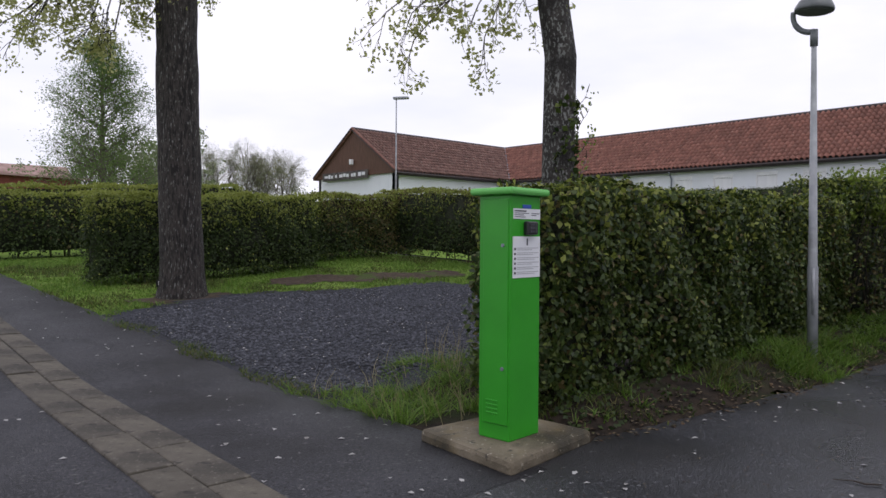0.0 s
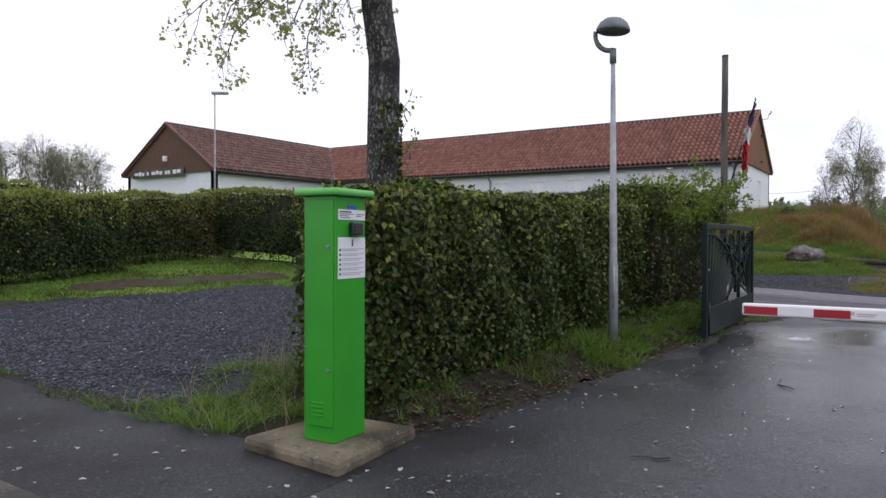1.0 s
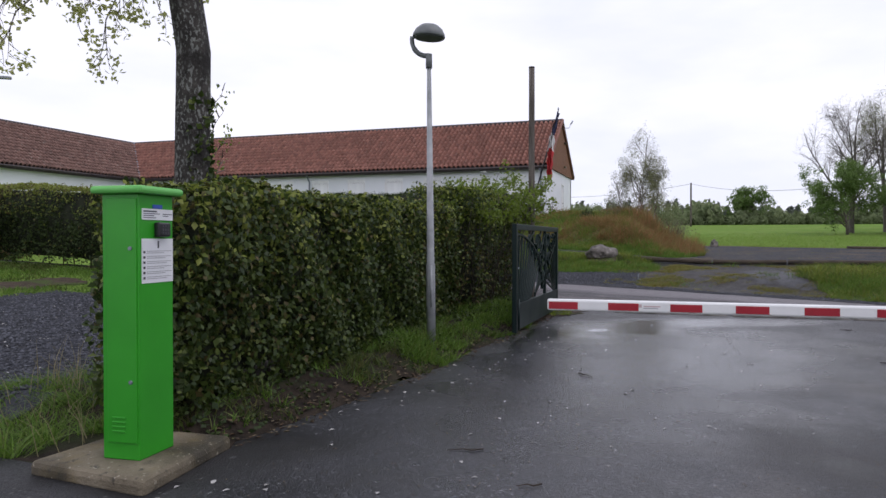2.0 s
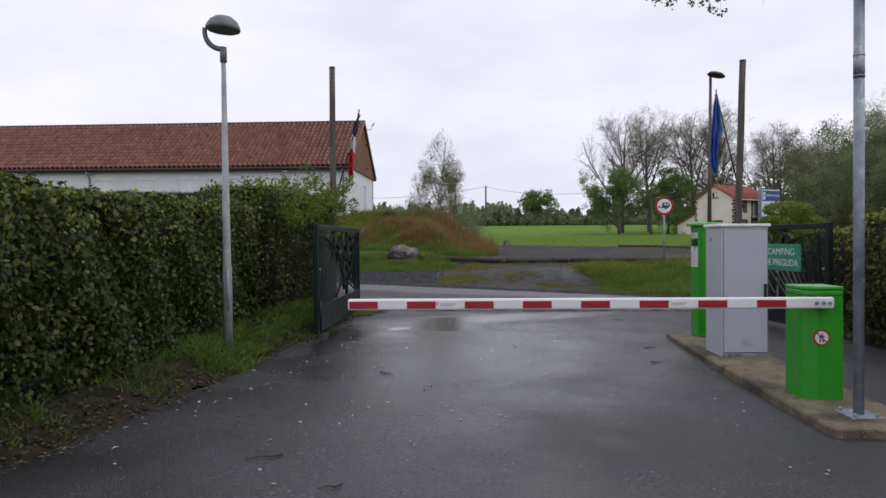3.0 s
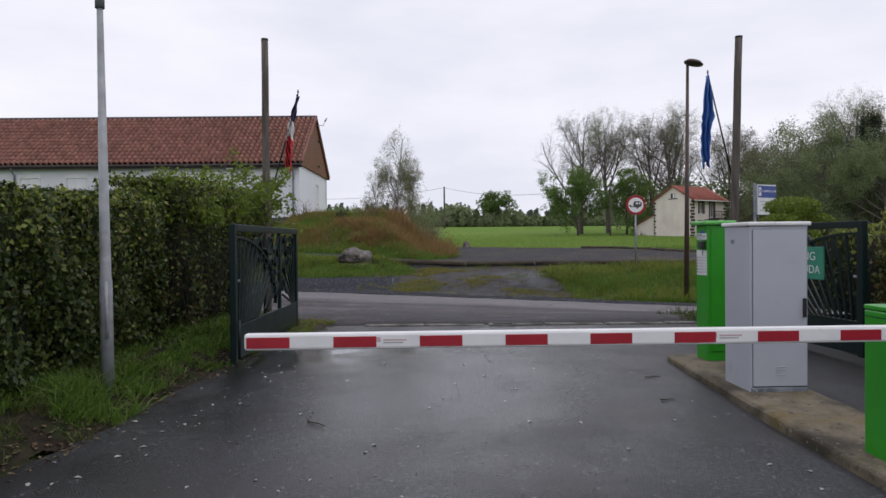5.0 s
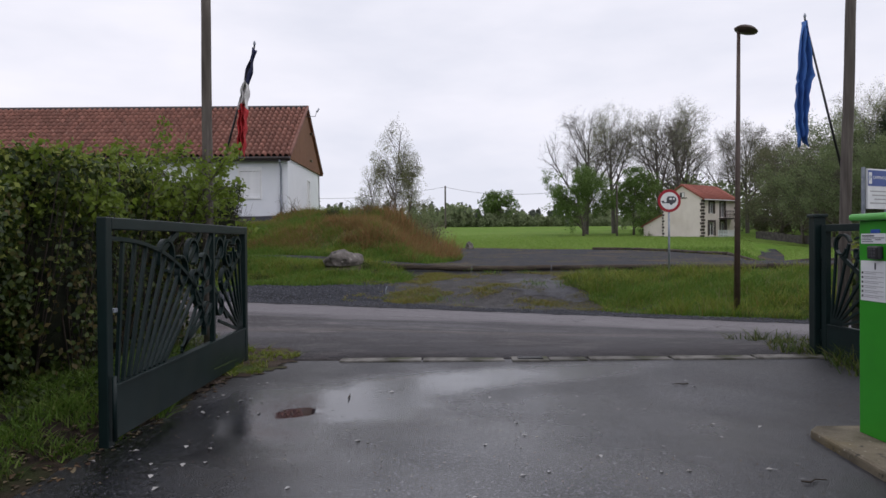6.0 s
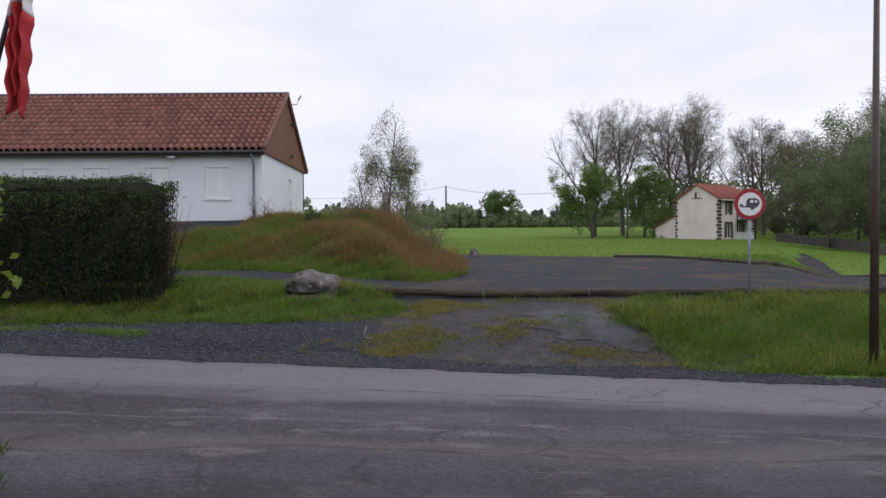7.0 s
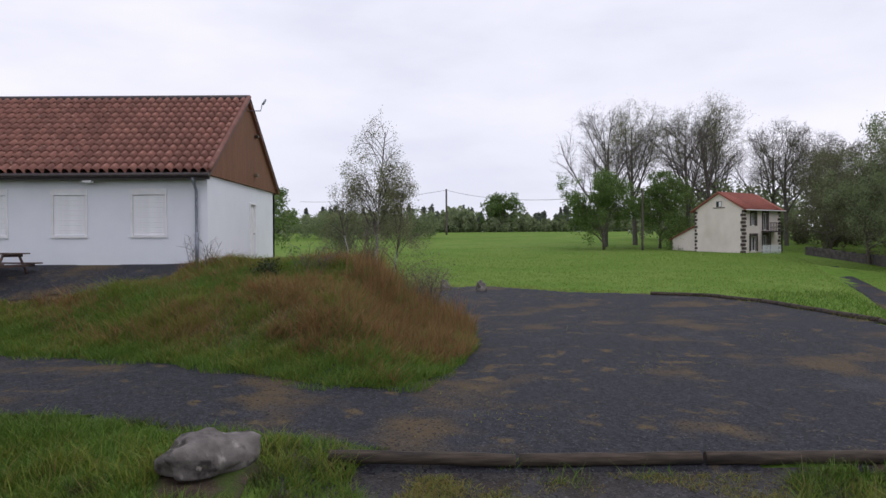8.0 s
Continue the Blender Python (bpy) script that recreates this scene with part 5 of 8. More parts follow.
# tarmac edge weeds, picnic table
def picnic_table(at, rz):
    t = thing("picnic_table", "dark-stained wooden picnic table with fixed benches", "picnic table", at, rz)
    for y in np.linspace(-0.3, 0.3, 5):
        part("top_board", box((-0.9, y - 0.068, 0.72), (0.9, y + 0.068, 0.76), 0.006), M["picnic"], t)
    for s in (-1, 1):
        for q in (0, 1):
            part("bench_board", box((-0.9, s * 0.72 - 0.13 + q * 0.135, 0.42), (0.9, s * 0.72 - 0.005 + q * 0.135, 0.46), 0.006), M["picnic"], t)
    for x in (-0.62, 0.62):
        part("cross_beam", box((x - 0.03, -0.82, 0.34), (x + 0.03, 0.82, 0.42), 0.006), M["picnic"], t)
        part("top_beam", box((x - 0.03, -0.36, 0.64), (x + 0.03, 0.36, 0.72), 0.006), M["picnic"], t)
        for s in (-1, 1):
            part("leg", tubed([(x + 0.05, s * 0.28, 0.72), (x + 0.05, s * 0.66, 0.0)], 0.05, 4), M["picnic"], t)
    return t


picnic_table((38.6, 13.15, hz(38.6, 13.15) + 0.03), 78)

# ---- the cream house far off ----
HQ = -0.95
house = thing("house", "two-storey cream rendered house with red roof and dark stone quoins", "house", (98.0, -34.0, hz(98, -34) + 0.0), math.degrees(HQ))
HW, HL, HE, HR = 6.3, 7.6, 5.1, 6.9
# own axes: x runs along the front wall away from the near corner, y along the gable wall
part("wall", hole_wall(bmesh.new(), (0, 0), (HL, 0), -0.6, HE, 0.35, [(1.45, 2.35, 3.1, 4.5), (3.9, 4.8, 2.6, 4.6), (1.3, 2.5, 0.2, 1.9), (3.9, 4.8, -0.1, 2.0)]), M["house_wall"], house, "cream front wall")
part("wall", hole_wall(bmesh.new(), (0, HW), (0, 0.02), -0.6, HE, 0.35, []), M["house_wall"], house, "cream gable wall")
part("wall", hole_wall(bmesh.new(), (HL, 0.35), (HL, HW), -0.6, HE, 0.35, []), M["house_wall"], house)
part("wall", hole_wall(bmesh.new(), (HL, HW), (0.35, HW), -0.6, HE, 0.35, []), M["house_wall"], house)
bm = bmesh.new()
tri = [bm.verts.new(p) for p in ((0.002, 0.02, HE), (0.002, HW, HE), (0.002, HW / 2, HR), (0.34, 0.02, HE), (0.34, HW, HE), (0.34, HW / 2, HR))]
for f in ((0, 2, 1), (3, 4, 5), (0, 3, 5, 2), (1, 2, 5, 4), (0, 1, 4, 3)):
    bm.faces.new([tri[i] for i in f])
part("gable", bm, M["house_wall"], house)
slope = math.atan2(HR - HE, HW / 2)
hr = part("roof", plane_slab([(-0.35, -0.45, HE - 0.2), (HL + 0.35, -0.45, HE - 0.2), (HL + 0.35, HW / 2, HR + 0.12), (-0.35, HW / 2, HR + 0.12)], 0.14), M["tile_red"], house, "bright red tiled roof")
part("roof_side", plane_slab([(-0.35, HW + 0.45, HE - 0.2), (-0.35, HW / 2, HR + 0.12), (HL + 0.35, HW / 2, HR + 0.12), (HL + 0.35, HW + 0.45, HE - 0.2)], 0.14), M["tile_red"], hr)
bm = bmesh.new()
for k in range(36):
    tube(bm, [(-0.3 + k * 0.205, -0.46, HE - 0.15), (-0.3 + k * 0.205, HW / 2, HR + 0.16)], 0.06, 5)
part("tile_ribbing", bm, M["tile_red"], hr)
part("rain_gutter", tubed([(-0.35, -0.5, HE - 0.25), (HL + 0.35, -0.5, HE - 0.25)], 0.07, 6), M["white"], house)
# lean-to
part("lean_to_wall", box((0.5, HW, -0.6), (0.8, HW + 3.6, 1.7)), M["house_wall"], house, "cream lean-to wall")
bm = bmesh.new()
tri = [bm.verts.new(p) for p in ((0.5, HW, 1.7), (0.5, HW + 3.6, 1.7), (0.5, HW, 3.2), (0.8, HW, 1.7), (0.8, HW + 3.6, 1.7), (0.8, HW, 3.2))]
for f in ((0, 2, 1), (3, 4, 5), (0, 3, 5, 2), (1, 2, 5, 4), (0, 1, 4, 3)):
    bm.faces.new([tri[i] for i in f])
part("lean_to_gable", bm, M["house_wall"], house)
part("lean_to_roof", plane_slab([(0.25, HW + 3.9, 1.6), (0.25, HW, 3.35), (5.5, HW, 3.35), (5.5, HW + 3.9, 1.6)], 0.12), M["tile_red"], house, "small red lean-to roof")
# quoins, stone by stone
qm = shared("quoin", box((-0.28, -0.28, -0.17), (0.28, 0.28, 0.17), 0.03), M["quoin"])
for z in np.arange(0.1, HE - 0.2, 0.42):
    k = int(round(z / 0.42)) % 2
    piece("quoin", qm, house, Matrix.Translation((0.06 + 0.08 * k, 0.16 - 0.08 * k, z)) @ Matrix.Diagonal((0.55 + 0.35 * k, 0.9 - 0.35 * k, 0.85, 1)))
    piece("quoin", qm, house, Matrix.Translation((0.25, HW - 0.05 - 0.06 * k, z)) @ Matrix.Diagonal((1.0, 0.45 + 0.25 * k, 0.9, 1)))
    piece("quoin", qm, house, Matrix.Translation((HL - 0.2 - 0.1 * k, 0.25, z)) @ Matrix.Diagonal((0.7 + 0.4 * k, 1.0, 0.9, 1)))
# windows and door openings with stone surrounds
for u0, u1, z0, z1 in ((1.45, 2.35, 3.1, 4.5), (3.9, 4.8, 2.6, 4.6), (1.3, 2.5, 0.2, 1.9), (3.9, 4.8, -0.1, 2.0)):
    bm = bmesh.new()
    bx(bm, (u0 - 0.28, -0.05, z0 - 0.02), (u0, 0.2, z1 + 0.02), 0.02)
    bx(bm, (u1, -0.05, z0 - 0.02), (u1 + 0.28, 0.2, z1 + 0.02), 0.02)
    bx(bm, (u0 - 0.25, -0.05, z1 + 0.02), (u1 + 0.25, 0.2, z1 + 0.32), 0.02)
    w = part("window", bm, M["quoin"], house, "window with dark stone surround")
    part("pane", box((u0, 0.22, z0), (u1, 0.25, z1)), M["dark"], w)
    bm = bmesh.new()
    for a, b in (((u0, 0.17, z0), (u0 + 0.09, 0.22, z1)), ((u1 - 0.09, 0.17, z0), (u1, 0.22, z1)), (((u0 + u1) / 2 - 0.06, 0.17, z0), ((u0 + u1) / 2 + 0.06, 0.22, z1)), ((u0 + 0.09, 0.17, z1 - 0.1), (u1 - 0.09, 0.22, z1)), ((u0 + 0.09, 0.17, z0), (u1 - 0.09, 0.22, z0 + 0.1))):
        bx(bm, a, b)
    part("sash", bm, M["white"], w)
w = part("window", box((-0.06, HW / 2 - 0.75, HE + 0.05), (0.05, HW / 2 + 0.75, HE + 0.16), 0.01), M["quoin"], house, "small attic window with stone sill")
part("pane", box((-0.02, HW / 2 - 0.35, HE + 0.2), (0.01, HW / 2 + 0.35, HE + 0.85)), M["dark"], w)
part("sash", box((-0.035, HW / 2 - 0.3, HE + 0.25), (-0.02, HW / 2 + 0.0, HE + 0.8)), M["white"], w)
bal = part("balcony", box((3.5, -1.1, 2.35), (6.3, 0.0, 2.5), 0.01), M["fascia"], house, "dark wooden balcony")
bm = bmesh.new()
for x in np.arange(3.52, 6.3, 0.34):
    bx(bm, (x, -1.08, 2.5), (x + 0.05, -1.03, 3.4))
bx(bm, (3.5, -1.1, 3.38), (6.3, -1.02, 3.46))
bx(bm, (3.5, -1.1, 2.9), (6.3, -1.04, 2.95))
part("railing", bm, M["fascia"], bal)
for x in (3.6, 6.1):
    part("post", box((x, -1.05, -0.5), (x + 0.14, -0.91, 2.35)), M["fascia"], bal)
fence = thing("fence", "pale wooden garden fence beside the house", "fence", (98.0, -34.0, hz(98, -34)), math.degrees(HQ))
for k in range(14):
    part("picket", box((0.4 + k * 0.28, -2.0, -0.4), (0.52 + k * 0.28, -1.96, 0.9)), M["render"], fence)
part("rail", box((0.3, -1.955, 0.3), (4.3, -1.91, 0.4)), M["render"], fence)


def stone_wall(pts, height, label):
    w = thing("wall", label, "wall")
    bm = bmesh.new()
    for (xa, ya), (xb, yb) in zip(pts, pts[1:]):
        n = max(2, int(math.hypot(xb - xa, yb - ya) / 1.5))
        for k in range(n):
            p, q = Vector((xa + (xb - xa) * k / n, ya + (yb - ya) * k / n)), Vector((xa + (xb - xa) * (k + 1) / n, ya + (yb - ya) * (k + 1) / n))
            z = hz(*((p + q) / 2))
            ang = math.atan2(q.y - p.y, q.x - p.x)
            bx(bm, (0, -0.2, -0.3), ((q - p).length + 0.004, 0.2, height + random.uniform(-0.03, 0.03)), 0.03, Matrix.Translation((p.x, p.y, z)) @ Matrix.Rotation(ang, 4, "Z"))
    part("masonry", bm, M["wall_stone"], w)
    return w


stone_wall([(97.5, -40.8), (86, -41.6), (74, -38.2)], 1.0, "low grey stone wall beside the lane")
stone_wall([(74, -38.2), (62, -33.5), (52, -29.0)], 0.8, "low grey stone wall along the meadow")

# ---- gateway: access boxes, barrier, cabinet, posts ----
def rounded_plan(w, d, c):
    return [(-w / 2 + c, -d / 2), (w / 2 - c, -d / 2), (w / 2, -d / 2 + c), (w / 2, d / 2 - c), (w / 2 - c, d / 2), (-w / 2 + c, d / 2), (-w / 2, d / 2 - c), (-w / 2, -d / 2 + c)]


def bars(parent, m, rows, material):
    """Lines of print that cannot be read, as thin bars: (x0, x1, z0, z1) on a face."""
    bm = bmesh.new()
    for x0, x1, z0, z1 in rows:
        bx(bm, (x0, -0.0016, z0), (x1, 0.0, z1), 0, m)
    ob = part("print", bm, material, parent)
    ob["kind"] = "stuff"
    return ob


def access_box(at, rz, label, height=1.80, flip=1, wx=0.36):
    """An upright green steel column with door, vent, labels and intercom. Own axes: the door looks to -x, the labels to -y (flip: +y)."""
    t = thing("access_box", label, "access column", at, rz)
    wy = 0.283
    part("column", box((-wx / 2, -wy / 2, 0.0), (wx / 2, wy / 2, height - 0.03), 0.008), M["green"], t)
    dr = part("door", box((-wx / 2 - 0.012, -wy / 2 + 0.012, 0.115), (-wx / 2 + 0.004, wy / 2 - 0.045, height - 0.06), 0.004), M["green"], t)
    for z in (0.52, 1.40):
        part("lock", tubed([(-wx / 2 - 0.022, -wy / 2 + 0.055, z), (-wx / 2 - 0.006, -wy / 2 + 0.055, z)], 0.013, 10), M["metal"], dr, "small chrome lock")
    for k in range(4):
        part("vent_slot", box((-wx / 2 - 0.019, -0.045, 0.185 + k * 0.03), (-wx / 2 - 0.01, 0.06, 0.197 + k * 0.03), 0.003), M["green"], dr)
    part("lid", box((-wx / 2 - 0.055, -wy / 2 - 0.055, height - 0.03), (wx / 2 + 0.055, wy / 2 + 0.055, height + 0.022), 0.02), M["lid"], t, "pale green overhanging lid")
    s = -1 if flip == 1 else 1
    face = Matrix.Translation((0, s * (wy / 2), 0)) @ (Matrix.Rotation(0 if s < 0 else math.pi, 4, "Z"))
    x0, x1 = -wx / 2 + 0.03, wx / 2 - 0.008
    top = height + 0.022
    lab = part("label", box((x0, -0.005, top - 0.222), (x1, 0.0, top - 0.148), 0, face), M["paper"], t, "small white label")
    bars(lab, face @ Matrix.Translation((0, -0.005, 0)), [(x0 + 0.012, x0 + 0.15, top - 0.170, top - 0.160), (x0 + 0.012, x0 + 0.18, top - 0.183, top - 0.178), (x0 + 0.012, x0 + 0.12, top - 0.196, top - 0.191), (x0 + 0.012, x0 + 0.14, top - 0.210, top - 0.205), (x1 - 0.11, x1 - 0.01, top - 0.183, top - 0.178), (x1 - 0.11, x1 - 0.05, top - 0.196, top - 0.191)], M["print"])
    part("sticker", box((x0 + 0.11, -0.005, top - 0.146), (x0 + 0.21, 0.0, top - 0.118), 0, face), M["blue_print"], t, "small blue sticker")
    ic = part("intercom", box((x0 + 0.12, -0.045, top - 0.335), (x0 + 0.25, 0.0, top - 0.238), 0.012, face), M["dark"], t, "black keypad intercom")
    for i in range(3):
        for k in range(3):
            part("key", box((x0 + 0.148 + i * 0.028, -0.049, top - 0.318 + k * 0.024), (x0 + 0.166 + i * 0.028, -0.044, top - 0.303 + k * 0.024), 0, face), M["print"], ic)
    note = part("notice", box((x0 - 0.004, -0.005, top - 0.645), (x1, 0.0, top - 0.348), 0, face), M["paper"], t, "white sheet of instructions")
    rows = [(x0 + 0.155, x0 + 0.17, top - 0.412, top - 0.362)]
    rows2 = []
    for k in range(6):
        z = top - 0.438 - k * 0.0345
        rows.append((x0 + 0.008, x0 + 0.028, z - 0.008, z + 0.008))
        rows2.append((x0 + 0.042, x1 - 0.02, z + 0.004, z + 0.008))
        rows2.append((x0 + 0.042, x1 - 0.10 + 0.015 * (k % 3), z - 0.008, z - 0.004))
    bars(note, face @ Matrix.Translation((0, -0.005, 0)), rows, M["print"])
    bars(note, face @ Matrix.Translation((0, -0.005, 0)), rows2, M["print_pale"])
    return t


slab = thing("plinth", "mossy concrete plinth under the green column", "plinth", (4.0, 3.55, 0.0))
bm = prism(bmesh.new(), [(-0.53, -0.49), (0.53, -0.37), (0.49, 0.48), (-0.43, 0.53)], 0.0, 0.125, bevel=0.04)
part("slab", bm, M["concrete"], slab)
access_box((3.957, 3.519, 0.125), 4.0, "tall bright green steel access column on a plinth", 1.79)

island = thing("traffic_island", "long mossy concrete island with rounded kerb", "traffic island", (0, 0, 0))
bm = bmesh.new()
ys = (-2.76, -3.58)
pts = [(5.66, ys[1]), (5.62, ys[1] + 0.04), (5.64, ys[0] - 0.03), (5.68, ys[0]), (8.5, ys[0] - 0.02), (10.84, ys[0] - 0.05), (10.95, ys[0] - 0.15), (10.95, ys[1] + 0.08), (10.84, ys[1])]
prism(bm, pts[::-1], 0.0, 0.105, bevel=0.018)
for v in bm.verts:
    v.co.z += hz(v.co.x, 0.0) * 0.8
part("slab", bm, M["concrete"], island)
IZ = 0.105


def z_island(x):
    return IZ + hz(x, 0) * 0.8


access_box((10.62, -3.297, z_island(10.62)), 3.0, "bright green steel access column on the concrete island", 1.63, flip=-1, wx=0.31)

# grey switch cabinet
cab = thing("switch_cabinet", "light grey steel switch cabinet on the island", "cabinet", (9.12, -3.25, z_island(9.1)), 2.0)
part("body", box((-0.27, -0.265, 0.0), (0.27, 0.30, 1.59), 0.008), M["grey_paint"], cab)
part("door_gap", box((-0.2735, -0.258, 0.055), (-0.26, 0.274, 1.558), 0.002), M["dark"], cab, "dark gap round the door")
part("lid", box((-0.30, -0.29, 1.59), (0.30, 0.325, 1.628), 0.012), M["white_shine"], cab, "white overhanging lid")
dr = part("door", box((-0.284, -0.25, 0.065), (-0.268, 0.270, 1.555), 0.004), M["grey_paint"], cab)
part("handle", box((-0.31, -0.235, 0.72), (-0.284, -0.205, 0.90), 0.006), M["dark"], dr, "black swing handle")
for k in range(4):
    part("vent_slot", box((-0.29, -0.05, 0.17 + 0.025 * k), (-0.283, 0.05, 0.18 + 0.025 * k), 0.002), M["grey_paint"], dr)
part("base_strip", box((-0.29, -0.255, 0.0), (-0.27, 0.29, 0.05), 0.004), M["metal"], cab)
for y in (-0.21, 0.24):
    part("bolt", tubed([(-0.30, y, 0.025), (-0.288, y, 0.025)], 0.014, 6), M["metal"], cab)
part("nameplate", box((0.05, 0.30, 1.42), (0.12, 0.304, 1.46)), M["metal"], cab)

# barrier: housing and boom
bar = thing("barrier", "green barrier housing with lowered red and white boom", "barrier", (6.80, -3.14, z_island(6.8)))
plan = [(-0.20, -0.165), (-0.20, 0.07), (-0.12, 0.185), (0.20, 0.185), (0.20, -0.165)]
part("housing", prism(bmesh.new(), plan[::-1], 0.0, 1.0, bevel=0.012), M["green"], bar)
part("lid", prism(bmesh.new(), [(-0.203, -0.168), (-0.203, 0.071), (-0.122, 0.188), (0.203, 0.188), (0.203, -0.168)][::-1], 1.003, 1.035, bevel=0.008), M["green"], bar)
part("seam", prism(bmesh.new(), [(-0.203, -0.168), (-0.203, 0.071), (-0.122, 0.188), (0.203, 0.188), (0.203, -0.168)][::-1], 0.955, 0.960), M["gate"], bar)
sg = part("no_walking_sign", lathe(bmesh.new(), [(0.074, 0), (0.074, 0.004)], 28), M["red"], bar, "round no-pedestrians sticker")
FACE_X = Matrix.Rotation(math.radians(-90), 4, "Z") @ Matrix.Rotation(math.radians(90), 4, "X")
sg.matrix_basis = Matrix.Translation((-0.2005, 0.03, 0.575)) @ FACE_X
wd = part("disc", lathe(bmesh.new(), [(0.058, 0), (0.058, 0.0025)], 28), M["paper"], sg)
wd.matrix_basis = Matrix.Translation((0, 0, 0.004))
bm = bmesh.new()
for a, b in (((-0.006, 0.024), (0.008, 0.038)), ((-0.010, -0.006), (0.010, 0.022)), ((-0.020, -0.04), (-0.008, -0.004)), ((0.006, -0.042), (0.018, -0.004)), ((-0.026, 0.0), (-0.010, 0.012)), ((0.010, 0.004), (0.024, 0.016))):
    bx(bm, (*a, 0.0065), (*b, 0.0085))
part("figure_bars", bm, M["print"], sg)
bm = box((-0.06, -0.005, 0.009), (0.06, 0.005, 0.011), 0, Matrix.Rotation(math.radians(-45), 4, "Z"))
part("slash", bm, M["red"], sg)
BX0, BZ0 = -0.285, 0.898
boom = part("boom", box((BX0 - 0.035, -0.03, BZ0 - 0.05), (BX0 + 0.035, 4.29, BZ0 + 0.05), 0.016), M["white_shine"], bar, "white boom with red stripes")
boom.matrix_basis = Matrix.Translation((BX0, 0.05, 0)) @ Matrix.Rotation(0.034, 4, "Z") @ Matrix.Translation((-BX0, -0.05, 0))
y = 4.275
for k in range(8):
    st = part("red_stripe", box((BX0 - 0.0375, y - 0.257, BZ0 - 0.037), (BX0 + 0.0375, y, BZ0 + 0.028), 0.002), M["red"], boom)
    y -= 0.5175
for yy in (0.13, 0.07, 0.015):
    part("bolt", tubed([(BX0 - 0.05, yy, BZ0), (BX0 - 0.033, yy, BZ0)], 0.016, 8), M["metal"], boom)
part("hub", box((BX0 + 0.03, -0.02, BZ0 - 0.06), (-0.195, 0.13, BZ0 + 0.06), 0.01), M["dark"], boom)
for yy in (3.40, 1.35):
    part("maker_emblem", box((BX0 - 0.0368, yy + 0.075, BZ0 - 0.006), (BX0 - 0.0350, yy + 0.10, BZ0 + 0.022)), M["print_faint"], boom)
    part("maker_print", box((BX0 - 0.0365, yy - 0.08, BZ0 + 0.000), (BX0 - 0.0350, yy + 0.06, BZ0 + 0.010)), M["print_faint"], boom)
    part("maker_print", box((BX0 - 0.0365, yy - 0.06, BZ0 - 0.014), (BX0 - 0.0350, yy + 0.06, BZ0 - 0.008)), M["print_pale"], boom)

# galvanised post at the island's end
post = thing("steel_post", "tall galvanised steel post bolted to the island", "post", (6.10, -3.18, z_island(6.1)))
part("base_plate", box((-0.16, -0.13, 0.0), (0.16, 0.13, 0.012), 0.003), M["metal"], post)
part("tube", tubed([(0, 0, 0.01), (0, 0, 3.50)], 0.042, 20), M["metal"], post)
part("band", tubed([(0, 0, 2.79), (0, 0, 3.00)], 0.0438, 20), M["metal"], post, "dull zinc band round the post")
for z in (2.81, 2.98):
    part("strap", tubed([(0, 0, z - 0.006), (0, 0, z + 0.006)], 0.0455, 20), M["metal"], post)
part("head", box((-0.07, -0.195, 3.485), (0.07, 0.050, 3.60), 0.012), M["lamp_grey"], post, "small grey box on top")
part("head_lip", box((-0.078, -0.203, 3.478), (0.078, 0.058, 3.492), 0.003), M["metal"], post)
for x, yy in ((-0.12, -0.09), (-0.12, 0.09), (0.12, -0.09), (0.12, 0.09)):
    part("bolt", tubed([(x, yy, 0.01), (x, yy, 0.04)], 0.014, 6), M["metal"], post)

# ---- the two gate leaves, standing open ----
def spiral(cx, cz, r, turns, start, grow_by=0.0, n=26):
    return [(cx + (r * (1 - grow_by * k / n)) * math.cos(start + turns * 2 * math.pi * k / n), cz + (r * (1 - grow_by * k / n)) * math.sin(start + turns * 2 * math.pi * k / n)) for k in range(n + 1)]


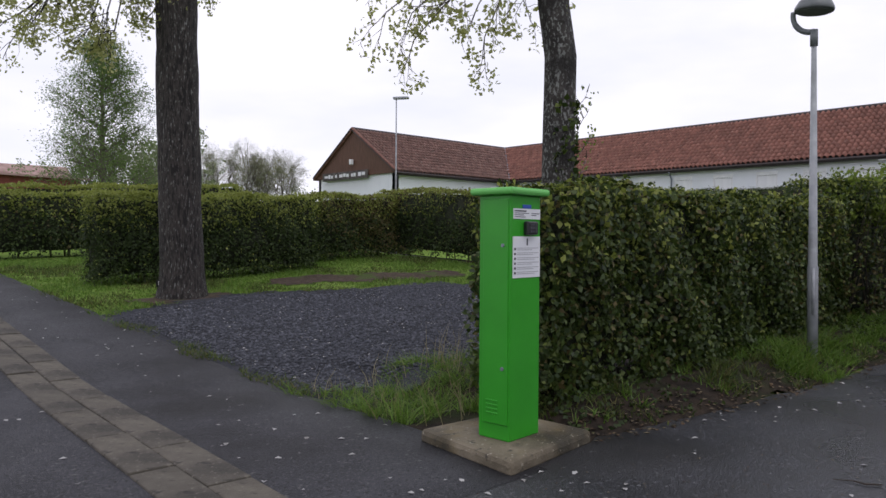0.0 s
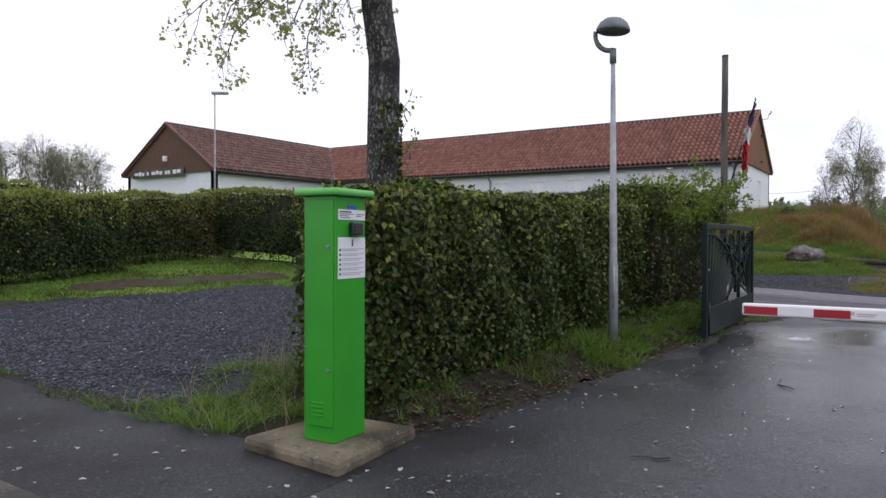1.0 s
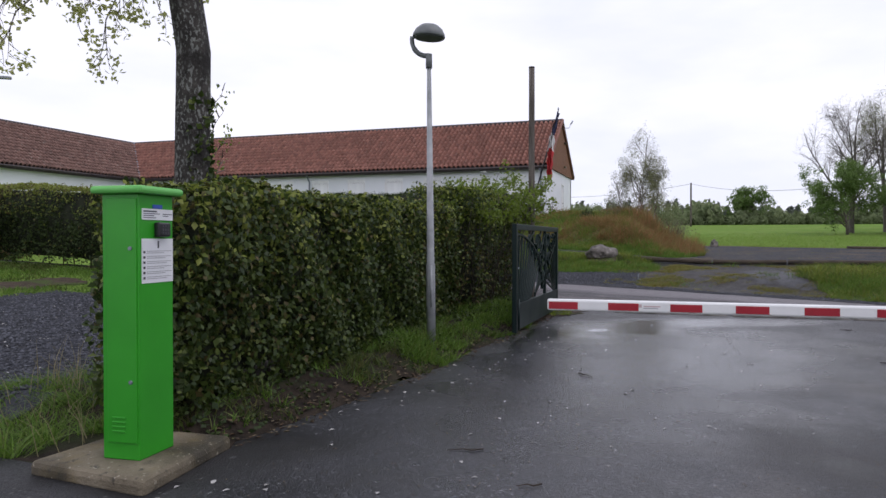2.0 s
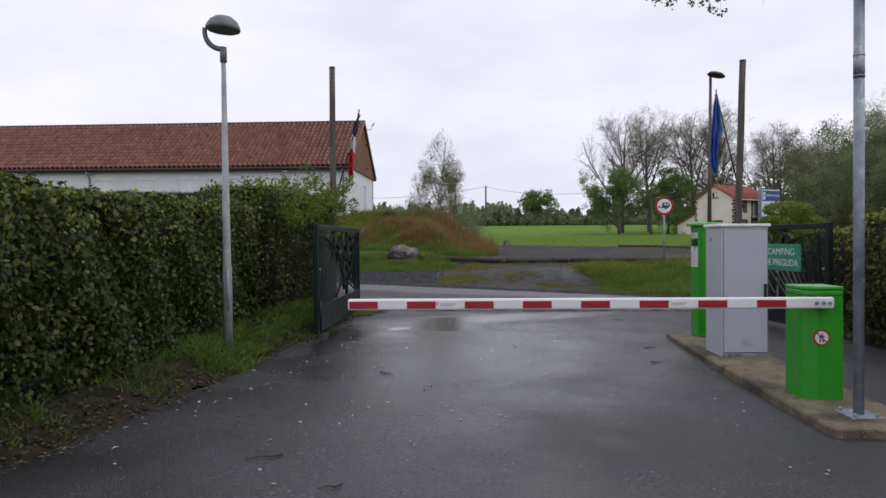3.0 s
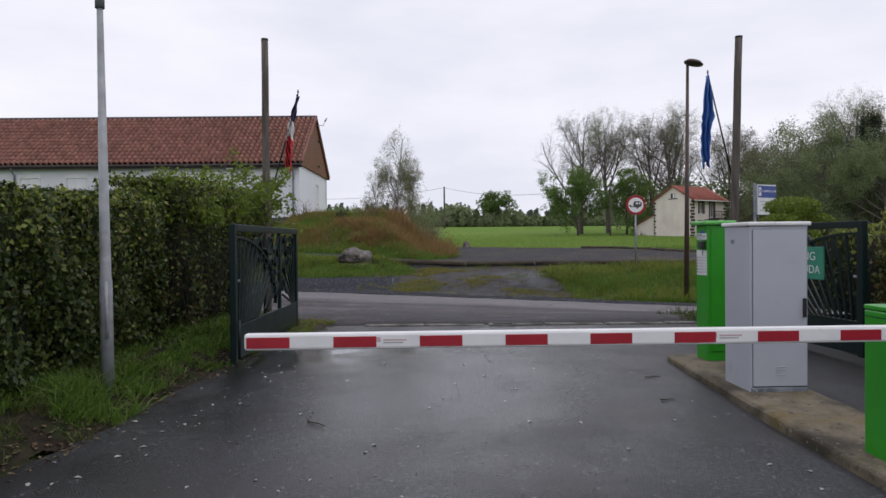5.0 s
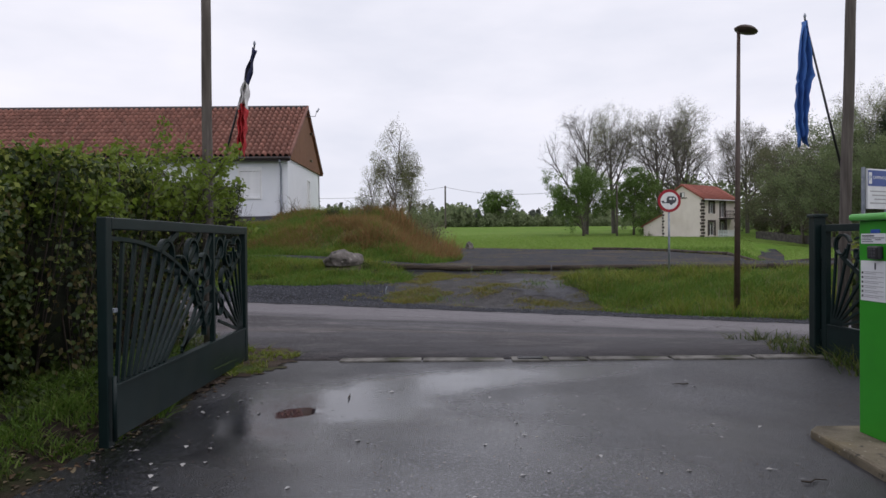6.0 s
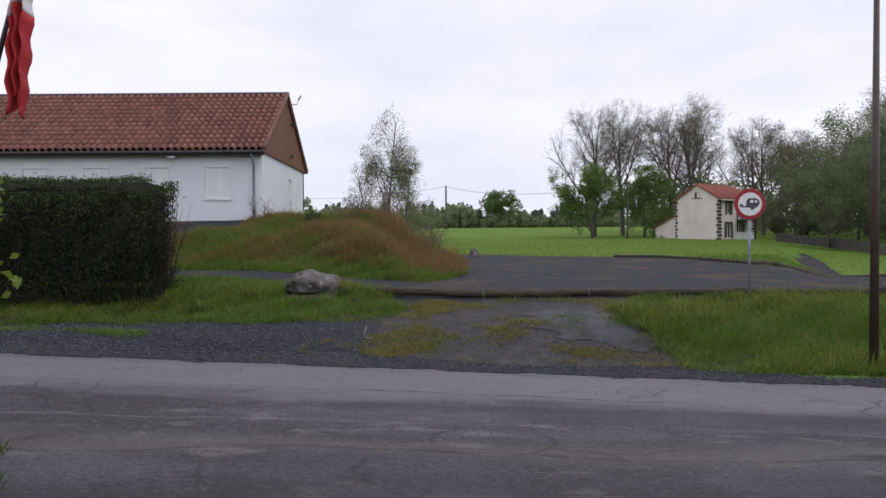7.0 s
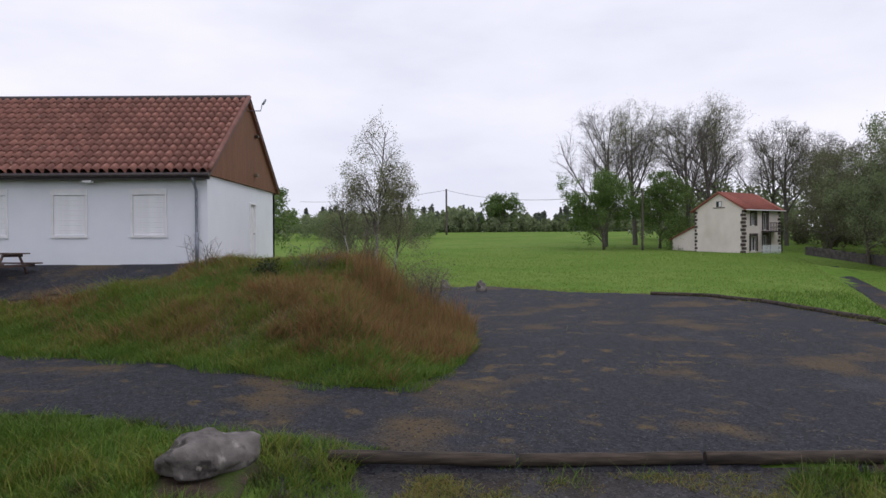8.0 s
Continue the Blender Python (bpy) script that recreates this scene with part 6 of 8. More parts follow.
def gate_leaf(at, rz, label, mirror=1):
    """A leaf 3.6 m long; own x runs from the free end to the hinge."""
    L, HT = 3.62, 1.62
    t = thing("gate_leaf", label, "gate", at, rz)
    g = M["gate"]
    part("stile", box((0, -0.035, 0.0), (0.09, 0.035, HT), 0.006), g, t)
    part("stile", box((L - 0.09, -0.035, 0.0), (L, 0.035, HT), 0.006), g, t)
    part("top_rail", box((0.09, -0.035, HT - 0.085), (L - 0.09, 0.035, HT), 0.006), g, t)
    part("panel", box((0.09, -0.028, 0.03), (L - 0.09, 0.028, 0.40), 0.004), g, t, "solid steel kick panel")
    part("panel_trim", box((0.09, -0.034, 0.395), (L - 0.09, 0.034, 0.42), 0.004), g, t)
    xd = 2.38
    part("divider", box((xd, -0.025, 0.42), (xd + 0.05, 0.025, HT - 0.085), 0.004), g, t)

    def flat(pts, w, name="scroll", d=0.024):
        """A flat iron strip bent along points of the leaf's plane."""
        bm = bmesh.new()
        n = len(pts)
        rows = []
        for i, (x, z) in enumerate(pts):
            a, b = pts[max(i - 1, 0)], pts[min(i + 1, n - 1)]
            dx, dz = b[0] - a[0], b[1] - a[1]
            q = math.hypot(dx, dz) or 1
            nx, nz_ = -dz / q * w / 2, dx / q * w / 2
            rows.append([bm.verts.new(p) for p in ((x + nx, -d, z + nz_), (x + nx, d, z + nz_), (x - nx, d, z - nz_), (x - nx, -d, z - nz_))])
        for a, b in zip(rows, rows[1:]):
            for k in range(4):
                bm.faces.new((a[k], a[(k + 1) % 4], b[(k + 1) % 4], b[k]))
        bm.faces.new(rows[0][::-1])
        bm.faces.new(rows[-1])
        bmesh.ops.recalc_face_normals(bm, faces=bm.faces)
        return part(name, bm, g, t)

    # big fan: bars from a foot near the divider out to an arc
    fx, fz = 1.52, 0.36
    arc = [(0.09 + 2.05 * math.sin(a), 0.52 + 0.95 * math.cos(a)) for a in np.linspace(0, math.pi / 2, 22)]
    flat(arc, 0.03, "arc")
    for k in range(15):
        a = k / 14 * math.pi / 2 * 0.96
        ex, ez = 0.12 + 2.0 * math.sin(a), 0.52 + 0.93 * math.cos(a)
        sx = 0.12 + 0.098 * k if k < 11 else fx
        sz = 0.42 if k < 11 else 0.42 + 0.02 * (k - 10)
        if ez > sz + 0.1:
            flat([(sx, sz), (ex, ez)], 0.034, "ray", 0.012)
    for cx, cz, r, st, tr in ((1.18, 1.30, 0.19, 3.4, -0.85), (1.52, 1.17, 0.15, 2.0, -0.9), (1.82, 1.33, 0.17, 3.6, -0.8), (1.98, 0.96, 0.17, 1.2, 0.9), (2.16, 1.18, 0.16, 2.4, -0.9), (2.2, 0.70, 0.14, 1.4, 0.85), (1.86, 1.08, 0.10, 0.4, 1.0)):
        flat(spiral(cx, cz, r, tr, st, 0.45), 0.022)
    for pts in ([(1.05, 1.36), (1.45, 1.535)], [(1.72, 1.28), (2.05, 1.53)], [(1.95, 1.1), (2.36, 1.5)], [(2.05, 0.95), (2.37, 1.25)], [(1.9, 0.9), (2.37, 0.98)], [(2.1, 0.6), (2.37, 0.8)]):
        flat(pts, 0.05, "leaf_blade", 0.012)
    # small fan beyond the divider
    gx, gz_ = L - 0.14, 0.42
    for k in range(7):
        a = math.radians(96 + k * 12)
        r = 1.02 if k < 5 else 0.9
        flat([(gx - 0.02 * k, gz_), (max(gx + r * math.cos(a), xd + 0.07), min(gz_ + r * math.sin(a), HT - 0.12))], 0.03, "ray", 0.012)
    for cx, cz, r, st, tr in ((2.62, 1.36, 0.15, 3.3, -0.85), (2.95, 1.30, 0.17, 1.0, 0.9), (3.28, 1.36, 0.15, 2.8, -0.9), (2.62, 0.78, 0.14, 1.9, 0.85), (2.8, 1.02, 0.15, 0.3, 0.9)):
        flat(spiral(cx, cz, r, tr, st, 0.45), 0.022)
    for pts in ([(2.5, 1.15), (2.85, 1.5)], [(2.75, 0.9), (3.3, 1.25)], [(2.48, 0.95), (2.9, 0.62)]):
        flat(pts, 0.05, "leaf_blade", 0.012)
    part("latch", box((0.1, -0.045, 0.94), (0.15, 0.045, 0.97), 0.005), M["metal"], t, "small steel latch")
    part("hinge", tubed([(L + 0.02, 0, 1.2), (L + 0.02, 0, 1.34)], 0.03, 8), g, t)
    part("hinge", tubed([(L + 0.02, 0, 0.2), (L + 0.02, 0, 0.34)], 0.03, 8), g, t)
    part("drop_bolt", tubed([(0.045, -0.06, 0.5), (0.045, -0.06, 0.04)], 0.018, 8), g, t)
    return t


GZ = 0.20
gate_leaf((10.36, 2.38, GZ), 0.0, "dark green ironwork gate leaf standing open")
gate_leaf((10.45, -5.02, GZ - 0.02), 6.0, "dark green ironwork gate leaf with a name sign, open")
for gx_, gy_, lab in ((14.16, -4.62, "square dark green gate post by the flagpole"),):
    gp = thing("gate_post", lab, "gate post", (gx_, gy_, hz(gx_, gy_) - 0.02))
    part("shaft", box((-0.07, -0.07, 0), (0.07, 0.07, 1.74), 0.008), M["gate"], gp)
    part("cap", box((-0.09, -0.09, 1.74), (0.09, 0.09, 1.78), 0.008), M["gate"], gp)
camp_sign = thing("camp_sign", "sea-green sign plate with white lettering on the gate", "sign", (11.80, -4.80, 1.065), 6.0)
part("plate", box((-0.72, -0.01, 0.0), (0.72, 0.01, 0.42), 0.006), M["sign_green"], camp_sign)
m_face = Matrix.Translation((0, 0.012, 0.24)) @ Matrix.Rotation(math.pi, 4, "Z") @ Matrix.Rotation(math.pi / 2, 4, "X")
lettering("lettering", "CAMPiNG", 0.15, Matrix.Translation((-0.16, 0, 0.01)) @ m_face, M["paper"], camp_sign, 1.25, 0.001)
lettering("lettering", "DE PREGUDA", 0.15, Matrix.Translation((-0.16, 0, -0.16)) @ m_face, M["paper"], camp_sign, 1.1, 0.001)

# ---- street lamps ----
lamp = thing("street_lamp", "grey tapered street lamp with a hooked arm and dome", "street lamp", (9.0, 3.2, hz(9.0, 3.2) - 0.02))
lamp.matrix_basis = lamp.matrix_basis @ Matrix.Translation((0, 0, -0.03)) @ Matrix.Rotation(-0.008, 4, "X")
part("mast", tubed([(0, 0, 0), (0, 0, 1.1), (0, 0, 1.14), (0, 0, 3.81)], [0.060, 0.060, 0.052, 0.028], 16), M["lamp_grey"], lamp)
part("door_strip", tubed([(-0.055, -0.025, 0.55), (-0.055, -0.025, 1.1)], 0.018, 6), M["lamp_grey"], lamp)
part("socket", tubed([(0, 0, 3.73), (0, 0, 3.92)], 0.044, 12), M["dome"], lamp)
arm = [(0, 0.0, 3.90)] + [(0, 0.02 + 0.22 * math.sin(a), 4.135 - 0.235 * math.cos(a)) for a in np.linspace(0.1, 1.75, 12)]
part("arm", tubed(arm, [0.034] * 8 + [0.03] * 5, 10), M["dome"], lamp, "hooked arm")
dm = part("dome", lathe(bmesh.new(), [(0.225, 0.0), (0.235, 0.02), (0.228, 0.055), (0.19, 0.125), (0.12, 0.18), (0.04, 0.20)], 28), M["dome"], lamp, "weathered grey dome shade")
dm.matrix_basis = Matrix.Translation((0, 0, 4.135)) @ Matrix.Rotation(0.08, 4, "X") @ Matrix.Diagonal((0.93, 0.93, 0.93, 1))
dg = part("lamp_glass", lathe(bmesh.new(), [(0.20, -0.012), (0.21, 0.0), (0.2, 0.004)], 24), M["dome"], dm)

lamp2 = thing("street_lamp", "tall slim brown street lamp in the grass", "street lamp", (22.3, -7.0, hz(22.3, -7.0) - 0.02))
part("mast", tubed([(0, 0, 0), (0, -0.06, 6.70)], [0.075, 0.04], 14), M["brown_post"], lamp2)
hd = part("head", lathe(bmesh.new(), [(0.05, 0.0), (0.26, 0.035), (0.27, 0.06), (0.2, 0.12), (0.05, 0.15)], 24), M["brown_post"], lamp2, "flat saucer lamp head")
hd.matrix_basis = pose(-0.05, -0.20, 6.66, 14, 0, 0)
lamp3 = thing("street_lamp", "slim grey street lamp behind the hedges", "street lamp", (17.7, 21.7, hz(17.7, 21.7)))
part("mast", tubed([(0, 0, 0), (0, 0, 7.0 - hz(17.7, 21.7))], [0.045, 0.022], 10), M["lamp_grey"], lamp3)
part("head", box((-0.5, -0.09, 6.94 - hz(17.7, 21.7)), (0.12, 0.09, 7.04 - hz(17.7, 21.7)), 0.03, Matrix.Rotation(2.2, 4, "Z")), M["lamp_grey"], lamp3, "flat lamp head")
lamp4 = thing("street_lamp", "pale slim street lamp by the camp trees", "street lamp", (11.5, 29.0, hz(11.5, 29)))
part("mast", tubed([(0, 0, 0), (0, 0, 4.3)], [0.06, 0.04], 8), M["metal"], lamp4)
part("head", box((-0.1, -0.1, 4.26), (0.5, 0.1, 4.36), 0.03), M["metal"], lamp4)

# ---- wooden poles, flags, signs ----
def wood_pole(x, y, top, r, lean, label):
    p = thing("wooden_pole", label, "pole", (x, y, hz(x, y) - 0.05))
    h = top - hz(x, y) + 0.05
    pts = [(lean[0] * k / 8 + 0.008 * math.sin(k * 2), lean[1] * k / 8, h * k / 8) for k in range(9)]
    part("shaft", tubed(pts, [r * (1.12 - 0.2 * k / 8) for k in range(9)], 14), M["pole"], p)
    part("top_cap", tubed([(pts[-1][0], pts[-1][1], h), (pts[-1][0], pts[-1][1], h + 0.03)], r * 0.97, 12), M["fascia"], p)
    return p


wood_pole(14.5, 2.98, 5.10, 0.064, (0.0, 0.0), "weathered round wooden pole behind the shrub")
wood_pole(14.45, -5.08, 5.07, 0.066, (0.0, -0.14), "weathered round wooden pole by the gate")
wood_pole(178.0, -1.1, 15.0, 0.2, (0, 0), "far wooden line pole in the meadow")
wood_pole(106.0, -24.8, 9.6, 0.13, (0, 0), "grey utility pole beside the house")


def flag(foot, top, stations, cloths, fold, label, seed):
    """A slack flag on a leaning staff: a drape through stations (across, down, width), each cloth a piece between two stations."""
    foot, top = Vector(foot), Vector(top)
    t = thing("flag", label, "flag", foot)
    d = top - foot
    part("staff", tubed([(0, 0, 0), d], [0.018, 0.013], 8), M["dark"], t, "thin dark staff")
    part("finial", lathe(bmesh.new(), [(0.008, 0), (0.02, 0.03), (0.008, 0.07)], 8, d), M["metal"], t)
    st = np.array(stations, float)
    n, rows = 18, 14
    for i0, i1, mat_name in cloths:
        V = []
        for r in range(rows + 1):
            s = i0 + (i1 - i0) * r / rows
            c, dn, w = [np.interp(s, np.arange(len(st)), st[:, k]) for k in range(3)]
            for k in range(n + 1):
                u = k / n - 0.5
                V.append((d.x + fold * math.sin(u * 15 + seed + 0.8 * s), d.y + c + u * w + 0.012 * math.sin(9 * s + 5 * u + seed), d.z + dn - 0.06 * abs(u) * s + 0.02 * math.sin(7 * u + seed)))
        F = [(r * (n + 1) + k, r * (n + 1) + k + 1, (r + 1) * (n + 1) + k + 1, (r + 1) * (n + 1) + k) for r in range(rows) for k in range(n)]
        ob = mass("cloth", np.array(V), F, M[mat_name], t, smooth=True)
        so = ob.modifiers.new("thick", "SOLIDIFY")
        so.thickness = 0.004
    return t


flag((15.28, 3.12, 2.35), (15.25, 2.56, 4.34), [(0.0, -0.04, 0.03), (0.13, -0.48, 0.10), (0.165, -0.80, 0.11), (0.18, -1.10, 0.10), (0.19, -1.40, 0.09)], [(0, 1, "flag_navy"), (1, 2, "flag_white"), (2, 4, "flag_red")], 0.05, "limp blue white and red flag on a staff", 1)
flag((14.72, -5.32, 2.2), (14.9, -4.85, 4.56), [(0.0, -0.05, 0.03), (-0.02, -0.72, 0.26), (0.03, -0.86, 0.20), (0.06, -1.25, 0.17), (0.04, -1.58, 0.10)], [(0, 4, "flag_blue")], 0.07, "limp deep blue flag on a leaning staff", 2)

# traffic sign: no caravans
ts = thing("traffic_sign", "round red-rimmed no-caravans sign on a grey post", "traffic sign", (26.05, -6.60, hz(26.05, -6.6)), -3)
part("post", tubed([(0.03, 0, 0), (0.03, 0, 2.72 - hz(26.05, -6.6))], 0.03, 10), M["metal"], ts)
SZ = 2.76 - hz(26.05, -6.6)
rim = part("rim", lathe(bmesh.new(), [(0.325, 0), (0.33, 0.006), (0.325, 0.012)], 40), M["red"], ts, "red rim")
rim.matrix_basis = Matrix.Translation((-0.005, 0, SZ)) @ FACE_X
fc = part("face", lathe(bmesh.new(), [(0.25, 0.0), (0.25, 0.004)], 36), M["white_shine"], rim)
fc.matrix_basis = Matrix.Translation((0, 0, 0.0125))
bm = prism(bmesh.new(), [(-0.08, -0.075), (0.14, -0.075), (0.20, 0.0), (0.19, 0.085), (0.12, 0.125), (-0.04, 0.125), (-0.08, 0.06)], 0.0175, 0.0195)
part("caravan_shape", bm, M["print"], rim)
bm = lathe(bmesh.new(), [(0.045, 0), (0.045, 0.003)], 16, (0.05, -0.08, 0.0172))
part("wheel_mark", bm, M["print"], rim)
part("hitch_mark", box((-0.20, -0.07, 0.0175), (-0.08, -0.042, 0.0195)), M["print"], rim)
part("hitch_mark", box((-0.225, -0.042, 0.0175), (-0.15, 0.0, 0.0195)), M["print"], rim)
bm = bmesh.new()
bx(bm, (0.0, 0.025, 0.0198), (0.07, 0.085, 0.0205))
bx(bm, (0.10, 0.025, 0.0198), (0.15, 0.085, 0.0205))
part("caravan_panes", bm, M["white_shine"], rim)

# information board behind the right leaf
ib = thing("information_board", "white board with a blue heading on grey posts", "sign board", (15.42, -6.12, hz(15.4, -6.12)), 28)
IB0 = 2.06 - hz(15.4, -5.94)
for yy in (-0.275, 0.275):
    part("post", box((0.0, yy - 0.02, 0), (0.04, yy + 0.02, IB0 + 0.56), 0.004), M["metal"], ib)
bd = part("board", box((-0.03, -0.255, IB0 - 0.02), (0.0, 0.255, IB0 + 0.54), 0.006), M["paper"], ib)
part("heading", box((-0.034, -0.245, IB0 + 0.30), (-0.03, 0.245, IB0 + 0.52)), M["navy"], bd, "blue heading field")
lettering("lettering", "CAMPING-CAR", 0.062, Matrix.Translation((-0.0345, -0.055, IB0 + 0.40)) @ FACE_X, M["paper"], bd, 0.92, 0.0008)
part("parking_mark", box((-0.036, 0.165, IB0 + 0.33), (-0.034, 0.235, IB0 + 0.49)), M["paper"], bd)
lettering("lettering", "P", 0.10, Matrix.Translation((-0.0365, 0.20, IB0 + 0.375)) @ FACE_X, M["navy"], bd, 1.0, 0.0006)
for k in range(4):
    part("print", box((-0.033, -0.21, IB0 + 0.22 - 0.055 * k), (-0.03, 0.2 - 0.05 * (k % 3), IB0 + 0.235 - 0.055 * k)), M["print_pale"], bd)
# small pitch marker by the large trunk
pm = thing("pitch_marker", "small dark pitch marker post by the trunk", "marker", (5.35, 13.75, hz(5.35, 13.75)))
part("stake", box((-0.02, -0.02, 0), (0.02, 0.02, 0.32)), M["dark"], pm)
part("plate", box((-0.05, -0.03, 0.2), (0.05, -0.02, 0.34)), M["dark"], pm)
part("print", box((-0.012, -0.034, 0.235), (0.012, -0.03, 0.315)), M["paper"], pm)


def boulder(x, y, sx, sy, sz, seed, label):
    bm = bmesh.new()
    bmesh.ops.create_icosphere(bm, subdivisions=4, radius=1.0)
    off = Vector((seed * 7.3, seed * 3.1, 0))
    for v in bm.verts:
        c = v.co.normalized()
        k = 1 + 0.30 * noise.noise(c * 1.3 + off) + 0.12 * noise.noise(c * 3.1 + off) + 0.04 * noise.noise(c * 9 + off)
        v.co = Vector((c.x * sx * k, c.y * sy * k, c.z * sz * k))
        if v.co.z < -0.35 * sz:
            v.co.z = -0.35 * sz
    for f in bm.faces:
        f.smooth = True
    ob = part("boulder", bm, M["stone"])
    ob.matrix_basis = pose(x, y, hz(x, y) + 0.30 * sz, 0, 0, seed * 40)
    return tagged(ob, label, "boulder")


boulder(26.15, 2.85, 0.38, 0.60, 0.33, 1, "grey granite boulder lying in the grass")
boulder(53.2, -1.9, 0.27, 0.30, 0.40, 2, "small upright grey stone by the field")
boulder(54.5, -0.1, 0.27, 0.30, 0.36, 3, "small dark stone at the meadow's edge")


def wire(a, b, sag):
    """A slack overhead line between two poles."""
    a, b = Vector(a), Vector(b)
    pts = [a.lerp(b, k / 12) - Vector((0, 0, sag * 4 * (k / 12) * (1 - k / 12))) for k in range(13)]
    return tagged(part("overhead_wire", tubed(pts, 0.035, 5), M["dark"]), "thin dark overhead wire over the meadow", "wire", "overhead wires")


wire((178, -1.1, 14.8), (106, -24.8, 9.5), 1.6)
wire((178, -1.1, 14.8), (190, 34, 13.0), 0.9)

# ---- hedges ----
hedge("hedge", 4.75, 11.7, 3.72, 4.65, 1.84, "clipped hornbeam hedge beside the driveway", 42000, 0.067, 11, young=0.17, brown=0.05, stems=26, sides="xXyt")
hedge("hedge", 11.9, 15.2, 3.5, 4.7, 2.12, "clipped hornbeam hedge behind the open gate", 20000, 0.066, 12, young=0.18, brown=0.22, stems=200, sides="xXyt", fuzz=0.09, bare=0.45)
# hedge shade is put into darker leaves, lit tops into young ones
hedge("hedge", 14.2, 15.2, 4.7, 18.3, 2.0, "clipped hedge enclosing the camping pitches", 26000, 0.07, 13, leaf="dark_leaf", young=0.4, brown=0.3, stems=20, sides="xt")
hedge("hedge", 4.95, 10.3, 15.9, 16.9, 1.9, "clipped green hedge behind the large trunk", 24000, 0.065, 14, leaf="dark_leaf", young=0.5, stems=14, sides="xXyt")
hedge("hedge", 10.4, 14.2, 17.3, 18.2, 1.85, "brownish clipped hedge at the pitch's end", 16000, 0.07, 15, leaf="dark_leaf", young=0.4, brown=0.3, stems=10, sides="xyt")
hedge("hedge", -1.0, 8.5, 23.4, 24.4, 1.9, "clipped hedge across the camping lawn", 14000, 0.09, 16, leaf="dark_leaf", young=0.5, brown=0.05, stems=12, sides="Xyt")
hedge("hedge", -6.0, 26.0, 29.5, 30.5, 2.15, "long far hedge round the campsite", 24000, 0.12, 17, leaf="dark_leaf", young=0.6, brown=0.05, stems=12, sides="yt")
hedge("hedge", -3.0, 11.0, -6.6, -5.55, 1.85, "clipped hedge along the footpath", 26000, 0.070, 18, young=0.42, brown=0.50, stems=26, sides="Xt" + "Y")
hedge("hedge", 25.2, 26.5, 6.0, 16.0, 2.36, "dark dense hedge beside the layby", 120000, 0.045, 19, leaf="yew", young=0.40, brown=0.02, stems=300, sides="xyt", fuzz=0.085, bare=0.30, fresh="hedge_leaf")

# ---- trees: large trunks of the camp ----
def trunk(at, height, r0, r1, bend, seed, material, name, parent, flare=1.35, rows=60, sides=26):
    """A tapered trunk with furrowed, uneven bark."""
    V = []
    for i in range(rows + 1):
        f = i / rows
        z = height * f
        r = (r0 + (r1 - r0) * f) * (1 + (flare - 1) * math.exp(-z / 0.35))
        cx, cy = bend(f)
        for k in range(sides):
            a = 2 * math.pi * k / sides
            nn = noise.noise(Vector((math.cos(a) * 2.4, math.sin(a) * 2.4, z * 0.8 + seed))) * 0.10 + noise.noise(Vector((math.cos(a) * 6, math.sin(a) * 6, z * 1.6 + seed))) * 0.06
            V.append((cx + r * (1 + nn) * math.cos(a), cy + r * (1 + nn) * math.sin(a), z - 0.1))
    F = [(i * sides + k, i * sides + (k + 1) % sides, (i + 1) * sides + (k + 1) % sides, (i + 1) * sides + k) for i in range(rows) for k in range(sides)]
    return mass(name, np.array(V), F, material, parent, smooth=True)


def leaf_sprays(rng, tips, n, spread, size, parent, mat_name, name="leaves", droop=0.3):
    tips = np.array(tips)
    P = tips[rng.integers(0, len(tips), n)] + rng.normal(size=(n, 3)) * spread - np.array([0, 0, droop * spread])
    N = rng.normal(size=(n, 3)) + np.array([0, 0, 0.6])
    v, f = leaf_cloud(P, N, size, rng)
    return mass(name, v, f, M[mat_name], parent, kind="stuff")


rt = np.random.default_rng(21)
tree_a = thing("tree", "large tree with dark furrowed bark and fresh leaves", "tree", (5.72, 13.52, hz(5.72, 13.52)))
trunk((0, 0), 7.2, 0.40, 0.36, lambda f: (-0.10 * f, 0.10 * f), 3.0, M["bark"], "trunk", tree_a, 1.3)
seg, tips = [], []
LIMB = [(7, 0.10, -0.015, 7, 0.42, 0.8, 0.25), (5, 0.16, -0.06, 5, 0.5, 0.7, 0.2), (4, 0.2, -0.12, 0, 0, 0, 0)]
for z, d, ln, r in ((6.7, (-0.92, 0.39, -0.10), 4.2, 0.08), (6.3, (-0.92, 0.30, -0.16), 3.6, 0.06), (7.0, (-0.9, 0.25, -0.30), 2.3, 0.05), (6.9, (-0.7, -0.3, -0.25), 1.8, 0.05), (6.8, (0.85, -0.45, -0.12), 0.9, 0.03), (7.1, (0.1, 0.1, 1.0), 2.0, 0.2)):
    grow(rt, (0, 0, z), d, ln, r, 0, LIMB, seg, tips)
near_tips = []
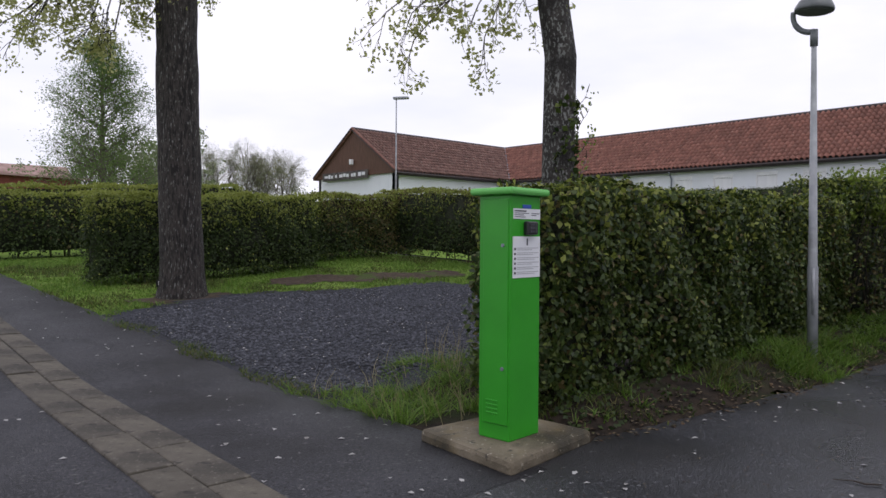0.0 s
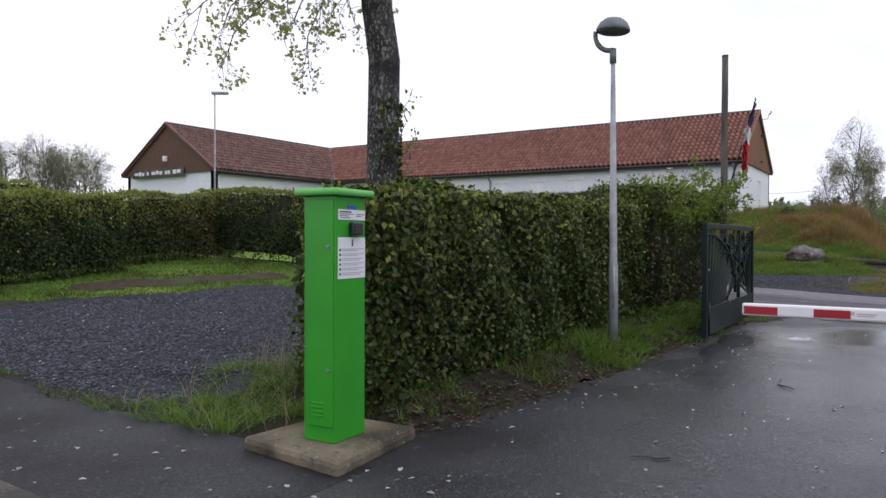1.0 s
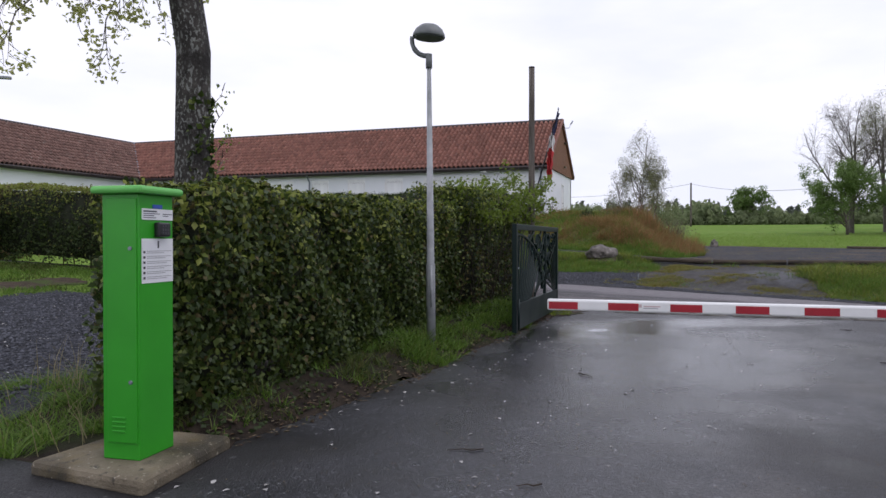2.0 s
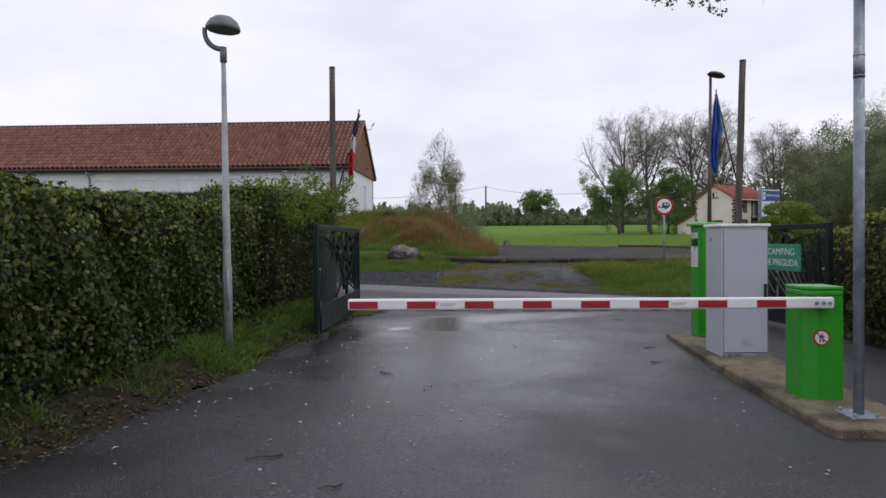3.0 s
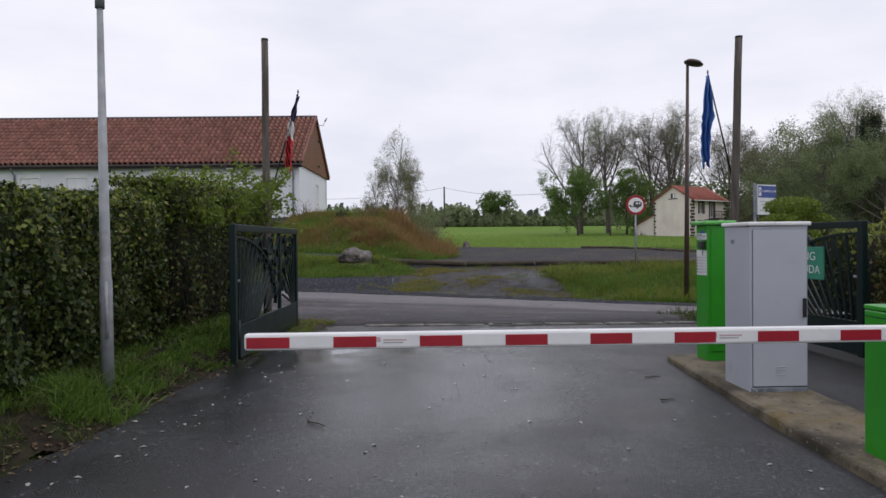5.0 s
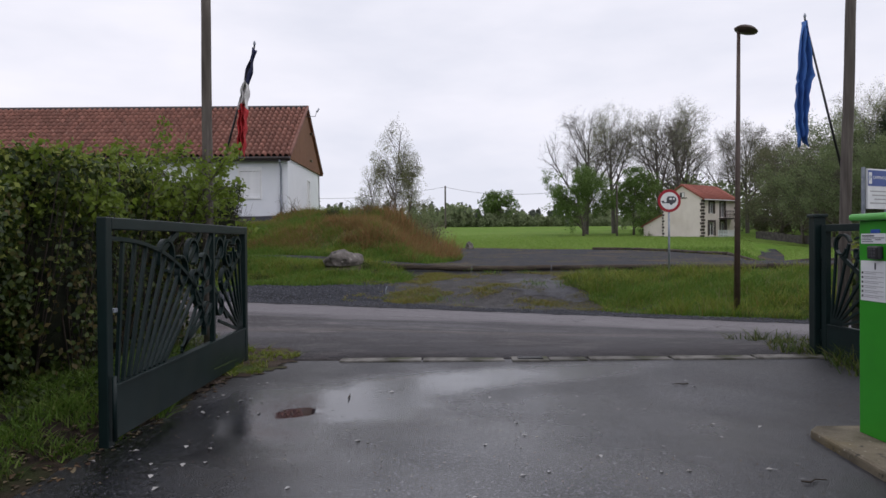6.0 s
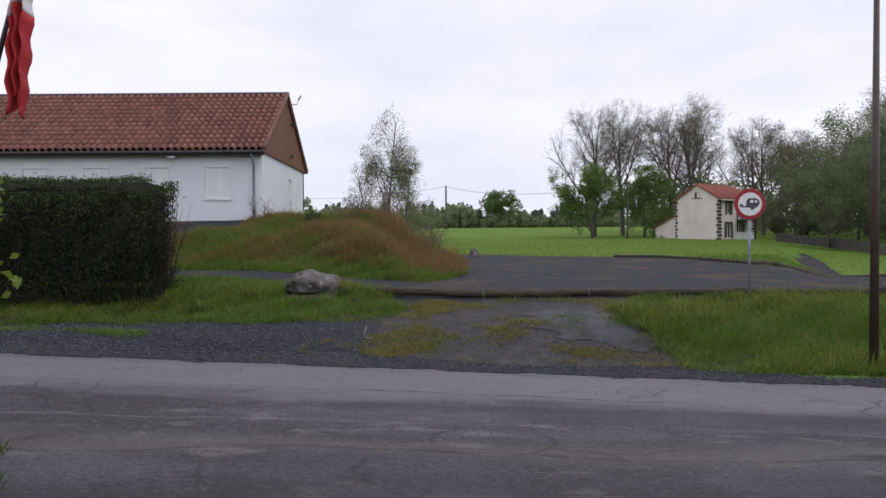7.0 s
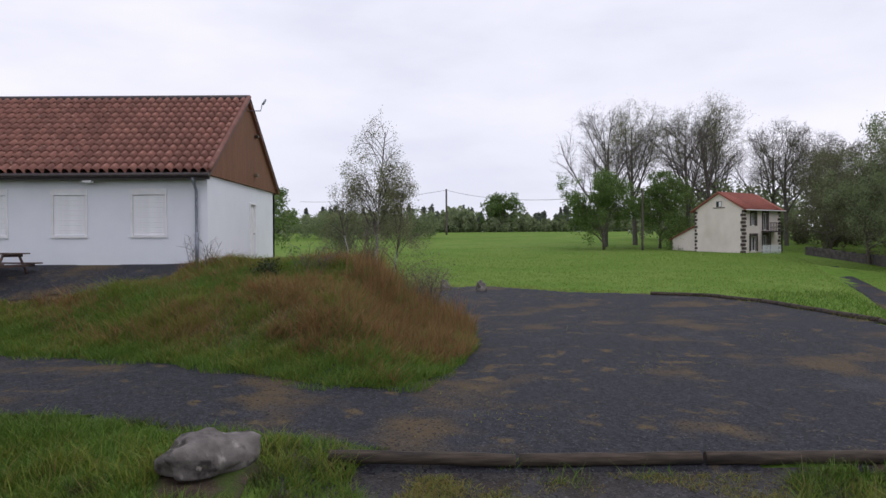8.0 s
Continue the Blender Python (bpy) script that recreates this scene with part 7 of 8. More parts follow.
for out, z, n in ((0.60, 5.75, 5), (0.95, 6.25, 6), (1.25, 6.2, 5), (0.92, 5.3, 5), (0.52, 5.05, 3), (0.75, 6.5, 5), (-0.62, 6.35, 4), (-0.55, 5.75, 2), (-0.7, 6.6, 3), (2.1, 6.3, 6), (2.6, 6.15, 7), (3.1, 6.05, 7), (3.5, 6.3, 6), (1.7, 5.6, 5), (1.9, 5.2, 6), (1.6, 4.75, 6), (2.5, 5.15, 6), (2.9, 4.7, 5), (3.4, 5.3, 5), (1.45, 4.4, 4), (1.95, 4.45, 4)):
    root = np.array((-0.925 * out * 0.82, 0.38 * out * 0.82, z + 0.55))
    goal = np.array((-0.925 * out, 0.38 * out, z))
    for k in range(n):
        grow(rt, root + rt.normal(size=3) * 0.05, goal - root + rt.normal(size=3) * 0.22, 0.62, 0.012, 0, [(5, 0.12, -0.05, 4, 0.4, 0.8, 0.25), (3, 0.2, -0.06, 0, 0, 0, 0)], seg, near_tips)
    seg.append((-0.925 * out * 0.5 * (out > 1.4), 0.38 * out * 0.5 * (out > 1.4), 7.3, *root, 0.02, 0.012))
branches(seg, M["bark"], "limbwork", tree_a)["kind"] = "stuff"
leaf_sprays(rt, tips, 2600, 0.13, 0.08, tree_a, "tree_leaf")
leaf_sprays(rt, near_tips, 4600, 0.065, 0.08, tree_a, "tree_leaf")

rt = np.random.default_rng(22)
tree_b = thing("tree", "leaning tree with pale lichen on its bark, standing in the hedge", "tree", (5.42, 4.22, hz(5.42, 4.22)))


def bend_b(f):
    side = float(np.interp(6.0 * f, [0, 1.5, 3.2, 3.7, 6], [0.03, 0.0, -0.01, 0.06, 0.12]))
    return (-0.62 * side, 0.79 * side)


trunk((0, 0), 6.0, 0.160, 0.138, bend_b, 9.0, M["bark_lichen"], "trunk", tree_b, 1.4)
seg, tips = [], []
LIMB_B = [(7, 0.08, -0.02, 6, 0.34, 0.75, 0.3), (4, 0.16, -0.10, 3, 0.5, 0.6, 0.3), (3, 0.2, -0.16, 0, 0, 0, 0)]
for z, d, ln, r in ((4.55, (-0.62, 0.79, -0.36), 1.5, 0.03), (4.45, (-0.50, 0.86, -0.32), 1.1, 0.025), (4.25, (-0.62, 0.78, -0.15), 0.6, 0.015), (4.6, (-0.70, 0.65, -0.50), 1.2, 0.025), (4.35, (-0.55, 0.8, -0.28), 0.9, 0.02), (4.7, (-0.62, 0.75, -0.6), 0.9, 0.02), (4.3, (-0.6, 0.75, -0.3), 0.5, 0.015), (5.6, (0.6, -0.4, 0.5), 2.4, 0.05)):
    grow(rt, (-0.07, 0.09, z), d, ln, r, 0, LIMB_B, seg, tips)
near_tips = []
for out, z in ((1.94, 3.23), (1.65, 3.22), (1.62, 2.97), (1.3, 3.31), (1.05, 3.42), (0.83, 2.99), (0.67, 3.31), (0.43, 3.39), (1.85, 3.58), (1.5, 3.45), (1.2, 3.55), (0.9, 3.3), (0.6, 3.6), (0.3, 3.5)):
    root, goal = np.array((-0.70 * out * 0.85, 0.71 * out * 0.85, z + 0.3)), np.array((-0.70 * out, 0.71 * out, z))
    for k in range(2):
        grow(rt, root, goal - root + rt.normal(size=3) * 0.16, 0.42, 0.006, 0, [(4, 0.12, -0.05, 4, 0.45, 0.8, 0.25), (3, 0.2, -0.06, 0, 0, 0, 0)], seg, near_tips, 0.004)
    seg.append((-0.07, 0.09, 4.7, *root, 0.014, 0.007))
leaf_sprays(rt, near_tips, 1000, 0.035, 0.052, tree_b, "tree_leaf")
branches(seg, M["twig"], "limbwork", tree_b)["kind"] = "stuff"
leaf_sprays(rt, tips, 1500, 0.065, 0.06, tree_b, "tree_leaf")
# suckers with leaves on the trunk
seg, tips = [], []
for k in range(4):
    z = 1.9 + 0.22 * k
    grow(rt, (0.1, -0.12, z), (0.25, -0.3, 0.9), 0.3, 0.006, 0, [(5, 0.14, 0.05, 3, 0.45, 0.8, 0.35), (3, 0.2, 0, 0, 0, 0, 0)], seg, tips)
branches(seg, M["twig"], "sucker_growth", tree_b)["kind"] = "stuff"
leaf_sprays(rt, tips, 70, 0.04, 0.042, tree_b, "shrub_leaf", "sucker_leaves")
v_p = []
for i in range(300):
    a, z = rt.uniform(-2.6, 0.6), rt.uniform(1.4, 2.7)
    v_p.append((0.2 * math.cos(a), 0.2 * math.sin(a) + 0.03, z))
v, f = leaf_cloud(np.array(v_p), np.array(v_p) * np.array([1, 1, 0]), 0.07, rt)
mass("ivy", v, f, M["hedge_leaf"], tree_b, "ivy leaves on the bark", kind="stuff")

# straggling shrubs above the hedge, one of them round the wooden pole
def straggler(at, stems, low, high, limbs, leaves, label, seed):
    """Thin arching stems that rise out of a hedge, with drooping leaves all along them."""
    r = np.random.default_rng(seed)
    t = thing("shrub", label, "shrub", (at[0], at[1], hz(*at)))
    seg, tips = [], []
    for k in range(stems):
        d = (r.normal() * 0.30 - 0.1, r.normal() * 0.35, 1.0)
        grow(r, (r.normal() * 0.3 - 0.3, r.normal() * 0.15 + 0.1, 1.2), d, r.uniform(low, high), 0.016, 0, [(6, 0.12, -0.02, 5, 0.42, 0.9, 0.3), (4, 0.18, -0.05, 0, 0, 0, 0)], seg, tips)
    for d, z in limbs:
        grow(r, (0.1, 0, z), d, 0.68, 0.014, 0, [(6, 0.08, -0.01, 6, 0.2, 0.9, 0.15), (2, 0.1, -0.05, 0, 0, 0, 0)], seg, tips)
    for k in range(3):
        seg.append((-0.4 + 0.3 * k, 0.1, -0.1, -0.4 + 0.25 * k, 0.1, 1.4, 0.03, 0.02))
    branches(seg, M["twig"], "stemwork", t)["kind"] = "stuff"
    mids = [((a + d) / 2, (b + e) / 2, (c + g_) / 2) for a, b, c, d, e, g_, r0, r1 in seg if r0 < 0.012]
    leaf_sprays(r, tips + mids, leaves, 0.06, 0.075, t, "shrub_leaf")


straggler((15.0, 3.55), 10, 0.9, 1.9, (((0.1, -0.9, 0.12), 2.0), ((0.0, -0.8, 0.45), 2.1), ((-0.2, -0.8, 0.2), 1.9)), 3000, "bright green straggling shrub round the wooden pole", 23)
straggler((13.9, 3.75), 9, 0.8, 1.35, (), 2200, "straggling green shoots rising out of the hedge", 27)
straggler((12.6, 3.85), 8, 0.7, 1.15, (), 1800, "low straggling shoots along the hedge's top", 28)
rt = np.random.default_rng(23)
topiary = thing("shrub", "clipped cloud-shaped conifer behind the gate", "shrub", (13.6, -5.75, hz(13.6, -5.75)))
seg = [(0, 0, -0.05, 0.05, 0.02, 1.6, 0.05, 0.03)]
branches(seg, M["twig"], "stem", topiary)
P, N = [], []
for cx, cy, cz, rx_, rz_ in ((0.05, 0.0, 1.95, 0.42, 0.16), (0.2, -0.35, 1.72, 0.36, 0.14), (-0.15, 0.3, 1.7, 0.3, 0.13), (0.0, 0.0, 1.45, 0.4, 0.16)):
    q = rt.normal(size=(1200, 3))
    q /= np.linalg.norm(q, axis=1, keepdims=True)
    P.append(q * np.array([rx_, rx_, rz_]) * rt.uniform(0.8, 1.05, (1200, 1)) + np.array([cx, cy, cz]))
    N.append(q)
v, f = leaf_cloud(np.concatenate(P), np.concatenate(N), 0.06, rt)
mass("foliage", v, f, M["shrub_leaf"], topiary, kind="stuff")
hedge("hedge", 11.2, 17.0, -8.2, -6.5, 1.55, "loose low hedge behind the open gate leaf", 5000, 0.09, 31, young=0.3, brown=0.05, stems=14, sides="xyYXt")

# ---- birch on the mound and bushes ----
rt = np.random.default_rng(24)
birch = thing("tree", "slender birch with sparse new leaves on the mound", "tree", (45.0, 2.55, hz(45, 2.55) - 0.1))
seg, tips = [], []
BIRCH = [(10, 0.03, 0.02, 26, 0.40, 0.70, 0.30), (6, 0.12, 0.00, 9, 0.42, 0.6, 0.2), (4, 0.16, -0.08, 4, 0.6, 0.5, 0.25), (4, 0.14, -0.22, 0, 0, 0, 0)]
grow(rt, (0, 0, 0), (0, 0, 1), 6.1, 0.07, 0, BIRCH, seg, tips, 0.006)
grow(rt, (0.1, 0.7, 0), (0, 0.25, 1), 4.4, 0.045, 0, BIRCH, seg, tips, 0.006)
grow(rt, (0.0, -0.5, 0), (0, -0.24, 1), 4.0, 0.04, 0, BIRCH, seg, tips, 0.006)
s_arr, tips = np.array(seg), np.array(tips)


def in_cone(p):
    return np.hypot(p[:, 0], p[:, 1]) < (0.25 + 2.1 * np.clip(1.04 - p[:, 2] / 6.3, 0, 1) ** 0.62) * rt.uniform(0.85, 1.2, len(p))


s_arr, tips = s_arr[in_cone(s_arr[:, 3:6])], tips[in_cone(tips)]
branches(s_arr[s_arr[:, 6] > 0.03], M["birch"], "limbwork", birch)["kind"] = "stuff"
branches(s_arr[s_arr[:, 6] <= 0.03], M["twig"], "branchwork", birch)["kind"] = "stuff"
leaf_sprays(rt, tips, 24000, 0.10, 0.05, birch, "birch_leaf")


def bush(at, rx_, ry_, rz_, n, size, mat_name, label, seed, stems=18, name="bush"):
    r = np.random.default_rng(seed)
    t = thing(name, label, "bush", (at[0], at[1], hz(*at) - 0.03))
    seg, tips = [], []
    for k in range(stems):
        grow(r, (r.normal() * rx_ * 0.25, r.normal() * ry_ * 0.25, 0), (r.normal() * 0.35 * rx_ / rz_, r.normal() * 0.35 * ry_ / rz_, 1), rz_ * r.uniform(0.7, 1.1), 0.012 * rz_, 0, [(5, 0.14, 0.0, 5, 0.45, 0.7, 0.25), (4, 0.2, 0, 0, 0, 0, 0)], seg, tips)
    branches(seg, M["twig"], "stemwork", t)["kind"] = "stuff"
    if n:
        leaf_sprays(r, tips, n, 0.12 * rz_, size, t, mat_name)
    return t


bush((44.6, 0.9), 1.3, 1.5, 1.8, 2600, 0.07, "birch_leaf", "loose green bush at the foot of the birch", 41, 8)
bush((46.2, 4.0), 1.1, 1.3, 1.4, 1800, 0.07, "far_leaf", "rounded bush beside the mound", 42, 8)
bush((37.6, 3.7), 0.8, 0.8, 1.1, 0, 0.1, "bud", "bare brown bush on the mound", 43, 12)
bush((38.4, 6.9), 0.6, 0.6, 1.0, 0, 0.1, "bud", "bare thin bush by the building's corner", 44, 9)
bush((39.4, 2.2), 1.0, 1.0, 1.6, 160, 0.07, "bud", "bare reddish bush on the mound", 45, 16)
bush((41.5, 0.6), 1.2, 1.2, 1.7, 260, 0.08, "bud", "bare brown bush on the mound's slope", 46, 18)
bush((37.2, 4.9), 0.28, 0.28, 0.55, 700, 0.07, "dark_leaf", "small dark evergreen bush on the mound", 47, 10)

# ---- grass ----
def patchy(x, y, seed):
    """Soft uneven patches between -1 and 1."""
    return 0.4 * np.sin(1.7 * x + 0.8 * y + seed) + 0.35 * np.sin(1.3 * y - 0.9 * x + 2 * seed) + 0.3 * np.sin(3.9 * x - 2.7 * y + seed) + 0.2 * np.sin(7.1 * y + 5.3 * x + seed)


def on_mound(x, y):
    return inside(x, y, MOUND) > 0.05


rgd = np.random.default_rng(3)
x, y = scatter(185000, 30.3, 40.5, -1.4, 16.5, lambda x, y: on_mound(x, y) & (inside(x, y, TERRACE) < 0) & ((x < 39.3) | (y < 6.8)), 51)
x2, y2 = scatter(66000, 30.3, 40.5, -1.4, 16.5, lambda x, y: on_mound(x, y) & (inside(x, y, TERRACE) < 0) & ((x < 39.3) | (y < 6.8)), 351, 0.55)
k = 0.55 * rgd.uniform(0, 1, len(x)) + 0.24 * np.sin(0.9 * x + 0.5 * y) + 0.16 * np.sin(2.3 * y - 1.1 * x) - 0.5 * np.clip(1.3 - inside(x, y, MOUND), 0, 1) + 0.1 * np.clip(3 - y, 0, 3)
blades("dry_grass", x[k > 0.30], y[k > 0.30], 0.08, 0.30, 0.010, M["grass_dry"], "dry reddish-brown grass covering the mound", seed=52, lean=0.6)
k2 = patchy(1.3 * x2, 1.1 * y2, 2.5) + 0.35 * np.clip(inside(x2, y2, MOUND) - 1.2, -1, 1) + 0.12 * np.clip(3 - y2, -2, 3) > 0.22
blades("dry_grass", x2[k2], y2[k2], 0.16, 0.46, 0.010, M["grass_rust"], "brown and rusty tussocks on the mound", seed=352, lean=0.75)
blades("grass", x2[~k2], y2[~k2], 0.12, 0.36, 0.010, M["tuft"], "yellow-green tussocks on the mound", seed=353, lean=0.75)
blades("grass", x[k <= 0.30], y[k <= 0.30], 0.08, 0.30, 0.010, M["grass"], "dull green grass growing on the mound", seed=53, lean=0.6)
x, y = scatter(15000, 33, 46.5, -1.3, 4.2, lambda x, y: on_mound(x, y) & (y < 3.0 + 0.5 * np.sin(2 * x)), 54, 0.6)
blades("dry_stalks", x, y, 0.25, 0.70, 0.007, M["grass_rust"], "rust-coloured dead stalks on the mound's end", seed=55, lean=0.35)
x, y = scatter(26000, 30.0, 34.5, -1.4, 14, lambda x, y: (np.abs(inside(x, y, MOUND) - 0.25) < 0.5 + 0.2 * np.sin(3 * y)), 56)
blades("grass", x, y, 0.05, 0.24, 0.010, M["grass"], "green grass fringe along the mound's foot", seed=57)


def left_bank(x, y):
    return (x > 23.9 + 0.1 * np.sin(3 * y)) & (x < 27.5 + 0.15 * (y - 2)) & (y > 0.9 + 0.3 * np.sin(2.2 * x) + 0.5 * np.clip(25.6 - x, 0, 1.7)) & ~((x > 25.45) & (x < 26.5) & (np.abs(y - 2.8) < 0.55))


x, y = scatter(104000, 23.7, 29.4, 0.5, 13, left_bank, 58)
k = patchy(1.4 * x, 1.1 * y, 6.0) > 0.35
blades("grass", x[k], y[k], 0.05, 0.19, 0.008, M["grass_dull"], "darker coarse grass on the bank by the boulder", seed=159, lean=0.7)
x, y = x[~k], y[~k]
blades("grass", x, y, 0.05, 0.19, 0.008, M["grass"], "lush green grass on the bank by the boulder", seed=59, lean=0.6)


def right_bank(x, y):
    return (x > 21.75 + 0.15 * np.sin(1.7 * y)) & (x < 26.65) & (y < np.interp(x, [21.8, 23.0, 24.0, 25.0, 26.5], [-3.75, -3.7, -3.3, -3.35, -4.4]) + 0.12 * np.sin(5.3 * x))


x, y = scatter(120000, 21.5, 26.7, -16, -3.1, right_bank, 60)
k = np.random.default_rng(9).uniform(0, 1, len(x)) + 0.4 * np.sin(0.9 * x + 0.6 * y) > 0.85
blades("grass", x[k], y[k], 0.05, 0.24, 0.008, M["grass_dull"], "dull green grass on the bank below the car park", seed=161, lean=0.5)
x, y = x[~k], y[~k]
blades("grass", x, y, 0.05, 0.22, 0.007, M["grass"], "tall green grass on the bank below the car park", seed=61, lean=0.7)
x, y = scatter(700, 21.5, 26.5, -15, -4.2, right_bank, 62, 0.9)
blades("dry_stalks", x, y, 0.2, 0.45, 0.004, M["straw"], "pale seed stalks among the tall grass", seed=63, lean=0.3)


x, y = scatter(150000, 21.7, 26.6, -4.9, 2.3, lambda x, y: x > 21.75 + 0.12 * np.sin(3 * y), 64)
main = 1.15 - np.abs(y - 0.78 + 0.13 * (x - 22.1)) / (0.72 - 0.07 * (x - 22.1))
blot = 1.1 - np.hypot((x - 23.1) / 0.55, (y + 1.0) / 0.5)
front = 1.0 - np.abs(x - 22.55 - 0.08 * np.sin(3 * y)) / 0.34 - 2 * np.clip(-1.7 - 0.0 * x - y < 0, 0, 1)
edge = np.clip((-3.05 - y) / 0.5, 0, 0.9)
k = np.random.default_rng(5).uniform(0, 1, len(x)) < np.clip(np.maximum(np.maximum(main, blot), np.maximum(front, edge)) + 0.8 * (patchy(1.6 * x, 1.6 * y, 1.0) - 0.05), 0.0, 0.95)
blades("weeds", x[k], y[k], 0.012, 0.07, 0.007, M["moss"], "short yellowish moss and weeds on the broken track", seed=65, lean=0.9, lift=0.02)
x, y = scatter(2600, 22.0, 26.9, -3.5, 2.2, lambda x, y: (patchy(x, y, 1.0) > 0.55) | (np.abs(x - 26.55) < 0.12) & (np.sin(2.1 * y) > 0.2), 164, 0.5)
blades("grass", x, y, 0.05, 0.2, 0.007, M["grass"], "green grass tufts by the timbers on the track", seed=165, lean=0.6, lift=0.02)
x, y = scatter(60000, 26.9, 52, -15, 2.2, lambda x, y: inside(x, y, LOT) > 0.1, 66)
k = np.random.default_rng(6).uniform(0, 1, len(x)) < np.clip(0.9 * (patchy(0.45 * x, 0.8 * y, 4.0) - 0.42) + 0.25 * np.clip(29.5 - x, 0, 1) * (y < 1), 0.0, 0.8)
blades("weeds", x[k], y[k], 0.01, 0.04, 0.012, M["moss"], "low rusty moss in the car park", seed=67, lean=1.2, lift=0.03)


def verge_keep(x, y):
    e = edge_left(x)
    return (y > e + 0.05 + 0.12 * np.sin(2.1 * x) + 0.25 * (x < 8) * (np.sin(5.3 * x) > 0)) & (y < 3.9)


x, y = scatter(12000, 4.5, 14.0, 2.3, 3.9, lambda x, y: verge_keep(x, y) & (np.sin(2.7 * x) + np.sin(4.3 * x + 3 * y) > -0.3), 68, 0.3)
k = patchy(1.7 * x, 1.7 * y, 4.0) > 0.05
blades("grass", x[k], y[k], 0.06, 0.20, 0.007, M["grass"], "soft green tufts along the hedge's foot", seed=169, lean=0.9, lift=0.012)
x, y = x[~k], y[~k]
# the hedge's shade is put into the duller blade colour
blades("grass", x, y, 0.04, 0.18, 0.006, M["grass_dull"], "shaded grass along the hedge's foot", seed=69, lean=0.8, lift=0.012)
x, y = scatter(9000, 8.2, 13.4, 2.5, 3.9, verge_keep, 70, 0.35)
blades("grass", x, y, 0.05, 0.19, 0.007, M["grass"], "soft green grass beside the gate", seed=71, lean=0.8, lift=0.012)
x, y = scatter(8000, 3.7, 6.0, 4.0, 6.6, lambda x, y: (y > 4.0 + 0.5 * (x < 4.5)) & (y < 6.0 + 0.25 * np.sin(4 * x)) & (x > 3.72 + 0.05 * np.sin(9 * y)), 72, 0.25)
blades("grass", x, y, 0.04, 0.20, 0.006, M["grass"], "long grass tufts behind the green column", seed=73, lean=1.1)
x, y = scatter(140, 3.8, 5.6, 4.2, 6.2, lambda x, y: x > 0, 74, 0.4)
blades("dry_stalks", x, y, 0.2, 0.5, 0.004, M["straw"], "pale dry stalks behind the green column", seed=75, lean=0.4)
x, y = scatter(3500, 3.62, 4.05, 5.8, 12, lambda x, y: np.abs(x - 3.84 - 0.06 * np.sin(5 * y)) < 0.1 * (1 + np.sin(3.1 * y)), 76)
blades("weeds", x, y, 0.02, 0.09, 0.007, M["grass_dull"], "weeds along the gravel pitch's edge", seed=77, lean=0.8, lift=0.02)


def lawn(x, y):
    pitch = inside(x, y, PITCH)
    bare = inside(x, y, [(7.8, 14.2), (12.0, 12.2), (12.8, 13.2), (9.0, 15.2)])
    return (pitch < -0.1) & (np.hypot((x - 5.75) / 1.05, (y - 13.3) / 0.85) > 0.85) & (bare < 0.15 * np.sin(5 * x)) & (x > 3.72 + 0.05 * np.sin(2 * y) + 0.04 * np.sin(7 * y))


x, y = scatter(70000, 3.6, 14.2, 10.5, 23.3, lawn, 78)
k = patchy(x, y, 3.0) > 0.1
blades("lawn", x[k], y[k], 0.03, 0.09, 0.010, M["grass_dull"], "duller worn lawn between the hedges", seed=179, lean=0.7)
x, y = x[~k], y[~k]
blades("lawn", x, y, 0.03, 0.10, 0.010, M["grass"], "bright short lawn round the camping pitches", seed=79, lean=0.7)
bare_soil = cells("soil_patch", 7.4, 13.2, 11.8, 15.6, 0.2, lambda x, y: inside(x, y, [(7.8, 14.2), (12.0, 12.2), (12.8, 13.2), (9.0, 15.2)]) > 0.15 * np.sin(5 * x), 0.012, M["bare_soil"])
tagged(bare_soil, "bare brown soil patch in the lawn", "soil", kind="structure")
x, y = scatter(210000, 48, 118, -44, 9, lambda x, y: (np.maximum(inside(x, y, LOT), inside(x, y, MOUND)) < -0.4) & (inside(x, y, [(36, -15.9), (44, -17.3), (50.5, -20.0), (57, -23.2), (65, -26.6), (75, -30.8), (88, -37.5), (88, -39.2), (75, -32.4), (65, -28.2), (57, -24.8), (50.5, -21.7), (44, -19.0), (36, -17.5)]) < 0), 80)
k = np.random.default_rng(15).uniform(0, 1, len(x)) < np.clip((118 - x) / 52, 0, 1)
x, y = x[k], y[k]
blades("meadow_grass", x, y, 0.03, 0.13, 0.016, M["meadow"], "fresh green meadow grass beyond the car park", seed=81, lean=0.7)
x, y = scatter(9000, 50, 120, -36, 9, lambda x, y: (np.maximum(inside(x, y, LOT), inside(x, y, MOUND)) < -0.6) & (patchy(0.5 * x, 0.9 * y, 7.0) > 0.1) & (y > -20 - 0.42 * (x - 50)), 380, 1.1)
blades("meadow_grass", x, y, 0.08, 0.20, 0.03, M["meadow"], "taller uneven clumps standing in the meadow", seed=381, lean=0.8)
x, y = scatter(34000, 36, 60, -18, 4, lambda x, y: (np.abs(inside(x, y, LOT) + 0.35) < 0.5 + 0.25 * np.sin(1.7 * x + 2.3 * y)) & (inside(x, y, MOUND) < -0.3), 390)
blades("dry_grass", x, y, 0.03, 0.13, 0.012, M["moss"], "yellowish trampled grass along the car park's edge", seed=391, lean=1.0, lift=0.02)
x, y = scatter(4000, 36, 52, -19, -13.8, lambda x, y: inside(x, y, LOT) < -0.3, 82)
blades("grass", x, y, 0.08, 0.25, 0.02, M["grass"], "green grass behind the low timbers", seed=83, lean=0.7)
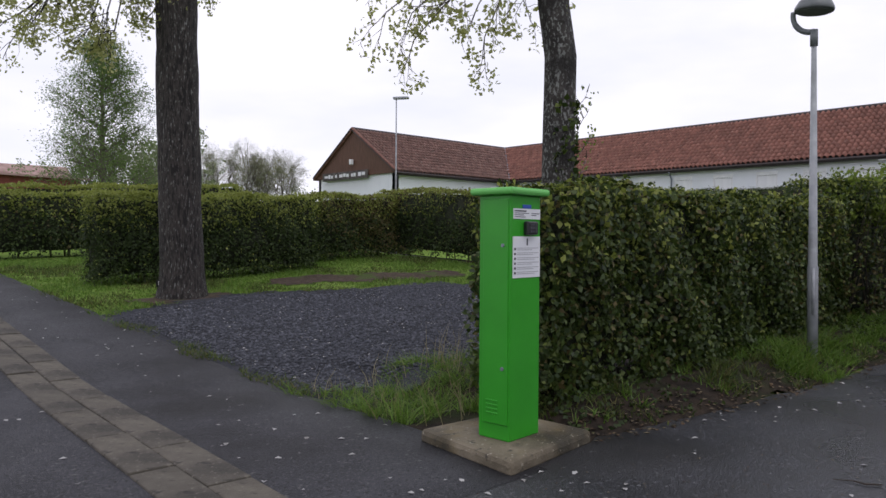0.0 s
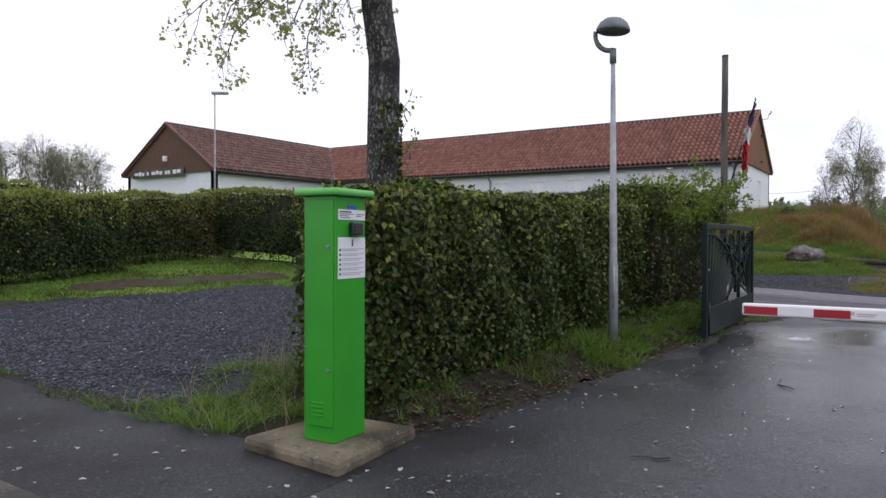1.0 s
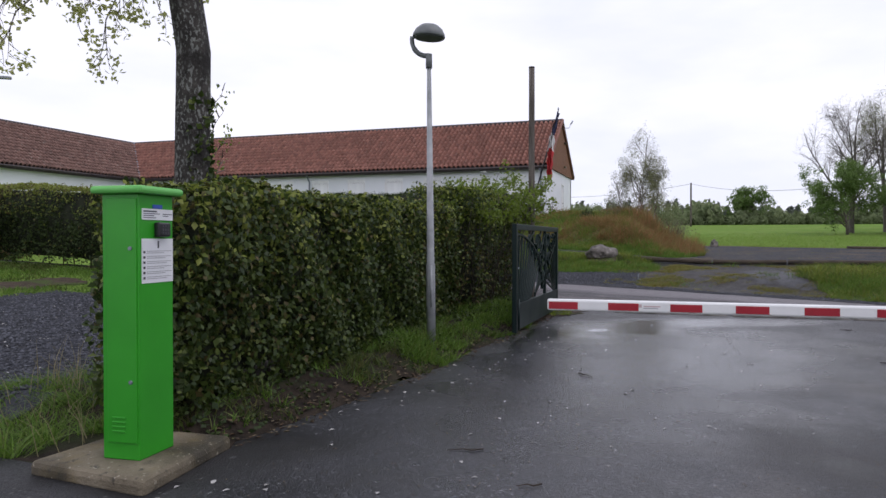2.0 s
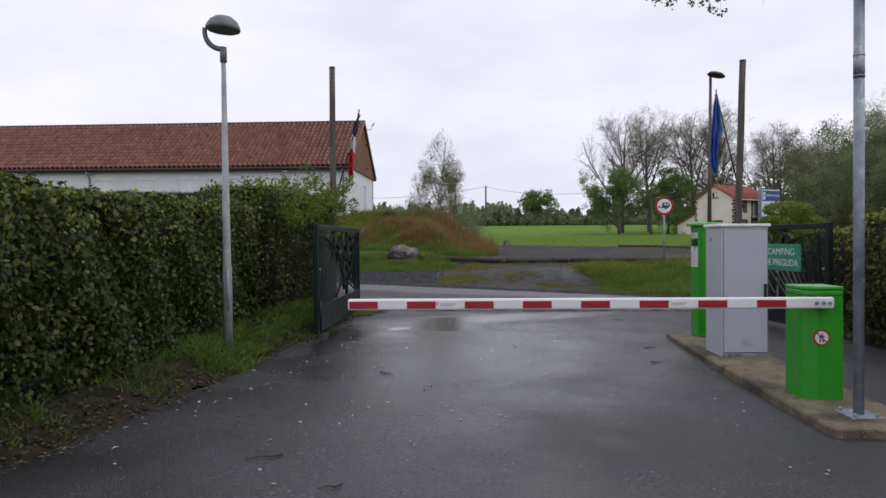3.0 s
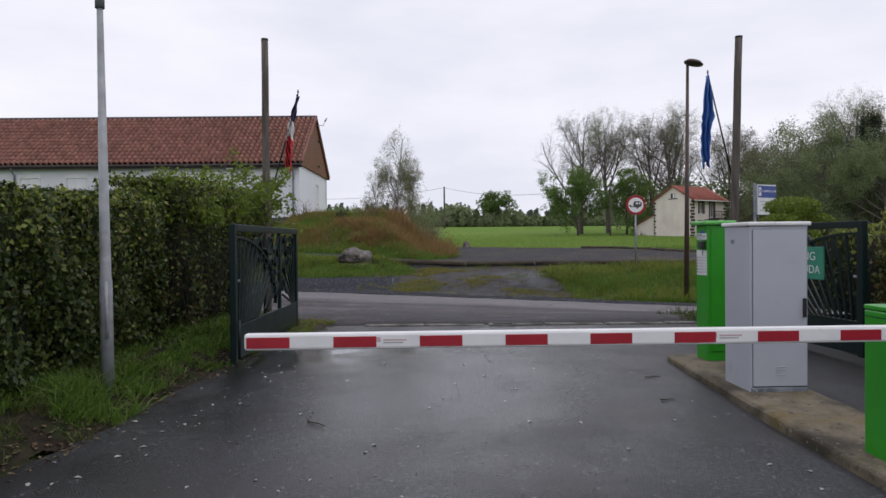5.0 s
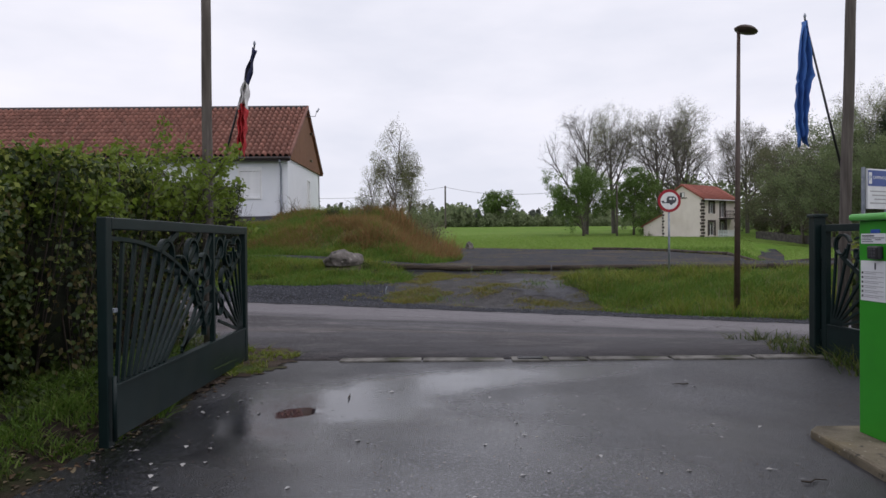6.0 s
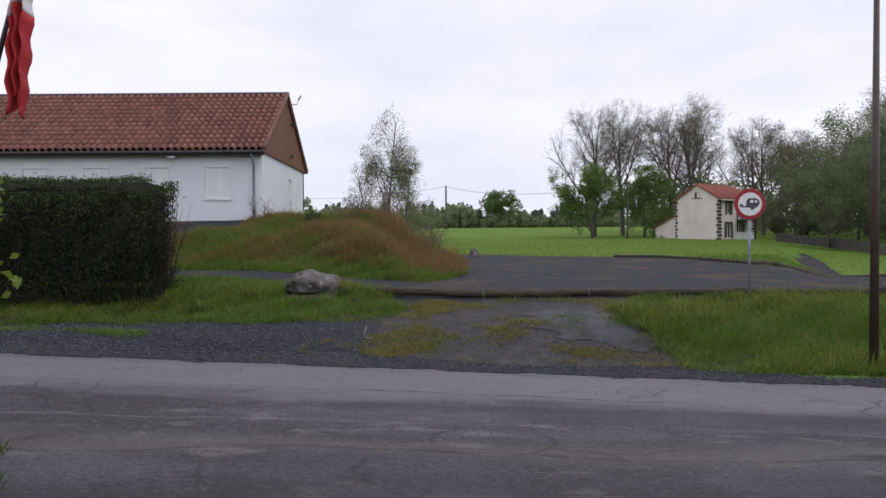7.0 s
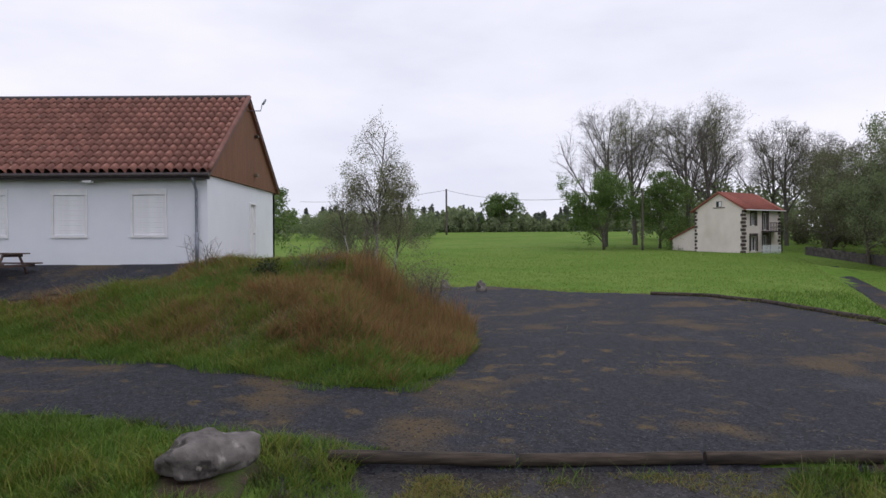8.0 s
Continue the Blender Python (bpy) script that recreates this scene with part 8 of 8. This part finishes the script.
x, y = scatter(2600, 14.2, 16.8, 2.2, 4.4, lambda x, y: (y > 2.35 + 0.55 * (x - 14.2)), 84, 0.3)
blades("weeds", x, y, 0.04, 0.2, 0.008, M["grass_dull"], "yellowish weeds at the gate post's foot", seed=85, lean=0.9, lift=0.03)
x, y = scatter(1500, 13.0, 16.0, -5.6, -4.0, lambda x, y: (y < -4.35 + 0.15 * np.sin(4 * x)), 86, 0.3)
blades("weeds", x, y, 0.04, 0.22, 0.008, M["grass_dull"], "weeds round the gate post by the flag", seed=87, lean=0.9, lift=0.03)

x, y = scatter(30000, 3.8, 11.4, 5.6, 12.9, lambda x, y: inside(x, y, PITCH) > 0.05, 88)
near_k = np.random.default_rng(8).uniform(0, 1, len(x)) < np.clip(1.35 - 0.12 * (y - 6), 0.25, 1)
pebbles("gravel", x[near_k], y[near_k], 0.012, 0.034, 0.035, M["pebble"], "loose blue-grey gravel on the camping pitch", 89)
x, y = scatter(9000, 20.5, 24.9, 1.3, 9, lambda x, y: (x > 21.45) & (x < 24.7) & (y > 1.4), 98)
pebbles("gravel", x, y, 0.012, 0.034, 0.035, M["pebble"], "loose blue-grey gravel in the layby", 99)

# fallen petals and leaves on the asphalt
def lying(n, x0, x1, y0, y1, keep, size, mat_name, name, label, seed, lift):
    r = np.random.default_rng(seed)
    x, y = scatter(n, x0, x1, y0, y1, keep, seed)
    P = np.stack([x, y, H(x, y) + lift + 0.006], 1)
    v, f = leaf_cloud(P, np.tile([0, 0, 1.0], (len(P), 1)), size, r, 0.68)
    return tagged(mass(name, v, f, M[mat_name]), label, "litter", kind="stuff")


lying(130, 2, 13, 1.6, 3.1, lambda x, y: (y < edge_left(x) - 0.03) & (y > edge_left(x) - 0.9), 0.05, "petal", "fallen_petals", "pale petals gathered along the driveway's edge", 191, 0.03)
lying(170, -2, 12.5, -2.6, 3.1, lambda x, y: y < edge_left(x) - 0.05, 0.045, "petal", "fallen_petals", "pale petals scattered on the wet driveway", 91, 0.03)
lying(420, -4, 3.7, 3.2, 16, lambda x, y: x > -9, 0.05, "petal", "fallen_petals", "pale petals scattered on the camp road", 92, 0.03)
lying(650, 3.9, 11, 6, 12.5, lambda x, y: inside(x, y, PITCH) > 0.1, 0.05, "petal", "fallen_petals", "pale petals scattered on the gravel pitch", 93, 0.03)
# low weeds in a dark leaf colour that carries the hedge's shade
r_iv = np.random.default_rng(44)
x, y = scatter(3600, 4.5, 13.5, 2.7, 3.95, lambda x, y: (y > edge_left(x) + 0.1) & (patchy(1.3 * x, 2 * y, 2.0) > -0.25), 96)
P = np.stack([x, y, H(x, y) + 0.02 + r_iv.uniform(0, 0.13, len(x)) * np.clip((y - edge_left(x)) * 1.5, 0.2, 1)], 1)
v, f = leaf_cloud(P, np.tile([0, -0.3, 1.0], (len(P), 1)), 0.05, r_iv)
tagged(mass("ground_ivy", v, f, M["dark_leaf"]), "low leafy weeds along the hedge's foot", "weeds", kind="stuff")
lying(2600, 4.5, 14, 2.1, 3.7, lambda x, y: (np.abs(y - edge_left(x) - 0.12) < 0.24), 0.05, "litter", "fallen_leaves", "brown leaf litter along the driveway's edge", 94, 0.03)
lying(3800, 0.5, 13, -5.0, 3.0, lambda x, y: y < edge_left(x), 0.017, "litter", "leaf_crumbs", "dark crumbs of litter on the driveway", 95, 0.03)
rw = np.random.default_rng(7)
for k, (x, y) in enumerate(((8.2, 1.05), (8.9, -2.2), (5.0, 1.5), (12.2, 0.9), (9.9, -2.35), (4.4, 0.9), (12.6, -2.4))):
    a = rw.uniform(0, 6.3)
    ln = rw.uniform(0.10, 0.28)
    pts = [(x + ln * s * math.cos(a) + 0.02 * math.sin(9 * s), y + ln * s * math.sin(a), hz(x, y) + 0.042) for s in (-0.5, -0.2, 0.1, 0.5)]
    tagged(part("fallen_twig", tubed(pts, [0.006, 0.007, 0.005, 0.003], 5), M["stem"]), "thin dark fallen twig on the asphalt", "twig", "fallen twigs")

# ---- far trees ----
def bare_tree(name, seed, height, r, label, leaves, mat_name, size=0.16):
    rr = np.random.default_rng(seed)
    t = thing(name, label, "tree")
    seg, tips = [], []
    plan = [(8, 0.03, 0.02, 13, 0.72, 0.72, 0.30), (8, 0.07, 0.06, 11, 0.42, 0.66, 0.22), (5, 0.11, 0.03, 7, 0.50, 0.70, 0.15), (3, 0.16, 0.01, 6, 0.55, 0.7, 0.15), (2, 0.2, -0.02, 0, 0, 0, 0)]
    grow(rr, (0, 0, 0), (0, 0, 1), height * 0.72, r, 0, plan, seg, tips, 0.010, 0.58, 0.72)
    # a rounded crown: thin twigs past its outline are left out
    mid, half = np.array([0, 0, height * 0.59]), np.array([height * 0.37, height * 0.37, height * 0.42])

    def within(p):
        n = np.linalg.norm((p - mid) / half, axis=1) * rr.uniform(0.90, 1.10, len(p))
        return n < 1

    seg, tips = np.array(seg), np.array(tips)
    seg = seg[within(seg[:, 3:6]) | ((seg[:, 6] > 0.07) & (seg[:, 5] < 0.85 * height))]
    tips = tips[within(tips)]
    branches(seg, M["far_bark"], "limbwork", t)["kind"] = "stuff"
    if leaves:
        leaf_sprays(rr, tips, leaves, height * 0.012, size, t, mat_name)
    return t


variants = [bare_tree("tree", 101, 20, 0.42, "tall bare deciduous tree with spreading crown", 3000, "birch_leaf", size=0.08), bare_tree("tree", 102, 20, 0.38, "tall tree with bare limbs and first leaves", 15000, "birch_leaf", size=0.13), bare_tree("tree", 103, 20, 0.40, "tall bare tree with upswept limbs", 2400, "birch_leaf", size=0.08), bare_tree("tree", 104, 20, 0.36, "tall tree with brownish half-open leaves", 8000, "thicket", size=0.16)]
spots = [(116, -22.5, 1.04), (121, -28.0, 1.1), (113, -33.0, 1.02), (116, -47.5, 0.95), (119, -38.5, 1.1), (112, -51.0, 0.9), (108, -58.0, 0.88), (103, -64.0, 0.9), (98, -70.0, 0.95), (90, -68.0, 0.85), (84, -73, 0.95), (128, -42, 1.0), (126, -50, 1.0), (122, -57, 1.0), (118, -64, 1.0), (110, -71, 1.05), (101, -77, 1.0), (76, -66, 0.8), (70, -62, 0.72), (78, -44.0, 0.86), (88, -46.5, 0.80), (27, 58, 0.44), (31, 60, 0.48), (35, 62, 0.46), (39, 66, 0.50), (22, 60, 0.44), (18, 62, 0.50)]
rs = random.Random(6)
placed = set()
for i, (x, y, size) in enumerate(spots):
    size *= 0.93
    k = i if i < 4 else 1 if y > 50 else (3 if y < -44 and i % 3 else i % 3)
    v = variants[k]
    m = pose(x, y, hz(x, y) - 0.1, 0, 0, rs.uniform(0, 360)) @ Matrix.Scale(size, 4)
    if k in placed:
        copy_thing(v, m)
    else:
        v.matrix_basis = m
        placed.add(k)


def leafy_tree(name, at, height, width, n, size, mat_name, label, seed, r=0.2):
    """A tree in leaf: trunk, limbs, and leaves in uneven clumps."""
    rr = np.random.default_rng(seed)
    t = thing(name, label, "tree", (at[0], at[1], hz(*at) - 0.1))
    seg, tips = [], []
    plan = [(6, 0.06, 0.0, 16, 0.95 * width / height, 1.0, 0.12), (5, 0.14, 0.05, 8, 0.5, 0.75, 0.2), (3, 0.2, 0.0, 4, 0.6, 0.7, 0.2), (2, 0.2, 0.0, 0, 0, 0, 0)]
    grow(rr, (0, 0, 0), (0, 0, 1), height * 0.88, r, 0, plan, seg, tips)
    part("trunk", tubed([seg[0][:3]] + [q[3:6] for q in seg[:6]], [seg[0][6]] + [q[7] for q in seg[:6]], 8), M["twig"], t)
    branches(seg[6:], M["twig"], "limbwork", t)["kind"] = "stuff"
    leaf_sprays(rr, tips, n, height * 0.03, size, t, mat_name, "crown")
    return t


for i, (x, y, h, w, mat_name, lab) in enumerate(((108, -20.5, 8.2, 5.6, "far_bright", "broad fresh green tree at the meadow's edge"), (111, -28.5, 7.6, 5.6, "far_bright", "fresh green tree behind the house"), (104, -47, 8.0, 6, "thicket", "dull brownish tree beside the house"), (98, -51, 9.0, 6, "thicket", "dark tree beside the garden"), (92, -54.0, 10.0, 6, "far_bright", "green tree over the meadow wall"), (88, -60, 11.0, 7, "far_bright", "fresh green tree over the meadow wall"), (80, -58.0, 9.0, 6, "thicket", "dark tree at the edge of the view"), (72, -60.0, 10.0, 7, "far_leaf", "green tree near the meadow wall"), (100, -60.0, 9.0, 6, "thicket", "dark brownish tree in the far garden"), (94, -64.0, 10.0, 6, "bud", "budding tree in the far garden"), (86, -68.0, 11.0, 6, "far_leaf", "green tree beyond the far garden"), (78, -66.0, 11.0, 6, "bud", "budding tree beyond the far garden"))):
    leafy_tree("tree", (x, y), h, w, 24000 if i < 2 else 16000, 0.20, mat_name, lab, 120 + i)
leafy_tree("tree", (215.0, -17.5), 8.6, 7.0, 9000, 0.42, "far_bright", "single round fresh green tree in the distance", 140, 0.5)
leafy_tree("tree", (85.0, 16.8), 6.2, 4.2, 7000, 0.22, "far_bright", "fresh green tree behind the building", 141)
cone = thing("tree", "tall cone-shaped half-leafed tree behind the camp hedge", "tree", (12.0, 38.0, hz(12, 38) - 0.1))
rc = np.random.default_rng(142)
seg, tips = [(0, 0, 0, 0, 0, 9.4, 0.2, 0.03)], []
for k in range(120):
    z = 0.9 + 8.4 * (k / 120) ** 0.9
    a = rc.uniform(0, 6.283)
    grow(rc, (0, 0, z), (math.cos(a), math.sin(a), 0.55), 0.5 + 3.7 * (1 - z / 9.9) ** 0.8 * rc.uniform(0.6, 1.1), 0.03, 0, [(5, 0.08, 0.02, 7, 0.4, 0.7, 0.2), (3, 0.2, -0.03, 3, 0.5, 0.7, 0.2), (2, 0.2, 0, 0, 0, 0, 0)], seg, tips)
part("trunk", tubed([(0, 0, 0), (0, 0, 9.4)], [0.2, 0.03], 8), M["twig"], cone)
branches(seg[1:], M["twig"], "limbwork", cone)["kind"] = "stuff"
leaf_sprays(rc, tips, 30000, 0.24, 0.09, cone, "far_bright", "crown")
leafy_tree("tree", (17.0, 44.0), 6.0, 5, 7000, 0.2, "far_leaf", "green tree behind the camp hedge", 143)
leafy_tree("tree", (79.0, -41.5), 11.5, 8, 30000, 0.17, "far_leaf", "dense green tree at the garden's edge beyond the lane", 160)
leafy_tree("tree", (86.0, -41.0), 9.5, 7, 24000, 0.17, "thicket", "brownish half-open tree beyond the lane", 161)
leafy_tree("tree", (70.0, -42.5), 8.5, 8, 30000, 0.15, "far_leaf", "low spreading green tree beyond the lane", 162)


def conifer(at, height, width, n, label, seed):
    """A dark spruce: whorls of drooping boughs with needle sprays."""
    rr = np.random.default_rng(seed)
    t = thing("tree", label, "tree", (at[0], at[1], hz(*at) - 0.1))
    seg, tips = [], []
    for k in range(150):
        z = height * (0.12 + 0.86 * k / 150)
        a = rr.uniform(0, 6.283)
        ln = 0.25 + width * 0.5 * (1 - z / (height * 1.02)) ** 0.75 * rr.uniform(0.55, 1.15)
        grow(rr, (0, 0, z), (math.cos(a), math.sin(a), 0.12), ln, 0.035, 0, [(5, 0.06, -0.03, 8, 0.45, 0.8, 0.2), (3, 0.12, -0.04, 0, 0, 0, 0)], seg, tips)
    part("trunk", tubed([(0, 0, 0), (0, 0, height)], [0.22, 0.02], 8), M["twig"], t)
    branches(seg, M["twig"], "limbwork", t)["kind"] = "stuff"
    leaf_sprays(rr, tips, n, 0.22, 0.11, t, "needle", "crown")


conifer((73.5, -43.2), 13.6, 6.5, 26000, "tall dark conifer beyond the lane", 163)
conifer((76.0, -46.5), 12.0, 6.0, 16000, "dark conifer in the garden beyond the lane", 164)

# far woods: one mass of leaf clumps


def woods(n_trees, x0, x1, y0, y1, low, high, mat_name, label, seed, size=1.2, per=110, pointed=False):
    r = np.random.default_rng(seed)
    P = []
    for k in range(n_trees):
        x, y = r.uniform(x0, x1), r.uniform(y0, y1)
        h = r.uniform(low, high)
        w = h * (0.16 if pointed else 0.38)
        q = r.normal(size=(per, 3))
        q /= np.linalg.norm(q, axis=1, keepdims=True)
        q *= r.uniform(0.45, 1.0, (per, 1)) ** 0.6
        zz = (q[:, 2] + 1) / 2
        f = (1.05 - zz) if pointed else 1.0
        P.append(np.stack([x + q[:, 0] * w * f, y + q[:, 1] * w * f, H(x, y) + zz * h], 1))
    P = np.concatenate(P)
    v, f = leaf_cloud(P, r.normal(size=P.shape), size, r)
    return tagged(mass("far_woods", v, f, M[mat_name]), label, "woods", kind="stuff")


# haze along the horizon comes from these pale leaf colours
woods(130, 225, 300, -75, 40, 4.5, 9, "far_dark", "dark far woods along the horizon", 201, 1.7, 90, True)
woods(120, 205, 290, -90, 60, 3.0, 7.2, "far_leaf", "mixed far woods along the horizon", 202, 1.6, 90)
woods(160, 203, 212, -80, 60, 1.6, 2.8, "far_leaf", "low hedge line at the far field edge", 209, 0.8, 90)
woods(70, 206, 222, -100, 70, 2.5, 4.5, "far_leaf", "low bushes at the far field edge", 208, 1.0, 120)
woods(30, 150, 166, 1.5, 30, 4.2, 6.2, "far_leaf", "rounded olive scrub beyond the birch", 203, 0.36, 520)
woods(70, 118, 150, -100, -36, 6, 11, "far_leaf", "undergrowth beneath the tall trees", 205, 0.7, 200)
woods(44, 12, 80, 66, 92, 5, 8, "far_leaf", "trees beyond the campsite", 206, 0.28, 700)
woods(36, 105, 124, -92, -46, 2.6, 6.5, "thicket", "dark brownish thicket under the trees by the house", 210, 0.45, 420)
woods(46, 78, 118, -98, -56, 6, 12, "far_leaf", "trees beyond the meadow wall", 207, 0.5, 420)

rt = np.random.default_rng(26)
# a tree off to the side whose branch hangs over the driveway
tree_c = thing("tree", "tree behind the footpath hedge with an overhanging branch", "tree", (13.0, -9.4, hz(13, -9.4)))
trunk((0, 0), 7.2, 0.2, 0.15, lambda f: (0.0, 0.0), 5.0, M["bark"], "trunk", tree_c)
ZC = 7.05 - hz(13, -9.4)
seg, tips = [], []
for d, ln, z in (((0.3, -0.6, 0.8), 3.0, 6.4), ((-0.3, -0.2, 0.9), 3.0, 6.6), ((0.8, 0.3, 0.7), 2.6, 6.5)):
    grow(rt, (0, 0, z), d, ln, 0.045, 0, [(7, 0.05, 0.0, 6, 0.16, 0.7, 0.55), (4, 0.16, -0.08, 3, 0.5, 0.6, 0.3), (3, 0.2, -0.1, 0, 0, 0, 0)], seg, tips)
seg.append((0, 0, ZC - 0.9, 0, 2.4, ZC, 0.06, 0.04))
seg.append((0, 2.4, ZC, 0.1, 6.6, ZC + 0.05, 0.04, 0.015))
# twigs that hang from the limb, most with a few leaves at the end
for y, drop, leafed in ((4.35, 1.28, 0), (4.95, 1.22, 0), (5.15, 1.42, 1), (5.28, 1.34, 1), (5.42, 1.20, 1), (5.58, 1.18, 1), (5.75, 1.22, 1), (5.92, 1.16, 1), (6.15, 1.18, 1), (6.35, 1.12, 1)):
    p = np.array([0.1, y, ZC])
    for k in range(5):
        q = p + np.array([rt.normal(0, 0.03), rt.normal(0, 0.04), -drop / 5])
        seg.append((*p, *q, 0.007 - 0.001 * k, 0.006 - 0.001 * k))
        if leafed and k > 2:
            tips.append(tuple(q))
        p = q
branches(seg, M["twig"], "limbwork", tree_c)["kind"] = "stuff"
leaf_sprays(rt, tips, 1100, 0.05, 0.075, tree_c, "thicket")

# far camp buildings
shed = thing("camp_building", "low red-brown camp building with a pale roof edge", "building", (13.0, 60.0, hz(13, 60)), 10)
part("wall", box((-8, -3, 0), (-3, 3, 3.9)), M["render"], shed)
part("boarding", box((-3, -3, 0), (3.2, 3, 4.0)), M["shed_red"], shed)
part("roof", plane_slab([(-8.3, -3.5, 4.05), (3.6, -3.5, 4.05), (3.6, 3.5, 4.5), (-8.3, 3.5, 4.5)], 0.14), M["tile_pale"], shed, "pale red roof edge")
shed2 = thing("camp_building", "far red-roofed building beyond the camp", "building", (18.0, 78.0, hz(18, 78)), 0)
part("wall", box((-9, -3, 0), (3, 3, 5.6)), M["house_wall"], shed2)
part("roof", plane_slab([(-9.4, -3.4, 5.6), (3.4, -3.4, 5.6), (3.4, 0.5, 8.0), (-9.4, 0.5, 8.0)], 0.15), M["tile_pale"], shed2)

# grit on the shoulder and the broken track
x, y = scatter(16000, 21, 22.3, -10, 9, lambda x, y: (x > 21.05) & (x < 21.80 + 0.15 * np.sin(1.3 * y)), 301)
pebbles("grit", x, y, 0.008, 0.026, 0.038, M["pebble"], "loose grit along the road's edge", 302)
x, y = scatter(9000, 20.5, 26.7, -4.2, 1.8, lambda x, y: (x > 21.45) & (patchy(x, y, 5.0) > -0.2), 303)
k = np.random.default_rng(12).uniform(0, 1, len(x)) < 0.5
pebbles("grit", x[k], y[k], 0.006, 0.020, 0.024, M["pebble"], "loose stones on the broken track", 304)
# tufts on the banks
x, y = scatter(9000, 24.0, 27.0, 1.0, 9, left_bank, 307, 0.45)
blades("grass", x, y, 0.10, 0.26, 0.008, M["tuft"], "coarse green tufts on the bank by the boulder", seed=308, lean=0.7)
x, y = scatter(17000, 21.5, 26.5, -15, -3.4, right_bank, 309, 0.5)
blades("grass", x, y, 0.12, 0.36, 0.008, M["tuft"], "coarse yellow-green tufts on the bank below the car park", seed=310, lean=0.7)
# bent metal bracket lying at the layby's edge
bracket = thing("bracket", "small bent pale metal bracket lying on gravel", "bracket", (23.0, 1.33, hz(23.0, 1.33) + 0.03), 20)
part("plate", box((-0.02, -0.10, 0), (0.02, 0.10, 0.012), 0.003), M["metal"], bracket)
part("upright", tubed([(0, 0.05, 0.0), (0, 0.06, 0.1), (0, 0.02, 0.2)], 0.012, 6), M["metal"], bracket)
# rusty upright stems on the mound's end, and a grassy patch in the layby
x, y = scatter(2600, 37.5, 44.5, -0.9, 2.2, lambda x, y: on_mound(x, y) & (y > 0.1 * (x - 38) - 0.9), 311, 0.35)
blades("dry_stalks", x, y, 0.5, 1.05, 0.010, M["grass_rust"], "upright rusty stems on the mound's end", seed=312, lean=0.2)
x, y = scatter(9000, 22.0, 24.2, 5.0, 9.5, lambda x, y: np.abs(x - 22.75 - 0.18 * (y - 5.3)) < 0.22 + 0.15 * np.sin(2.6 * y), 313)
blades("grass", x, y, 0.03, 0.12, 0.008, M["grass"], "thin strip of grass growing through the layby", seed=314, lean=0.8, lift=0.03)
x, y = scatter(2600, 13.2, 14.9, 1.5, 2.7, lambda x, y: (y > 1.85 + 0.35 * np.abs(x - 14.1) + 0.15 * np.sin(6 * x)), 315, 0.22)
blades("weeds", x, y, 0.03, 0.13, 0.007, M["tuft"], "yellowish weeds on the soil by the gate", seed=316, lean=1.0, lift=0.035)
